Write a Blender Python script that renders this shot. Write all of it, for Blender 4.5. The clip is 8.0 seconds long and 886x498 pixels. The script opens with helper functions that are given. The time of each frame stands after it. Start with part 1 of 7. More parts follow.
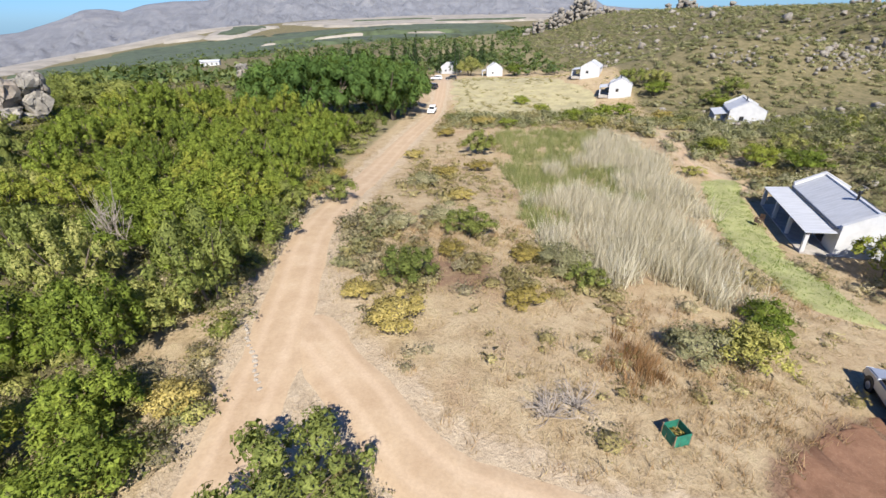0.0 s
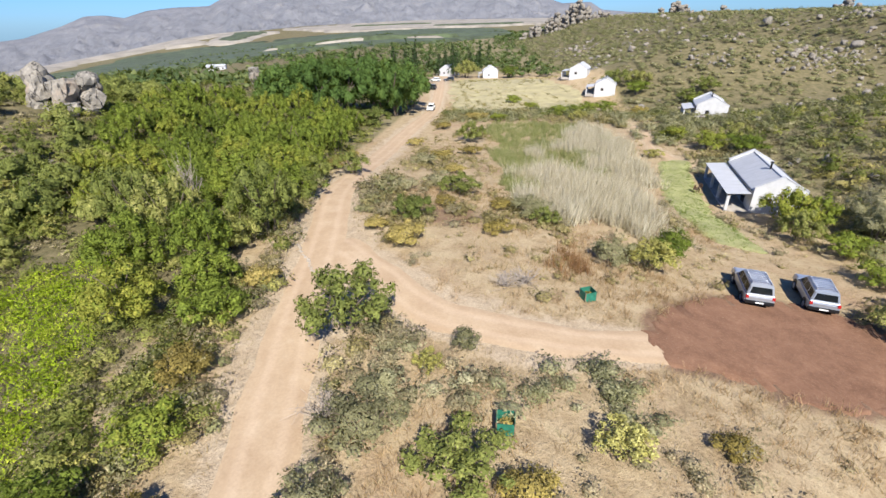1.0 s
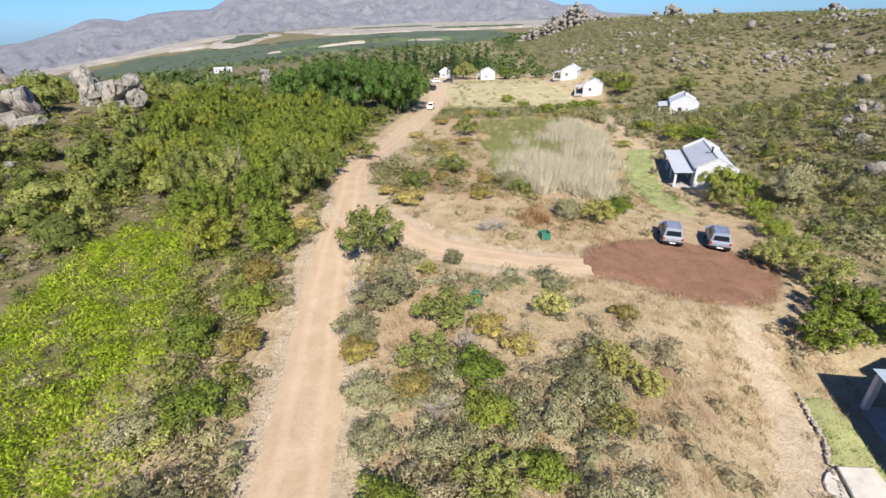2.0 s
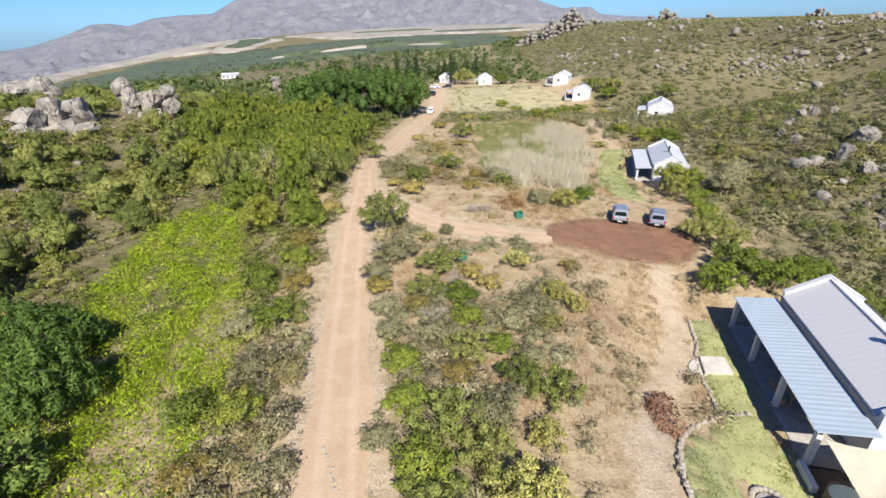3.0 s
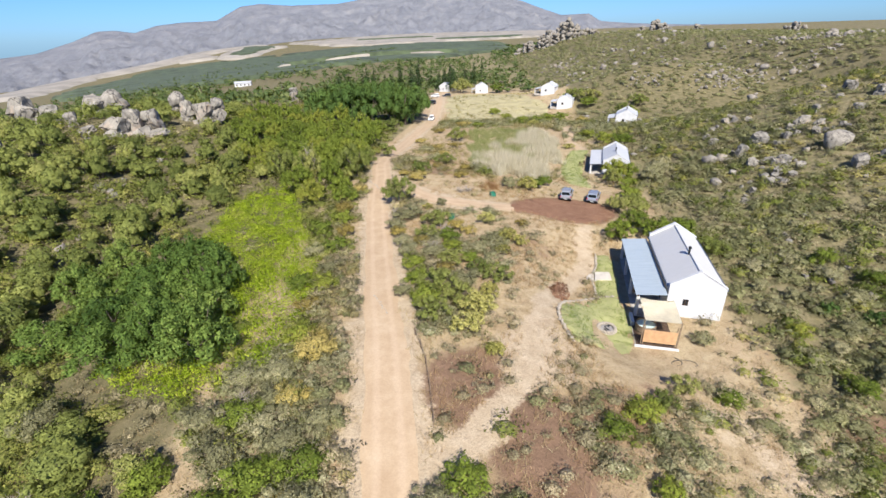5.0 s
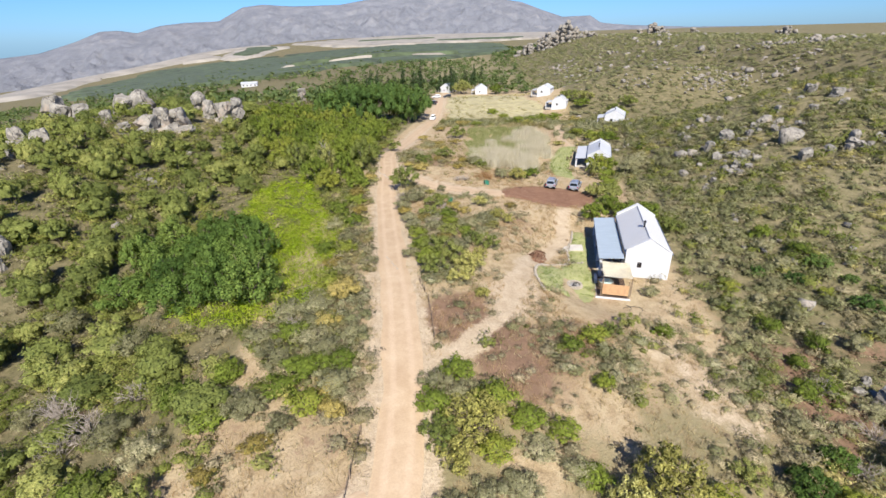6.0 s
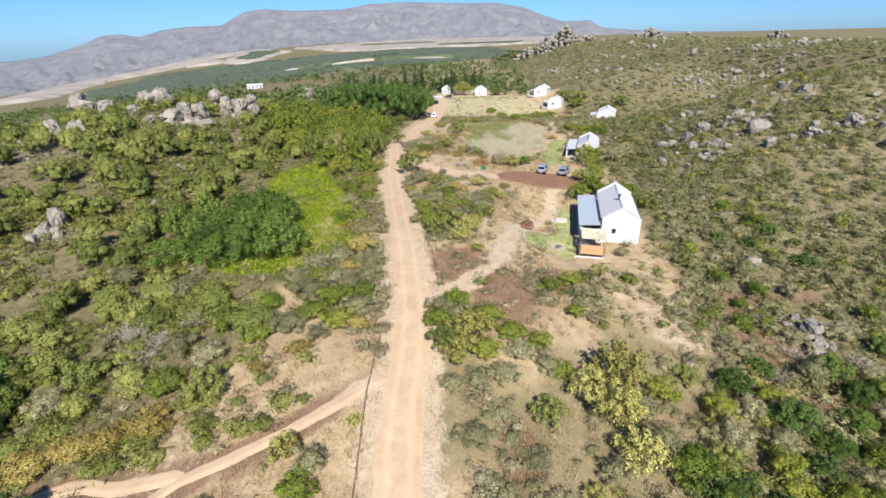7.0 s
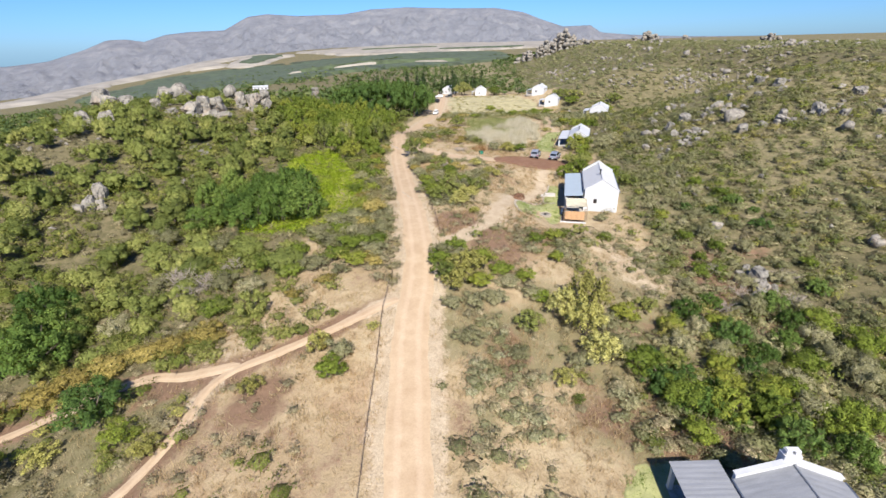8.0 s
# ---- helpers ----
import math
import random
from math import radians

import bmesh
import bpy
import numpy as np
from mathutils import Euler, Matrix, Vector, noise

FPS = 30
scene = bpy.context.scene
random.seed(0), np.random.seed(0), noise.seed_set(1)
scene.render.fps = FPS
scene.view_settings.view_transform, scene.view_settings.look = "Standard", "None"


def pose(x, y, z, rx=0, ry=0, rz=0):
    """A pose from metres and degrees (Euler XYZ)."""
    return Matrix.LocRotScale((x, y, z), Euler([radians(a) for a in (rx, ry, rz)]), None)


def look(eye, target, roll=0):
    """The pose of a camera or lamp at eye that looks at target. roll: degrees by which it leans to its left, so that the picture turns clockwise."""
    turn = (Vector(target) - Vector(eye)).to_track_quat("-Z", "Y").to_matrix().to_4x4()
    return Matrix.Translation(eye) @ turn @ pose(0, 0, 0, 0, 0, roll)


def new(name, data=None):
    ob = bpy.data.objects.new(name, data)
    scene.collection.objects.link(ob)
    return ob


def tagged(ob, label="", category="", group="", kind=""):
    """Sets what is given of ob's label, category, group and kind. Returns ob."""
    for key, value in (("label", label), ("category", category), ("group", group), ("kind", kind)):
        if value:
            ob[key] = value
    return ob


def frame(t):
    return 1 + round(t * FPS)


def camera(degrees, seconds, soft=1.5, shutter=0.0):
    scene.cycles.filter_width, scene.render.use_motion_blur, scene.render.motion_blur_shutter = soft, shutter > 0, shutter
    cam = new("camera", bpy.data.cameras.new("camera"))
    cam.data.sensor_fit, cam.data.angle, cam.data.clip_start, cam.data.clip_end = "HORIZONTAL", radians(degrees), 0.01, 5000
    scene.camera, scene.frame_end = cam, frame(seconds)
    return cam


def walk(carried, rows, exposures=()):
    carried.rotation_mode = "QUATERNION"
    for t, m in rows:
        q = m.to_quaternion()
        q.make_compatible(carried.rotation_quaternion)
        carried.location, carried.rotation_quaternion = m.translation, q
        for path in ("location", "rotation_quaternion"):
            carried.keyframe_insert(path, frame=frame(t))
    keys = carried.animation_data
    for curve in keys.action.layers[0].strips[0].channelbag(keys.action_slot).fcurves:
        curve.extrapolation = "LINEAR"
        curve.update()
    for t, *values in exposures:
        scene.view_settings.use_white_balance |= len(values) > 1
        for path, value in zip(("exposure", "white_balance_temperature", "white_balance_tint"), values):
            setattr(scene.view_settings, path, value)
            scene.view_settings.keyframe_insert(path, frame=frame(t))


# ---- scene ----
cam = camera(88.00, 8.0, soft=1.5)
# seconds, eye x, y, z, heading, pitch, roll
PATH = [
    (0.0, 0.0, 0.0, 14.544, -0.0, -27.0, -1.0),
    (0.5, 0.144, -5.632, 14.638, -0.002, -26.743, -1.143),
    (1.0, 0.327, -11.982, 14.881, 0.003, -26.532, -1.268),
    (1.5, 0.514, -17.95, 15.129, 0.052, -26.406, -1.323),
    (3.0, 1.193, -35.782, 18.458, 0.245, -26.013, -1.703),
    (3.5, 1.492, -41.205, 19.626, 0.329, -25.78, -1.79),
    (4.0, 1.677, -47.049, 20.834, 0.323, -25.696, -1.761),
    (4.5, 1.795, -52.515, 21.786, 0.347, -25.508, -1.774),
    (6.0, 2.038, -69.611, 24.146, 0.446, -25.287, -1.512),
    (6.5, 1.978, -74.776, 23.946, 0.463, -25.108, -1.415),
    (7.0, 1.84, -80.226, 23.367, 0.493, -24.823, -1.413),
    (7.5, 1.723, -85.234, 22.588, 0.529, -24.562, -1.428),
    (8.0, 1.72, -90.788, 21.601, 0.6, -24.302, -1.407),
]


def eye_pose(x, y, z, yaw, pitch, roll):
    return pose(x, y, z, 90 + pitch, 0, yaw) @ pose(0, 0, 0, 0, 0, roll)


walk(cam, [(row[0], eye_pose(*row[1:])) for row in PATH])


# ---------------------------------------------------------------- light
world = bpy.data.worlds.new("sky")
scene.world = world
world.use_nodes = True
wn = world.node_tree.nodes
sky = wn.new("ShaderNodeTexSky")
sky.sky_type = "NISHITA"
sky.sun_disc = False
sky.altitude, sky.air_density, sky.dust_density, sky.ozone_density = 300.0, 1.0, 0.3, 4.0
SUN_DIR = Vector((0.11, -0.70, 0.70)).normalized()
sky.sun_elevation = math.asin(SUN_DIR.z)
sky.sun_rotation = math.atan2(SUN_DIR.x, SUN_DIR.y)
tint = wn.new("ShaderNodeMix")
tint.data_type, tint.blend_type = "RGBA", "MULTIPLY"
tint.inputs[0].default_value, tint.inputs[7].default_value = 1.0, (0.40, 0.68, 1.18, 1)
world.node_tree.links.new(sky.outputs[0], tint.inputs[6])
world.node_tree.links.new(tint.outputs[2], wn["Background"].inputs[0])
wn["Background"].inputs[1].default_value = 0.068
scene.view_settings.exposure = 0.93
sun_data = bpy.data.lights.new("sun", "SUN")
sun_data.energy, sun_data.angle, sun_data.color = 5.0, radians(0.53), (1.0, 0.95, 0.87)
sun = new("sun", sun_data)
sun.matrix_world = look(SUN_DIR * 60, (0, 0, 0))

# ---------------------------------------------------------------- the lie of the land
# soft swells on a 30 m raster: rows go north, columns go east
SWELLS = (
    (-0.6, -0.3, -1.5, -1.3, -0.9, 0.4, 0.8, 0.9, 1.1),
    (-0.4, -0.5, -4.2, 2.7, -0, -4.7, -0.8, 3.2, 4),
    (0.1, 1.9, -3.9, 5.2, 1.7, -1.3, 1.8, 2.9, 4.7),
    (1, 5.3, -2.4, 1, -0.2, -0, 3.9, -0.4, 3.2),
    (1.9, 3.5, -2, 3.9, 2.8, -3.6, 5.1, 4.7, 4.8),
    (2.3, 3.5, 0.1, -0.2, -0.8, -1.3, 2.3, 6.5, 7.3),
    (1.7, 3.1, 1.4, -0.5, 0.6, 2.4, -1.1, 0.5, 3.8),
    (0.8, 1.3, -0.2, -0.9, -0.5, -1.7, -2, -2.8, -2),
    (0.4, 0.7, -0.9, -0.8, -0.2, -3.2, 1.8, 3.9, 0.2),
    (0.1, 0.3, -0.2, -0.2, 0, -1, 3.1, 7.4, 4.9),
)
SWELL_X, SWELL_Y, SWELL_R = -105.0, -90.0, 25.0
_sw = np.array(SWELLS)
_sx = SWELL_X + 30.0 * np.arange(_sw.shape[1])
_sy = SWELL_Y + 30.0 * np.arange(_sw.shape[0])


def ease(a, b, v):
    t = np.clip((v - a) / (b - a), 0.0, 1.0)
    return t * t * (3.0 - 2.0 * t)


def height(x, y):
    """Ground level at x, y (numbers or arrays)."""
    x, y = np.asarray(x, float), np.asarray(y, float)
    gx = np.exp(-((x[..., None] - _sx) ** 2) / (2 * SWELL_R ** 2))
    gy = np.exp(-((y[..., None] - _sy) ** 2) / (2 * SWELL_R ** 2))
    near = -6.0 + np.einsum("...i,ij,...j->...", gy, _sw, gx)
    up = x - (45.0 + 0.06 * y)
    valley = -12.5 - np.maximum(0, y - 200) * 0.0012 - 0.03 * np.maximum(0, -y - 40)
    valley = valley - 0.085 * np.maximum(0, -x - 120) * (1 - 0.85 * ease(1000, 1900, y) * ease(1500, 700, -x))
    valley = valley + 26.0 * ease(1300, 2900, y) * ease(1500, 500, -x)
    far = valley + (28.0 * ease(0, 145, up) - 14.0 * ease(200, 420, up)) * (1 - ease(740, 1020, y))
    k = np.maximum(np.maximum(ease(105, 150, -x), ease(128, 175, x)), np.maximum(ease(165, 240, y), ease(85, 140, -y)))
    knoll = 2.0 * np.exp(-((x + 78) / 26) ** 2 - ((y - 60) / 20) ** 2)
    return near * (1 - k) + far * k + knoll
# levelled pads under the cottages and the terrace: x, y, radius, level, width of the slope round it
PADS = ((27.0, -11.8, 9.0, -4.85, 8.0), (39.0, 42.0, 7.5, -5.75, 8.0), (24.0, -74.0, 7.0, -7.3, 8.0), (21.6, -22.0, 3.8, -4.85, 4.0))
ROAD = ((-0.6, -120), (-0.9, -84), (-1.3, -69), (-1.9, -55), (-1.5, -45), (-2.5, -33.4), (-5.8, -10.7), (-8.3, 8), (-9.4, 22), (-10.9, 37.5), (-9.0, 60), (-6.8, 83), (-2.1, 118), (0.2, 163), (2.0, 215), (4, 250))
SPUR = ((-8.6, 22), (-6.8, 19.8), (-3.9, 16.1), (-0.5, 11.6), (4.9, 9.6), (10.0, 9.0), (14.0, 9.2))
YARD_TRACK = ((23.0, 6.5), (21.6, 2.8), (20.0, -5.0), (16.6, -11), (12.6, -17.6), (9.6, -24.5), (8.6, -28.6), (5.2, -34.2), (1.8, -38.0), (-1.0, -41.5))
LEFT_PATH = ((-3.4, -49.8), (-4.6, -50.5), (-8.9, -53.6), (-13.7, -56.2), (-17.4, -57.7), (-19.3, -59.4), (-19.8, -62.5), (-20.7, -66.1), (-23, -70))
LEFT_PATH_2 = ((-17.1, -57.3), (-22.4, -57.4), (-26.1, -56.7), (-30.9, -57.3), (-34.6, -59.1), (-40, -62))
FAR_PATH = ((16, 135), (26.4, 128), (33, 118), (36.1, 104), (38.5, 84.8), (38.8, 74.2), (36.7, 67.0), (37.1, 60.5), (38.3, 54))


def flat_line(points, step=1.0):
    """Points every step metres along a smooth (Catmull-Rom) line."""
    p = np.array(points, float)
    p = np.vstack([2 * p[0] - p[1], p, 2 * p[-1] - p[-2]])
    out = []
    for a, b, c, d in zip(p[:-3], p[1:-2], p[2:-1], p[3:]):
        n = max(2, int(np.hypot(*(c - b)) / step))
        t = (np.arange(n) / n)[:, None]
        out.append(0.5 * (2 * b + (c - a) * t + (2 * a - 5 * b + 4 * c - d) * t ** 2 + (3 * b - a - 3 * c + d) * t ** 3))
    return np.vstack(out + [p[-2][None]])


def away(x, y, line):
    """Distance from x, y (arrays) to a line of points."""
    best = np.full(np.shape(x), 1e9)
    for px, py in line:
        best = np.minimum(best, np.hypot(x - px, y - py))
    return best


def inside(x, y, outline):
    """Whether x, y (arrays) lie in an outline."""
    o = np.array(outline, float)
    res = np.zeros(np.shape(x), bool)
    for (ax, ay), (bx, by) in zip(o, np.roll(o, -1, 0)):
        if ay != by:
            cross = ((ay > y) != (by > y)) & (x < (bx - ax) * (y - ay) / (by - ay) + ax)
            res ^= cross
    return res


LOT = ((12.3, 9.3), (13.3, 11.4), (15.6, 13.6), (19.6, 15.5), (24.0, 15.8), (28.0, 14.2), (29.2, 11.0), (26.4, 6.6), (21.0, 4.8), (16.0, 6.8), (13.0, 7.7))
LAWN_FIRE = ((12.9, -24.6), (12.8, -22.0), (13.2, -19.6), (14.6, -17.2), (16.6, -15.4), (18.8, -14.3), (20.8, -14.0), (20.9, -18.0), (19.6, -22.6), (18.8, -24.0), (16.5, -24.9), (14.2, -25.2))
LAWN_STRIP = ((21.9, -3.4), (23.6, -3.6), (22.9, -8.0), (21.4, -13.7), (18.9, -14.0), (19.7, -9.6), (21.0, -6.4))
LAWN_FAR = ((35.6, 50), (33.2, 42), (31.4, 36), (30.2, 28), (29.4, 24.6), (25.8, 27.2), (26.2, 33), (27.8, 41), (31.0, 50), (34.6, 58), (38.6, 57))
LAWN_SOUTH = ((14.0, -68.0), (16.5, -66.2), (19.4, -66.6), (19.6, -72.0), (18.6, -80), (13.2, -80), (12.6, -73))
CLEARING = ((4, 120), (13, 113), (28, 118), (42, 134), (49, 150), (46, 168), (40, 190), (30, 225), (14, 232), (7, 200), (4, 160))
REED_BED = ((11.8, 87.4), (23.6, 87.6), (30.5, 79.5), (32.8, 66.1), (30.6, 50.5), (25.5, 37), (20.4, 27.6), (15.0, 25.2), (11.6, 27.1), (8.2, 31), (7.0, 40), (8.3, 59.7))
BRAMBLE = ((-33.6, 4.7), (-34.4, 18.3), (-27.6, 26.2), (-21.0, 10.0), (-14.6, -5.5), (-11.6, -15.8), (-11.6, -23.5), (-13.0, -30.0), (-18.0, -31.5), (-24.0, -29.5), (-29.5, -26.0), (-33.5, -18), (-30.9, -4.4))
ROAD_LINE, SPUR_LINE, YARD_LINE = flat_line(ROAD), flat_line(SPUR), flat_line(YARD_TRACK)
PATH_LINES = [flat_line(q) for q in (LEFT_PATH, LEFT_PATH_2)]
FAR_LINE = flat_line(FAR_PATH)


def ground_z(x, y):
    x, y = np.asarray(x, float), np.asarray(y, float)
    z = height(x, y)
    for px, py, r, level, soft in PADS:
        k = 1 - ease(r, r + soft, np.hypot(x - px, y - py))
        z = z * (1 - k) + level * k
    return z


def gz(x, y):
    return float(ground_z(x, y))


def lattice(x, y, scale, seed):
    """Soft value noise, 0 to 1, on arrays."""
    g = np.random.default_rng(seed).random((64, 64))
    u, v = np.asarray(x, float) / scale + 1000.0, np.asarray(y, float) / scale + 1000.0
    i, j = np.floor(u).astype(int), np.floor(v).astype(int)
    a, b = u - i, v - j
    a, b = a * a * (3 - 2 * a), b * b * (3 - 2 * b)
    q = lambda m, n: g[m % 64, n % 64]
    return q(i, j) * (1 - a) * (1 - b) + q(i + 1, j) * a * (1 - b) + q(i, j + 1) * (1 - a) * b + q(i + 1, j + 1) * a * b


# ---------------------------------------------------------------- materials
def material(name, build):
    m = bpy.data.materials.new(name)
    m.use_nodes = True
    t = m.node_tree
    build(t, t.nodes["Principled BSDF"])
    return m


def node(t, kind, **values):
    n = t.nodes.new(kind)
    for key, value in values.items():
        n.inputs[key.replace("_", " ")].default_value = value
    return n


def link(t, a, b):
    t.links.new(a, b)


def noise_tex(t, scale, detail=4.0, rough=0.6, stretch=None):
    co = t.nodes.new("ShaderNodeTexCoord")
    n = node(t, "ShaderNodeTexNoise", Scale=scale, Detail=detail, Roughness=rough)
    if stretch:
        mp = t.nodes.new("ShaderNodeMapping")
        mp.inputs["Scale"].default_value = stretch
        link(t, co.outputs["Object"], mp.inputs["Vector"])
        link(t, mp.outputs[0], n.inputs["Vector"])
    else:
        link(t, co.outputs["Object"], n.inputs["Vector"])
    return n.outputs["Fac"]


def ramp(t, fac, stops):
    r = t.nodes.new("ShaderNodeValToRGB")
    e = r.color_ramp.elements
    while len(e) < len(stops):
        e.new(0.5)
    for el, (pos, rgb) in zip(e, stops):
        el.position, el.color = pos, (*rgb, 1)
    link(t, fac, r.inputs[0])
    return r.outputs[0]


def mix(t, fac, a, b, blend="MIX"):
    n = t.nodes.new("ShaderNodeMix")
    n.data_type, n.blend_type = "RGBA", blend
    for socket, value in ((n.inputs[0], fac), (n.inputs[6], a), (n.inputs[7], b)):
        if isinstance(value, bpy.types.NodeSocket):
            link(t, value, socket)
        elif isinstance(value, (int, float)):
            socket.default_value = value
        else:
            socket.default_value = (*value, 1)
    return n.outputs[2]


def maths(t, op, a, b=0.0, c=None):
    n = t.nodes.new("ShaderNodeMath")
    n.operation = op
    for socket, value in zip(n.inputs, (a, b) if c is None else (a, b, c)):
        if isinstance(value, bpy.types.NodeSocket):
            link(t, value, socket)
        else:
            socket.default_value = value
    return n.outputs[0]


def spread(t, v, lo, hi):
    n = t.nodes.new("ShaderNodeMapRange")
    n.interpolation_type = "SMOOTHSTEP"
    link(t, v, n.inputs[0])
    n.inputs[1].default_value, n.inputs[2].default_value = lo, hi
    return n.outputs[0]


def bump(t, p, fac, strength, dist):
    b = node(t, "ShaderNodeBump", Strength=strength, Distance=dist)
    link(t, fac, b.inputs["Height"])
    link(t, b.outputs[0], p.inputs["Normal"])


def rough(p, r, metal=0.0):
    p.inputs["Roughness"].default_value, p.inputs["Metallic"].default_value = r, metal


def plain(name, rgb, r=0.7, metal=0.0, vary=0.12, scale=3.0, rel=0.0):
    """A worn surface of one colour: blotches and fine grain."""
    def build(t, p):
        a, b = noise_tex(t, scale, 5), noise_tex(t, scale * 14, 3)
        dark, lite = tuple(c * (1 - 2.2 * vary) for c in rgb), tuple(min(1, c * (1 + vary)) for c in rgb)
        col = ramp(t, a, ((0.3, dark), (0.68, lite)))
        link(t, mix(t, vary * 1.2, col, ramp(t, b, ((0.35, (0.35, 0.35, 0.35)), (0.65, (1, 1, 1)))), "MULTIPLY"), p.inputs["Base Color"])
        rough(p, r, metal)
        if rel:
            bump(t, p, b, 0.6, rel)
    return material(name, build)


def build_ground(t, p):
    cov = t.nodes.new("ShaderNodeAttribute")
    cov.attribute_name = "cover"
    sep = t.nodes.new("ShaderNodeSeparateColor")
    link(t, cov.outputs["Color"], sep.inputs[0])
    big, mid, fine = noise_tex(t, 0.11, 6, 0.65), noise_tex(t, 0.7, 6, 0.7), noise_tex(t, 5.0, 5, 0.75)
    straw = ramp(t, mid, ((0.25, (0.24, 0.172, 0.100)), (0.42, (0.365, 0.278, 0.166)), (0.6, (0.46, 0.367, 0.232)), (0.78, (0.355, 0.300, 0.160))))
    straw = mix(t, spread(t, big, 0.5, 0.72), straw, (0.36, 0.252, 0.155))
    sand = ramp(t, mid, ((0.3, (0.39, 0.302, 0.200)), (0.7, (0.525, 0.428, 0.305))))
    scrub = ramp(t, mid, ((0.28, (0.126, 0.118, 0.057)), (0.5, (0.227, 0.197, 0.105)), (0.72, (0.336, 0.273, 0.168))))
    red = ramp(t, mid, ((0.3, (0.155, 0.098, 0.064)), (0.7, (0.26, 0.166, 0.108))))

    def edge(ch):
        return spread(t, maths(t, "ADD", sep.outputs[ch], maths(t, "MULTIPLY_ADD", maths(t, "ADD", mid, maths(t, "MULTIPLY", fine, 0.5)), 0.9, -0.675)), 0.36, 0.64)
    litter = ramp(t, mid, ((0.3, (0.052, 0.050, 0.024)), (0.7, (0.143, 0.122, 0.063))))
    scrub = mix(t, cov.outputs["Alpha"], scrub, litter)
    col = mix(t, edge(1), straw, scrub)
    col = mix(t, edge(2), col, red)
    col = mix(t, edge(0), col, sand)
    tuft = noise_tex(t, 16.0, 4, 0.7, (1.0, 1.0, 0.3))
    grain = mix(t, 0.75, ramp(t, fine, ((0.3, (0.40, 0.37, 0.34)), (0.5, (0.85, 0.84, 0.82)), (0.7, (1, 1, 1)))), ramp(t, tuft, ((0.32, (0.38, 0.33, 0.27)), (0.52, (1, 1, 1)))), "MULTIPLY")
    link(t, mix(t, 0.62, col, grain, "MULTIPLY"), p.inputs["Base Color"])
    rough(p, 0.95)
    p.inputs["Specular IOR Level"].default_value = 0.15
    bump(t, p, maths(t, "ADD", fine, maths(t, "MULTIPLY", mid, 1.6)), 0.8, 0.14)


def build_red(t, p):
    mid, fine, grit = noise_tex(t, 0.7, 6, 0.7), noise_tex(t, 5.0, 5, 0.75), noise_tex(t, 40.0, 2, 0.5)
    col = ramp(t, mid, ((0.3, (0.150, 0.079, 0.048)), (0.7, (0.242, 0.135, 0.083))))
    col = mix(t, spread(t, grit, 0.62, 0.72), col, (0.322, 0.224, 0.151))
    link(t, mix(t, 0.5, col, ramp(t, fine, ((0.3, (0.5, 0.48, 0.46)), (0.65, (1, 1, 1)))), "MULTIPLY"), p.inputs["Base Color"])
    rough(p, 0.95)
    p.inputs["Specular IOR Level"].default_value = 0.15
    bump(t, p, fine, 0.5, 0.06)


def build_road(t, p):
    at = t.nodes.new("ShaderNodeAttribute")
    at.attribute_name = "across"
    s = maths(t, "ABSOLUTE", at.outputs["Fac"])
    mid, fine = noise_tex(t, 0.6, 6, 0.65), noise_tex(t, 7.0, 4, 0.7)
    rut = spread(t, maths(t, "ABSOLUTE", maths(t, "ADD", maths(t, "SUBTRACT", s, 0.42), maths(t, "MULTIPLY_ADD", mid, 0.3, -0.15))), 0.22, 0.04)
    base = ramp(t, mid, ((0.25, (0.336, 0.237, 0.147)), (0.55, (0.409, 0.303, 0.196)), (0.8, (0.471, 0.368, 0.254))))
    col = mix(t, maths(t, "MULTIPLY", rut, 0.34), base, (0.500, 0.382, 0.268))
    rim = spread(t, maths(t, "ADD", s, maths(t, "MULTIPLY_ADD", fine, 0.5, -0.25)), 0.78, 1.02)
    col = mix(t, rim, col, (0.409, 0.307, 0.196))
    link(t, mix(t, 0.30, col, ramp(t, fine, ((0.3, (0.5, 0.48, 0.46)), (0.62, (1, 1, 1)))), "MULTIPLY"), p.inputs["Base Color"])
    rough(p, 0.95)
    p.inputs["Specular IOR Level"].default_value = 0.15
    bump(t, p, maths(t, "SUBTRACT", maths(t, "MULTIPLY", fine, 0.5), maths(t, "MULTIPLY", rut, 0.3)), 0.5, 0.05)


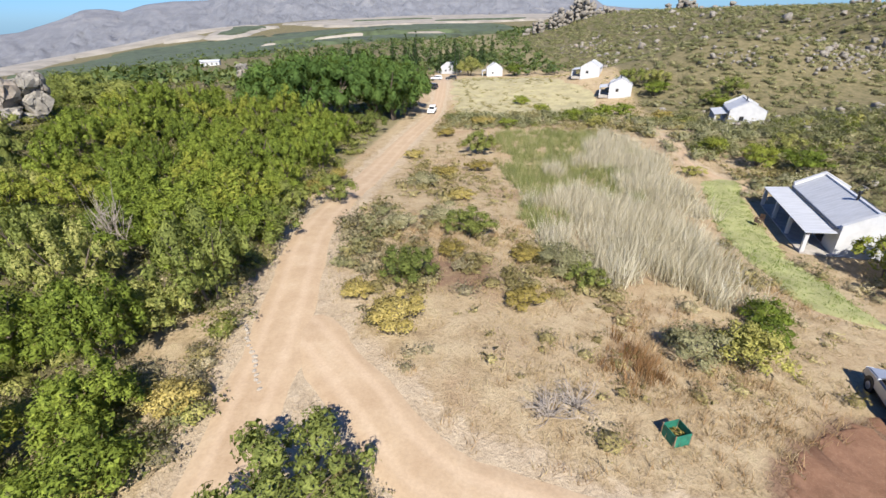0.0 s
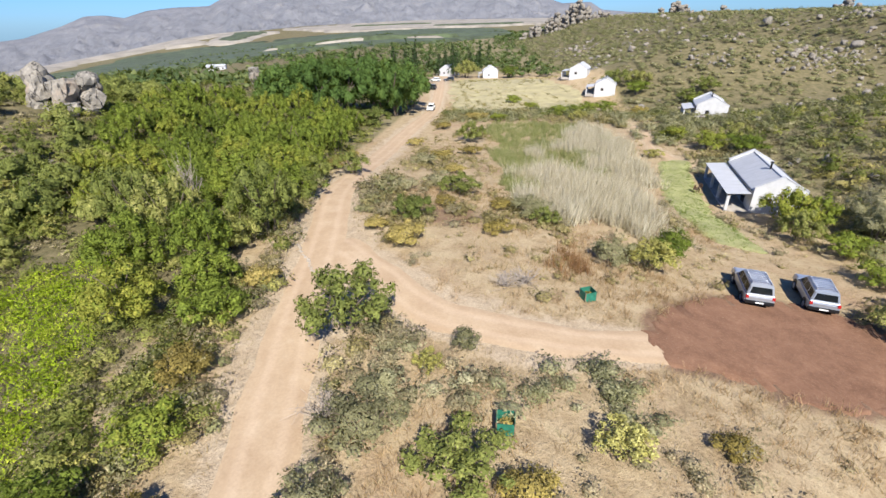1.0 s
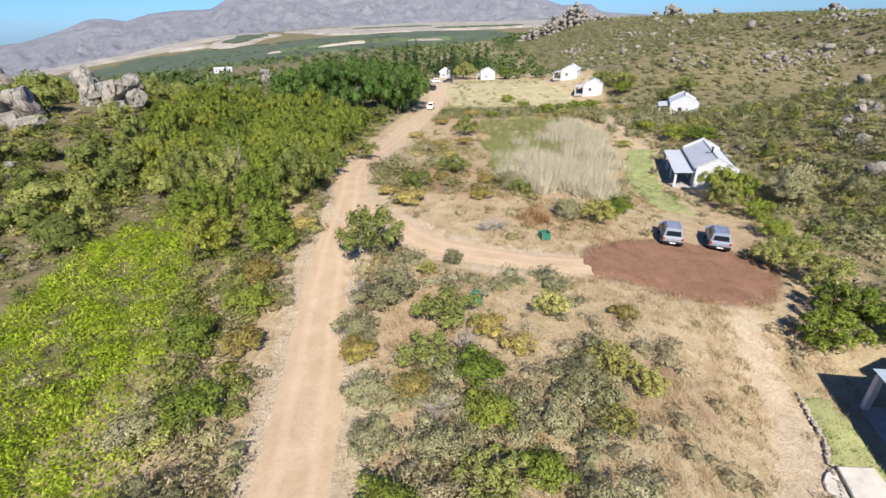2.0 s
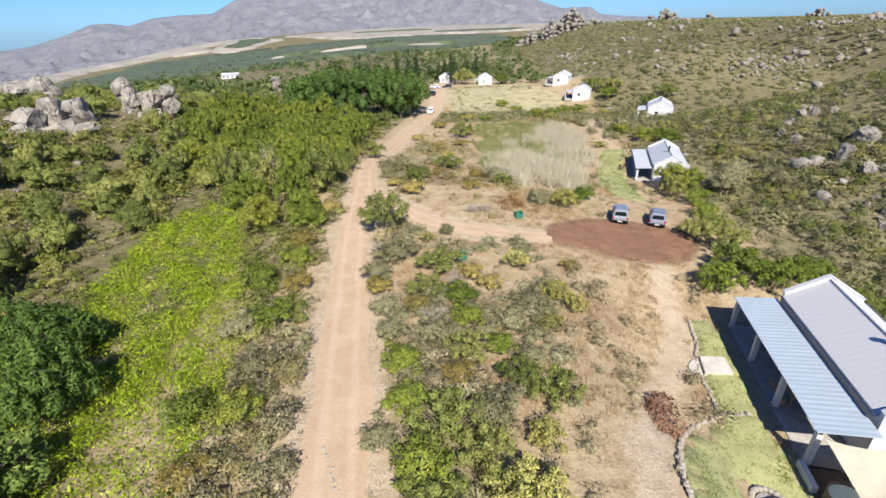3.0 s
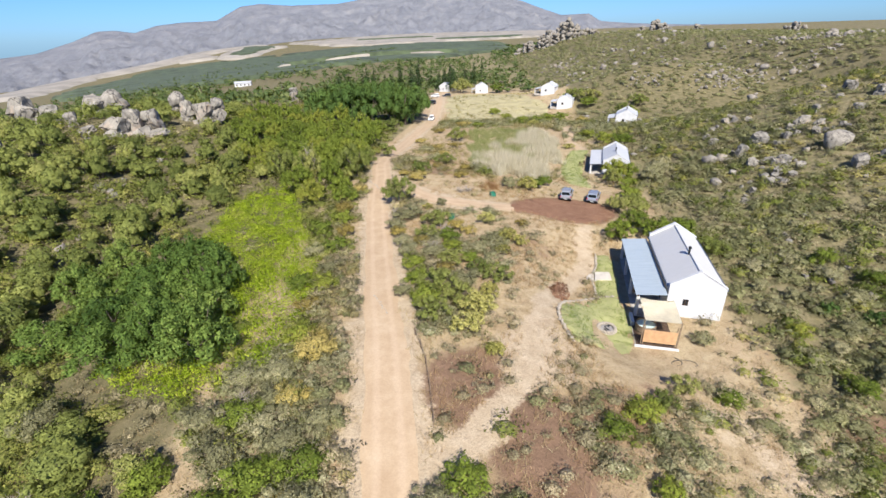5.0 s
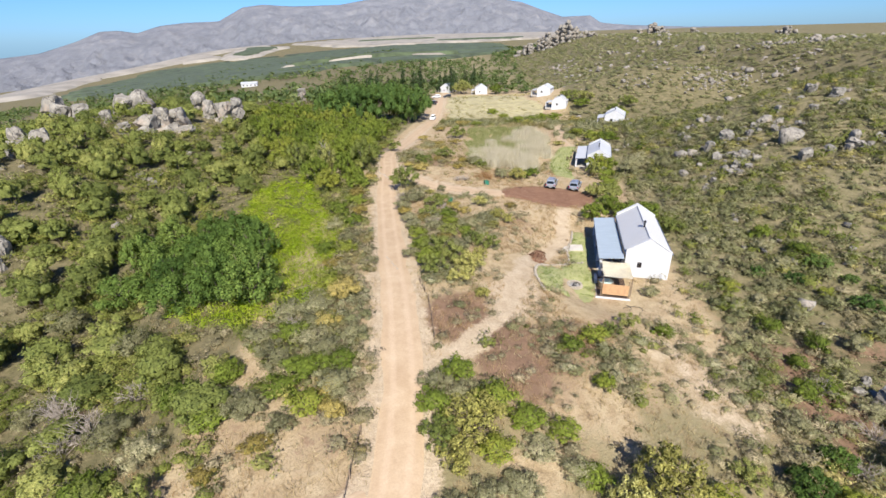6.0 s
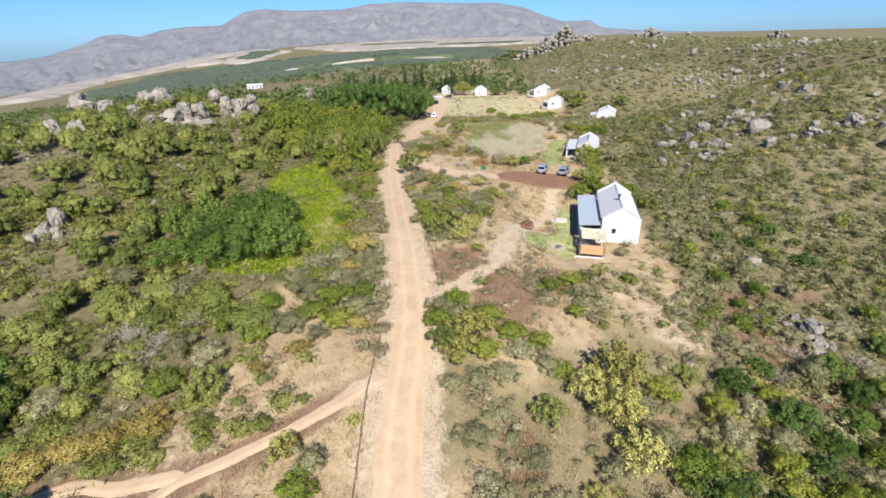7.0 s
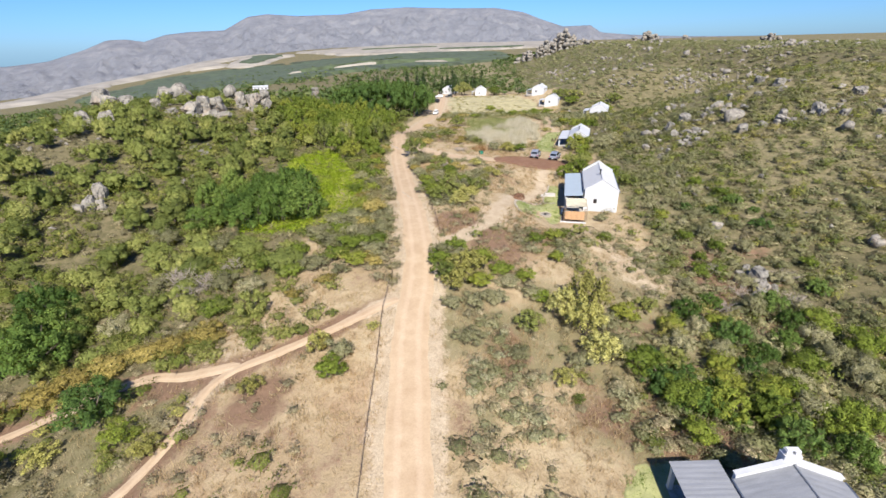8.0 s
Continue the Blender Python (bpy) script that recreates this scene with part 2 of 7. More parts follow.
def build_leaf(dark, lite, odd, per_object, gaps=0.47, fine=11.0):
    """Sprays of leaves: each its own shade between dark and lite, some odd ones, small gaps and leaf-sized mottling
    that darkens towards the gaps; each plant its own cast.
    """
    def build(t, p):
        geo = t.nodes.new("ShaderNodeNewGeometry")
        if per_object:
            info = t.nodes.new("ShaderNodeObjectInfo")
            cast = info.outputs["Random"]
        else:
            at = t.nodes.new("ShaderNodeAttribute")
            at.attribute_name = "cast"
            cast = at.outputs["Fac"]
        v = maths(t, "ADD", maths(t, "MULTIPLY", geo.outputs["Random Per Island"], 0.34), maths(t, "MULTIPLY", cast, 0.66))
        col = ramp(t, v, ((0.1, dark), (0.62, lite), (0.93, odd)))
        shade = ramp(t, geo.outputs["Random Per Island"], ((0.0, (0.74, 0.74, 0.74)), (1.0, (1, 1, 1))))
        col = mix(t, 1.0, col, shade, "MULTIPLY")
        if gaps:
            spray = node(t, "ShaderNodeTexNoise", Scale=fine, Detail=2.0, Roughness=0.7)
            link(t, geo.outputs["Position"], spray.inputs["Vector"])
            # darker at the rims of the gaps, brighter away from them
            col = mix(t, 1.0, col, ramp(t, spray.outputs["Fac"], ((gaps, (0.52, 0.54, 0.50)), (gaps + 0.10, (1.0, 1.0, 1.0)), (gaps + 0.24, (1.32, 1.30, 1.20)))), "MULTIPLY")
        link(t, col, p.inputs["Base Color"])
        rough(p, 0.75)
        p.inputs["Specular IOR Level"].default_value = 0.12
        tr = t.nodes.new("ShaderNodeBsdfTranslucent")
        link(t, mix(t, 0.5, col, (0.30, 0.34, 0.03)), tr.inputs[0])
        ms = t.nodes.new("ShaderNodeMixShader")
        ms.inputs[0].default_value = 0.30
        link(t, p.outputs[0], ms.inputs[1])
        link(t, tr.outputs[0], ms.inputs[2])
        out = ms.outputs[0]
        if gaps:
            clear = t.nodes.new("ShaderNodeBsdfTransparent")
            cut = t.nodes.new("ShaderNodeMixShader")
            link(t, maths(t, "GREATER_THAN", spray.outputs["Fac"], gaps), cut.inputs[0])
            link(t, clear.outputs[0], cut.inputs[1])
            link(t, out, cut.inputs[2])
            out = cut.outputs[0]
        link(t, out, t.nodes["Material Output"].inputs["Surface"])
    return build


def leaf(name, dark, lite, odd, per_object=True, gaps=0.47, fine=11.0):
    return material(name, build_leaf(dark, lite, odd, per_object, gaps, fine))


def build_rock(t, p):
    info = t.nodes.new("ShaderNodeObjectInfo")
    big, mid, fine = noise_tex(t, 0.35, 6, 0.7), noise_tex(t, 1.6, 6, 0.7), noise_tex(t, 9.0, 4, 0.7)
    col = ramp(t, mid, ((0.25, (0.078, 0.072, 0.061)), (0.45, (0.202, 0.186, 0.156)), (0.7, (0.340, 0.311, 0.262))))
    col = mix(t, maths(t, "MULTIPLY", spread(t, big, 0.52, 0.7), 0.55), col, (0.386, 0.248, 0.156))
    col = mix(t, maths(t, "MULTIPLY", info.outputs["Random"], 0.25), col, (0.368, 0.313, 0.248))
    crack = spread(t, maths(t, "ABSOLUTE", maths(t, "SUBTRACT", noise_tex(t, 1.1, 3, 0.5, (1.0, 1.0, 0.4)), 0.5)), 0.0, 0.018)
    col = mix(t, crack, (0.032, 0.029, 0.028), col)
    link(t, mix(t, 0.5, col, ramp(t, fine, ((0.3, (0.35, 0.35, 0.35)), (0.6, (1, 1, 1)))), "MULTIPLY"), p.inputs["Base Color"])
    rough(p, 0.9)
    bump(t, p, maths(t, "ADD", maths(t, "MULTIPLY", crack, 0.8), maths(t, "ADD", mid, maths(t, "MULTIPLY", fine, 0.4))), 0.8, 0.12)


def build_mountain(t, p):
    big, mid, fine = noise_tex(t, 0.0022, 8, 0.65), noise_tex(t, 0.009, 8, 0.7), noise_tex(t, 0.05, 6, 0.7)
    # distance haze is painted in: the base colours are paled towards blue-grey
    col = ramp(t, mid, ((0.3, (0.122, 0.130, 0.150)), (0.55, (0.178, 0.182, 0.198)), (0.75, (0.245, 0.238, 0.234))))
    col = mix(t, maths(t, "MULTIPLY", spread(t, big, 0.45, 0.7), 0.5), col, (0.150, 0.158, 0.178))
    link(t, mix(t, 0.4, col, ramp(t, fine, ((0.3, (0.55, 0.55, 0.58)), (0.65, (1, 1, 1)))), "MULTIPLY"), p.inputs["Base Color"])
    rough(p, 1.0)
    bump(t, p, mid, 0.8, 40.0)


def build_glass(t, p):
    p.inputs["Base Color"].default_value = (0.02, 0.025, 0.03, 1)
    rough(p, 0.06)
    p.inputs["Specular IOR Level"].default_value = 0.6


def build_sheet(rgb, streak=0.2):
    """Painted corrugated steel: streaks of dust and rust down the fall."""
    def build(t, p):
        a, b = noise_tex(t, 1.3, 5, 0.6, (0.35, 3.0, 1.0)), noise_tex(t, 12.0, 3)
        col = ramp(t, a, ((0.3, tuple(c * (1 - streak) for c in rgb)), (0.6, rgb), (0.85, tuple(min(1, c * (1 + 0.75 * streak)) for c in rgb))))
        link(t, mix(t, 0.12, col, ramp(t, b, ((0.4, (0.4, 0.38, 0.36)), (0.6, (1, 1, 1)))), "MULTIPLY"), p.inputs["Base Color"])
        rough(p, 0.6, 0.0)
    return build


M_GROUND = material("ground_cover", build_ground)
M_ROAD = material("sandy_track", build_road)
M_RED = material("red_gravel", build_red)
M_LAWN = plain("lawn_grass", (0.30, 0.30, 0.125), 0.9, 0, 0.15, 0.5, 0.05)
M_MEADOW = plain("dry_meadow_grass", (0.36, 0.315, 0.170), 0.95, 0, 0.14, 0.25, 0.06)
M_ROCK = material("weathered_sandstone", build_rock)
M_MOUNTAIN = material("haze_tinted_slope", build_mountain)
M_PLASTER = plain("white_plaster", (0.50, 0.50, 0.50), 0.85, 0, 0.05, 1.2, 0.01)
M_ROOF = material("grey_roof_sheet", build_sheet((0.482, 0.477, 0.469), 0.05))
M_SLATE = material("slate_grey_roof_sheet", build_sheet((0.232, 0.237, 0.249)))
M_BLUE = material("blue_grey_roof_sheet", build_sheet((0.301, 0.353, 0.396), 0.12))
M_PALE = material("pale_grey_roof_sheet", build_sheet((0.430, 0.439, 0.456)))
M_FLASH = plain("dark_flashing", (0.09, 0.11, 0.15), 0.5, 0.2, 0.1)
M_GLASS = material("window_glass", build_glass)
M_WOOD = plain("varnished_boards", (0.50, 0.30, 0.155), 0.55, 0, 0.10, 2.5)
M_DARKWOOD = plain("dark_stained_wood", (0.085, 0.05, 0.03), 0.6, 0, 0.2, 3)
M_POLE = plain("weathered_poles", (0.24, 0.17, 0.11), 0.8, 0, 0.2, 4)
M_SAIL = plain("cream_canvas", (0.80, 0.735, 0.57), 0.85, 0, 0.06, 1.5)
M_SLAB = plain("screed_concrete", (0.378, 0.344, 0.301), 0.85, 0, 0.12, 1.5, 0.01)
M_STEP = plain("pale_screed", (0.470, 0.428, 0.370), 0.85, 0, 0.1, 1.5, 0.01)
M_STONE = plain("pale_field_stone", (0.386, 0.336, 0.269), 0.9, 0, 0.25, 2.0, 0.03)
M_BLACK = plain("black_steel", (0.02, 0.02, 0.022), 0.45, 0.4, 0.15)
M_TYRE = plain("tyre_rubber", (0.018, 0.018, 0.018), 0.85, 0, 0.15)
M_CHROME = plain("alloy", (0.55, 0.56, 0.58), 0.3, 0.9, 0.08)
M_LAMPRED = plain("red_lens", (0.42, 0.02, 0.02), 0.25)
M_LAMPCLEAR = plain("clear_lens", (0.75, 0.76, 0.78), 0.15)
M_PLATE = plain("plate_white", (0.75, 0.75, 0.72), 0.5)
M_GREENNET = plain("green_shade_net", (0.015, 0.16, 0.10), 0.75, 0, 0.2, 4)
M_WATER = plain("tub_water", (0.42, 0.52, 0.50), 0.05, 0, 0.03)
M_ASH = plain("grey_ash", (0.30, 0.28, 0.26), 0.95, 0, 0.25, 5, 0.02)
M_BARK = plain("grey_brown_bark", (0.15, 0.115, 0.085), 0.9, 0, 0.25, 5, 0.02)
M_DEAD = plain("bleached_twigs", (0.33, 0.28, 0.23), 0.95, 0, 0.2, 5)
M_HOSE = plain("black_hose", (0.03, 0.03, 0.03), 0.5)
M_FIELD = plain("stubble_field", (0.285, 0.255, 0.210), 1.0, 0, 0.18, 0.015)
M_CROP = plain("green_orchard_ground", (0.070, 0.092, 0.045), 1.0, 0, 0.3, 0.05)
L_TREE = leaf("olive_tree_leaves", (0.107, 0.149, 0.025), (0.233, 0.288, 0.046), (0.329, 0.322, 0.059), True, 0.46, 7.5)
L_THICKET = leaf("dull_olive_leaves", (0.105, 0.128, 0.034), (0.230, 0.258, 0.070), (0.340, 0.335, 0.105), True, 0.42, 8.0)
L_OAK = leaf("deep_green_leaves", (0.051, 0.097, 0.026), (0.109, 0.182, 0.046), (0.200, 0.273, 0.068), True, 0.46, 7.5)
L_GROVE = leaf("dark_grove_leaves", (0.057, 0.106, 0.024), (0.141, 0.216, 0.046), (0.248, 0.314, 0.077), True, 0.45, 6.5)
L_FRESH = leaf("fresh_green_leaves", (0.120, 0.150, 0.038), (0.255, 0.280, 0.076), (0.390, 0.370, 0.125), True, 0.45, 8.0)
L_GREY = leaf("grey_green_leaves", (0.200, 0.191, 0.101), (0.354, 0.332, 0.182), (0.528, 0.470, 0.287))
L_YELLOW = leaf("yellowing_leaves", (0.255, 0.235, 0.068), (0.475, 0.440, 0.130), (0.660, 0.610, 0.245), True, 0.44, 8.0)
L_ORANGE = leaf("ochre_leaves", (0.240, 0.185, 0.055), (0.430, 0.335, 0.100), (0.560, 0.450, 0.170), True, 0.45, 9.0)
L_PINE = leaf("dark_needles", (0.021, 0.042, 0.018), (0.046, 0.078, 0.029), (0.078, 0.111, 0.039), True, 0)
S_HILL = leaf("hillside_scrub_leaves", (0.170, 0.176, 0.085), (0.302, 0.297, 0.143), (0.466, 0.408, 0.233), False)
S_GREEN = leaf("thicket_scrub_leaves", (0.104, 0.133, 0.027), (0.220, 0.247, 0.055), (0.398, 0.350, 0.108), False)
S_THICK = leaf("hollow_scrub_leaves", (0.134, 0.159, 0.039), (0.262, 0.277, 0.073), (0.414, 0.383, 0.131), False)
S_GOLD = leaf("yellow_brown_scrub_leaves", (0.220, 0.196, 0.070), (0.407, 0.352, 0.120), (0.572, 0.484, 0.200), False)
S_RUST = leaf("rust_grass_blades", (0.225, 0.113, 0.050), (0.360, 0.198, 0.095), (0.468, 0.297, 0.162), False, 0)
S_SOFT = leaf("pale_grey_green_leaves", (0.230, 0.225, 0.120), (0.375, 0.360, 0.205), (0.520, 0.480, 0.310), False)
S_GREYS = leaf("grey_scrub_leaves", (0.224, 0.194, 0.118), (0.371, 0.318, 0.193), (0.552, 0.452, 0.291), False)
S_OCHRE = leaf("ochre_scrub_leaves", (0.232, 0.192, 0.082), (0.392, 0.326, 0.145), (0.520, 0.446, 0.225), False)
S_STRAW = leaf("dry_grass_blades", (0.303, 0.209, 0.114), (0.446, 0.341, 0.193), (0.515, 0.424, 0.265), False, 0)
S_TAN = leaf("tan_grass_blades", (0.30, 0.185, 0.100), (0.46, 0.315, 0.180), (0.56, 0.43, 0.27), False, 0)
S_PALE = leaf("pale_yellow_grass_blades", (0.36, 0.315, 0.130), (0.53, 0.470, 0.215), (0.62, 0.57, 0.30), False, 0)
S_REED = leaf("bleached_reeds", (0.443, 0.377, 0.263), (0.620, 0.554, 0.410), (0.753, 0.697, 0.547), False, 0)
S_REEDG = leaf("green_reeds", (0.142, 0.180, 0.059), (0.285, 0.300, 0.117), (0.475, 0.430, 0.216), False, 0)
S_BRAMBLE = leaf("bright_bramble_leaves", (0.180, 0.275, 0.014), (0.370, 0.482, 0.028), (0.560, 0.575, 0.094), False)
S_LAWN = leaf("lawn_blades", (0.133, 0.200, 0.045), (0.237, 0.310, 0.081), (0.361, 0.360, 0.135), False, 0)
S_FARWOOD = leaf("far_wood_leaves", (0.052, 0.086, 0.032), (0.110, 0.152, 0.052), (0.185, 0.210, 0.082), False, 0)


# ---------------------------------------------------------------- mesh helpers
def mesh_of(name, verts, faces, mat, smooth=False):
    """A mesh from arrays of vertices and of faces of one size."""
    verts, faces = np.asarray(verts, np.float32).reshape(-1, 3), np.asarray(faces, np.int32)
    me = bpy.data.meshes.new(name)
    n, k = faces.shape
    me.vertices.add(len(verts))
    me.vertices.foreach_set("co", verts.ravel())
    me.loops.add(n * k)
    me.loops.foreach_set("vertex_index", faces.ravel())
    me.polygons.add(n)
    me.polygons.foreach_set("loop_start", np.arange(0, n * k, k, dtype=np.int32))
    me.update(calc_edges=True)
    me.materials.append(mat)
    if smooth:
        me.polygons.foreach_set("use_smooth", np.ones(n, bool))
    return me


def part(name, bm, mat, parent=None, label="", smooth=False):
    """One mesh object out of a bmesh, under a thing or a part."""
    me = bpy.data.meshes.new(name)
    bmesh.ops.recalc_face_normals(bm, faces=bm.faces[:])
    bm.to_mesh(me)
    bm.free()
    me.materials.append(mat)
    if smooth:
        me.polygons.foreach_set("use_smooth", np.ones(len(me.polygons), bool))
    ob = new(name, me)
    ob.parent = parent
    return tagged(ob, label)


def block(bm, x0, x1, y0, y1, z0, z1, bevel=0.0):
    """A box from corner to corner into bm; bevelled edges."""
    r = bmesh.ops.create_cube(bm, size=1.0)
    v = r["verts"]
    bmesh.ops.scale(bm, vec=(x1 - x0, y1 - y0, z1 - z0), verts=v)
    bmesh.ops.translate(bm, vec=((x0 + x1) / 2, (y0 + y1) / 2, (z0 + z1) / 2), verts=v)
    if bevel:
        bmesh.ops.bevel(bm, geom=list({e for q in v for e in q.link_edges}), offset=bevel, segments=2, affect="EDGES")
    return bm


def box(x0, x1, y0, y1, z0, z1, bevel=0.0):
    return block(bmesh.new(), x0, x1, y0, y1, z0, z1, bevel)


def tube(bm, a, b, r0, r1=None, sides=8):
    """A round bar from a to b into bm."""
    a, b = Vector(a), Vector(b)
    r1 = r0 if r1 is None else r1
    d = (b - a)
    q = d.to_track_quat("Z", "Y").to_matrix().to_4x4()
    bmesh.ops.create_cone(bm, cap_ends=True, segments=sides, radius1=r0, radius2=r1, depth=d.length, matrix=Matrix.Translation((a + b) / 2) @ q)
    return bm


def draped(name, line, width, mat, up, jitter=0.25, cols=7, seed=1):
    """A strip of track laid over the ground, with uneven edges."""
    rng = np.random.default_rng(seed)
    d = np.gradient(line, axis=0)
    d /= np.hypot(d[:, 0], d[:, 1])[:, None]
    n = np.stack([d[:, 1], -d[:, 0]], 1)
    edge = rng.normal(0, jitter, (len(line), 2))
    edge = (edge + np.roll(edge, 1, 0) + np.roll(edge, 2, 0)) / 1.8
    s = np.linspace(-1, 1, cols)
    half = width / 2 + np.where(s[None] < 0, edge[:, :1], edge[:, 1:]) * np.abs(s)[None]
    xy = line[:, None] + n[:, None] * (s[None] * half)[..., None]
    z = ground_z(xy[..., 0], xy[..., 1]) + up - (up + (0.03 if up < 1 else 1.5)) * np.abs(s)[None] ** 6
    z[[0, -1]] -= up + 0.02
    v = np.concatenate([xy, z[..., None]], -1).reshape(-1, 3)
    i, j = np.meshgrid(np.arange(len(line) - 1), np.arange(cols - 1), indexing="ij")
    a = (i * cols + j).ravel()
    me = mesh_of(name, v, np.stack([a, a + 1, a + cols + 1, a + cols], 1), mat, True)
    at = me.attributes.new("across", "FLOAT", "POINT")
    at.data.foreach_set("value", np.tile(s, len(line)).astype(np.float32))
    return new(name, me)


def patch(name, outline, mat, up, jitter=0.2, seed=2, cuts=3, step=0.6):
    """A patch of surface laid over the ground inside a smooth, slightly ragged outline."""
    rng = np.random.default_rng(seed)
    o = np.array(outline, float)
    line = flat_line(np.vstack([o, o[:1]]), step)[:-1]
    d = np.roll(line, -1, 0) - np.roll(line, 1, 0)
    d /= np.hypot(d[:, 0], d[:, 1])[:, None] + 1e-9
    line = line + np.stack([d[:, 1], -d[:, 0]], 1) * rng.normal(0, jitter, (len(line), 1))
    bm = bmesh.new()
    vs = [bm.verts.new((x, y, 0)) for x, y in line]
    es = [bm.edges.new((p, q)) for p, q in zip(vs, vs[1:] + vs[:1])]
    bmesh.ops.triangle_fill(bm, edges=es, use_beauty=True, use_dissolve=False)
    rim = {(round(v.co.x, 4), round(v.co.y, 4)) for v in vs}
    bmesh.ops.subdivide_edges(bm, edges=[e for e in bm.edges if len(e.link_faces) > 1], cuts=cuts, use_grid_fill=True)
    bmesh.ops.triangulate(bm, faces=bm.faces[:])
    bmesh.ops.recalc_face_normals(bm, faces=bm.faces[:])
    for v in bm.verts:
        v.co.z = gz(v.co.x, v.co.y) + up
        if (round(v.co.x, 4), round(v.co.y, 4)) in rim:
            v.co.z -= up + (0.03 if up < 1 else 1.5)
    if sum(f.normal.z for f in bm.faces) < 0:
        bmesh.ops.reverse_faces(bm, faces=bm.faces[:])
    me = bpy.data.meshes.new(name)
    bm.to_mesh(me)
    bm.free()
    me.materials.append(mat)
    me.polygons.foreach_set("use_smooth", np.ones(len(me.polygons), bool))
    me.update()
    return new(name, me)


# ---------------------------------------------------------------- ground, tracks, lawns
def axis(fine0, fine1, step, far0, far1, n):
    mid = np.arange(fine0, fine1 + step / 2, step)
    t = np.linspace(0, 1, n + 1)[1:]
    low = fine0 + (far0 - fine0) * t[::-1] ** 2.2
    high = fine1 + (far1 - fine1) * t ** 2.2
    return np.concatenate([low, mid, high])


def make_ground():
    gx, gy = axis(-125, 150, 2.2, -4700, 4700, 60), axis(-100, 200, 2.2, -900, 4700, 60)
    x, y = np.meshgrid(gx, gy)
    z = ground_z(x, y)
    nx, ny = len(gx), len(gy)
    i, j = np.meshgrid(np.arange(nx - 1), np.arange(ny - 1))
    a = (j * nx + i).ravel()
    me = mesh_of("ground", np.stack([x, y, z], -1).reshape(-1, 3), np.stack([a, a + 1, a + nx + 1, a + nx], 1), M_GROUND, True)
    # what covers the soil: bare sand, scrub litter, red-brown mulch
    def near(line, w, soft):
        return 1 - ease(w, w + soft, away(x, y, line[::2]))
    sand = np.maximum.reduce([near(ROAD_LINE, 1.6, 2.6), near(SPUR_LINE, 1.4, 2.4), near(YARD_LINE, 0.6, 1.5), near(FAR_LINE, 0.5, 2.0), near(np.array([(-9.5, 24), (-7.2, 16)]), 2.9, 4)])
    for line in PATH_LINES:
        sand = np.maximum(sand, near(line, 0.1, 0.7))
    for cx, cy, r, k in ((9.4, -27.4, 5.4, 1.0), (12, 152, 14, 0.45), (28, 140, 9, 0.5), (4, 150, 10, 0.5), (50, 84, 8, 0.7), (-13, -27, 5, 0.6), (-20, -53, 9, 0.5), (27, -38, 9, 0.55), (24, -33, 7, 0.5), (3, 12, 5, 0.35)):
        sand = np.maximum(sand, k * (1 - ease(r * 0.35, r, np.hypot(x - cx, y - cy))))
    hill = ease(29, 40, x - 0.16 * np.clip(y, -20, 200)) * (1 - 0.9 * ease(240, 330, y) * ease(0, 30, 90 - x))
    left = ease(8.5, 13.5, np.interp(y, [-120, -60, -40, -10, 20, 40, 90, 160], [1, -6, -2, -4, -2, -1, 4, 10]) - x - 4)
    scrub = np.clip(np.maximum(hill, left) * 0.9 + 0.55 * (1 - ease(3, 9, np.hypot((x - 1) / 0.8, (y + 18) / 1.6))), 0, 1)
    scrub = np.maximum(scrub, (0.62 * ease(0.30, 0.62, lattice(x, y, 11, 61) * 0.6 + lattice(x, y, 4, 62) * 0.4)) * (1 - ease(-44, -30, y)) * np.where(x < -3, 0.35, 1))
    scrub = np.maximum(scrub, ease(200, 300, y) * 0.8)
    red = np.zeros_like(x)
    for cx, cy, r, k in ((12.5, -5, 4.5, 0.5), (4.2, -32.0, 5.6, 0.95), (13.5, -33.5, 4.5, 0.6), (15.5, -4, 3, 0.45), (-14, -61, 3.5, 0.8), (-25, -59, 3, 0.6), (4, 20, 5, 0.4), (1, 28, 5, 0.6)):
        red = np.maximum(red, k * (1 - ease(r * 0.4, r * 1.3, np.hypot(x - cx, y - cy))))
    red = np.maximum(red, 0.84 * ease(0.28, 0.68, lattice(x, y, 9, 63) * 0.6 + lattice(x, y, 3.5, 64) * 0.4) * (1 - ease(-34, -24, y)) * np.where(x > 1, 0.85, 0.55))
    for line in PATH_LINES:
        red = np.maximum(red, 0.75 * near(line, 0.9, 1.6))
    o = np.array(LOT, float)
    lot = 1 - ease(-0.5, 2.2, np.where(inside(x, y, o), -1.0, away(x, y, flat_line(np.vstack([o, o[:1]])))))
    red = np.maximum(red, 0.9 * lot)
    sand = sand * (1 - 0.8 * lot)
    hollow = 0.5 * ease(14, 20, np.interp(y, [-120, -60, -40, 160], [-18, -12, 0, 0]) - x)
    hollow = np.maximum(hollow, 0.65 * hill * (1 - ease(-45, 0, y)))
    hollow = np.maximum(hollow, 0.42 * hill * ease(40, 110, y))
    cov = np.stack([sand, scrub, red, hollow], -1).astype(np.float32).reshape(-1)
    me.color_attributes.new("cover", "FLOAT_COLOR", "POINT").data.foreach_set("color", cov)
    return tagged(new("ground", me), "dry straw-coloured ground with bare sand and scrub litter", "ground", kind="structure")


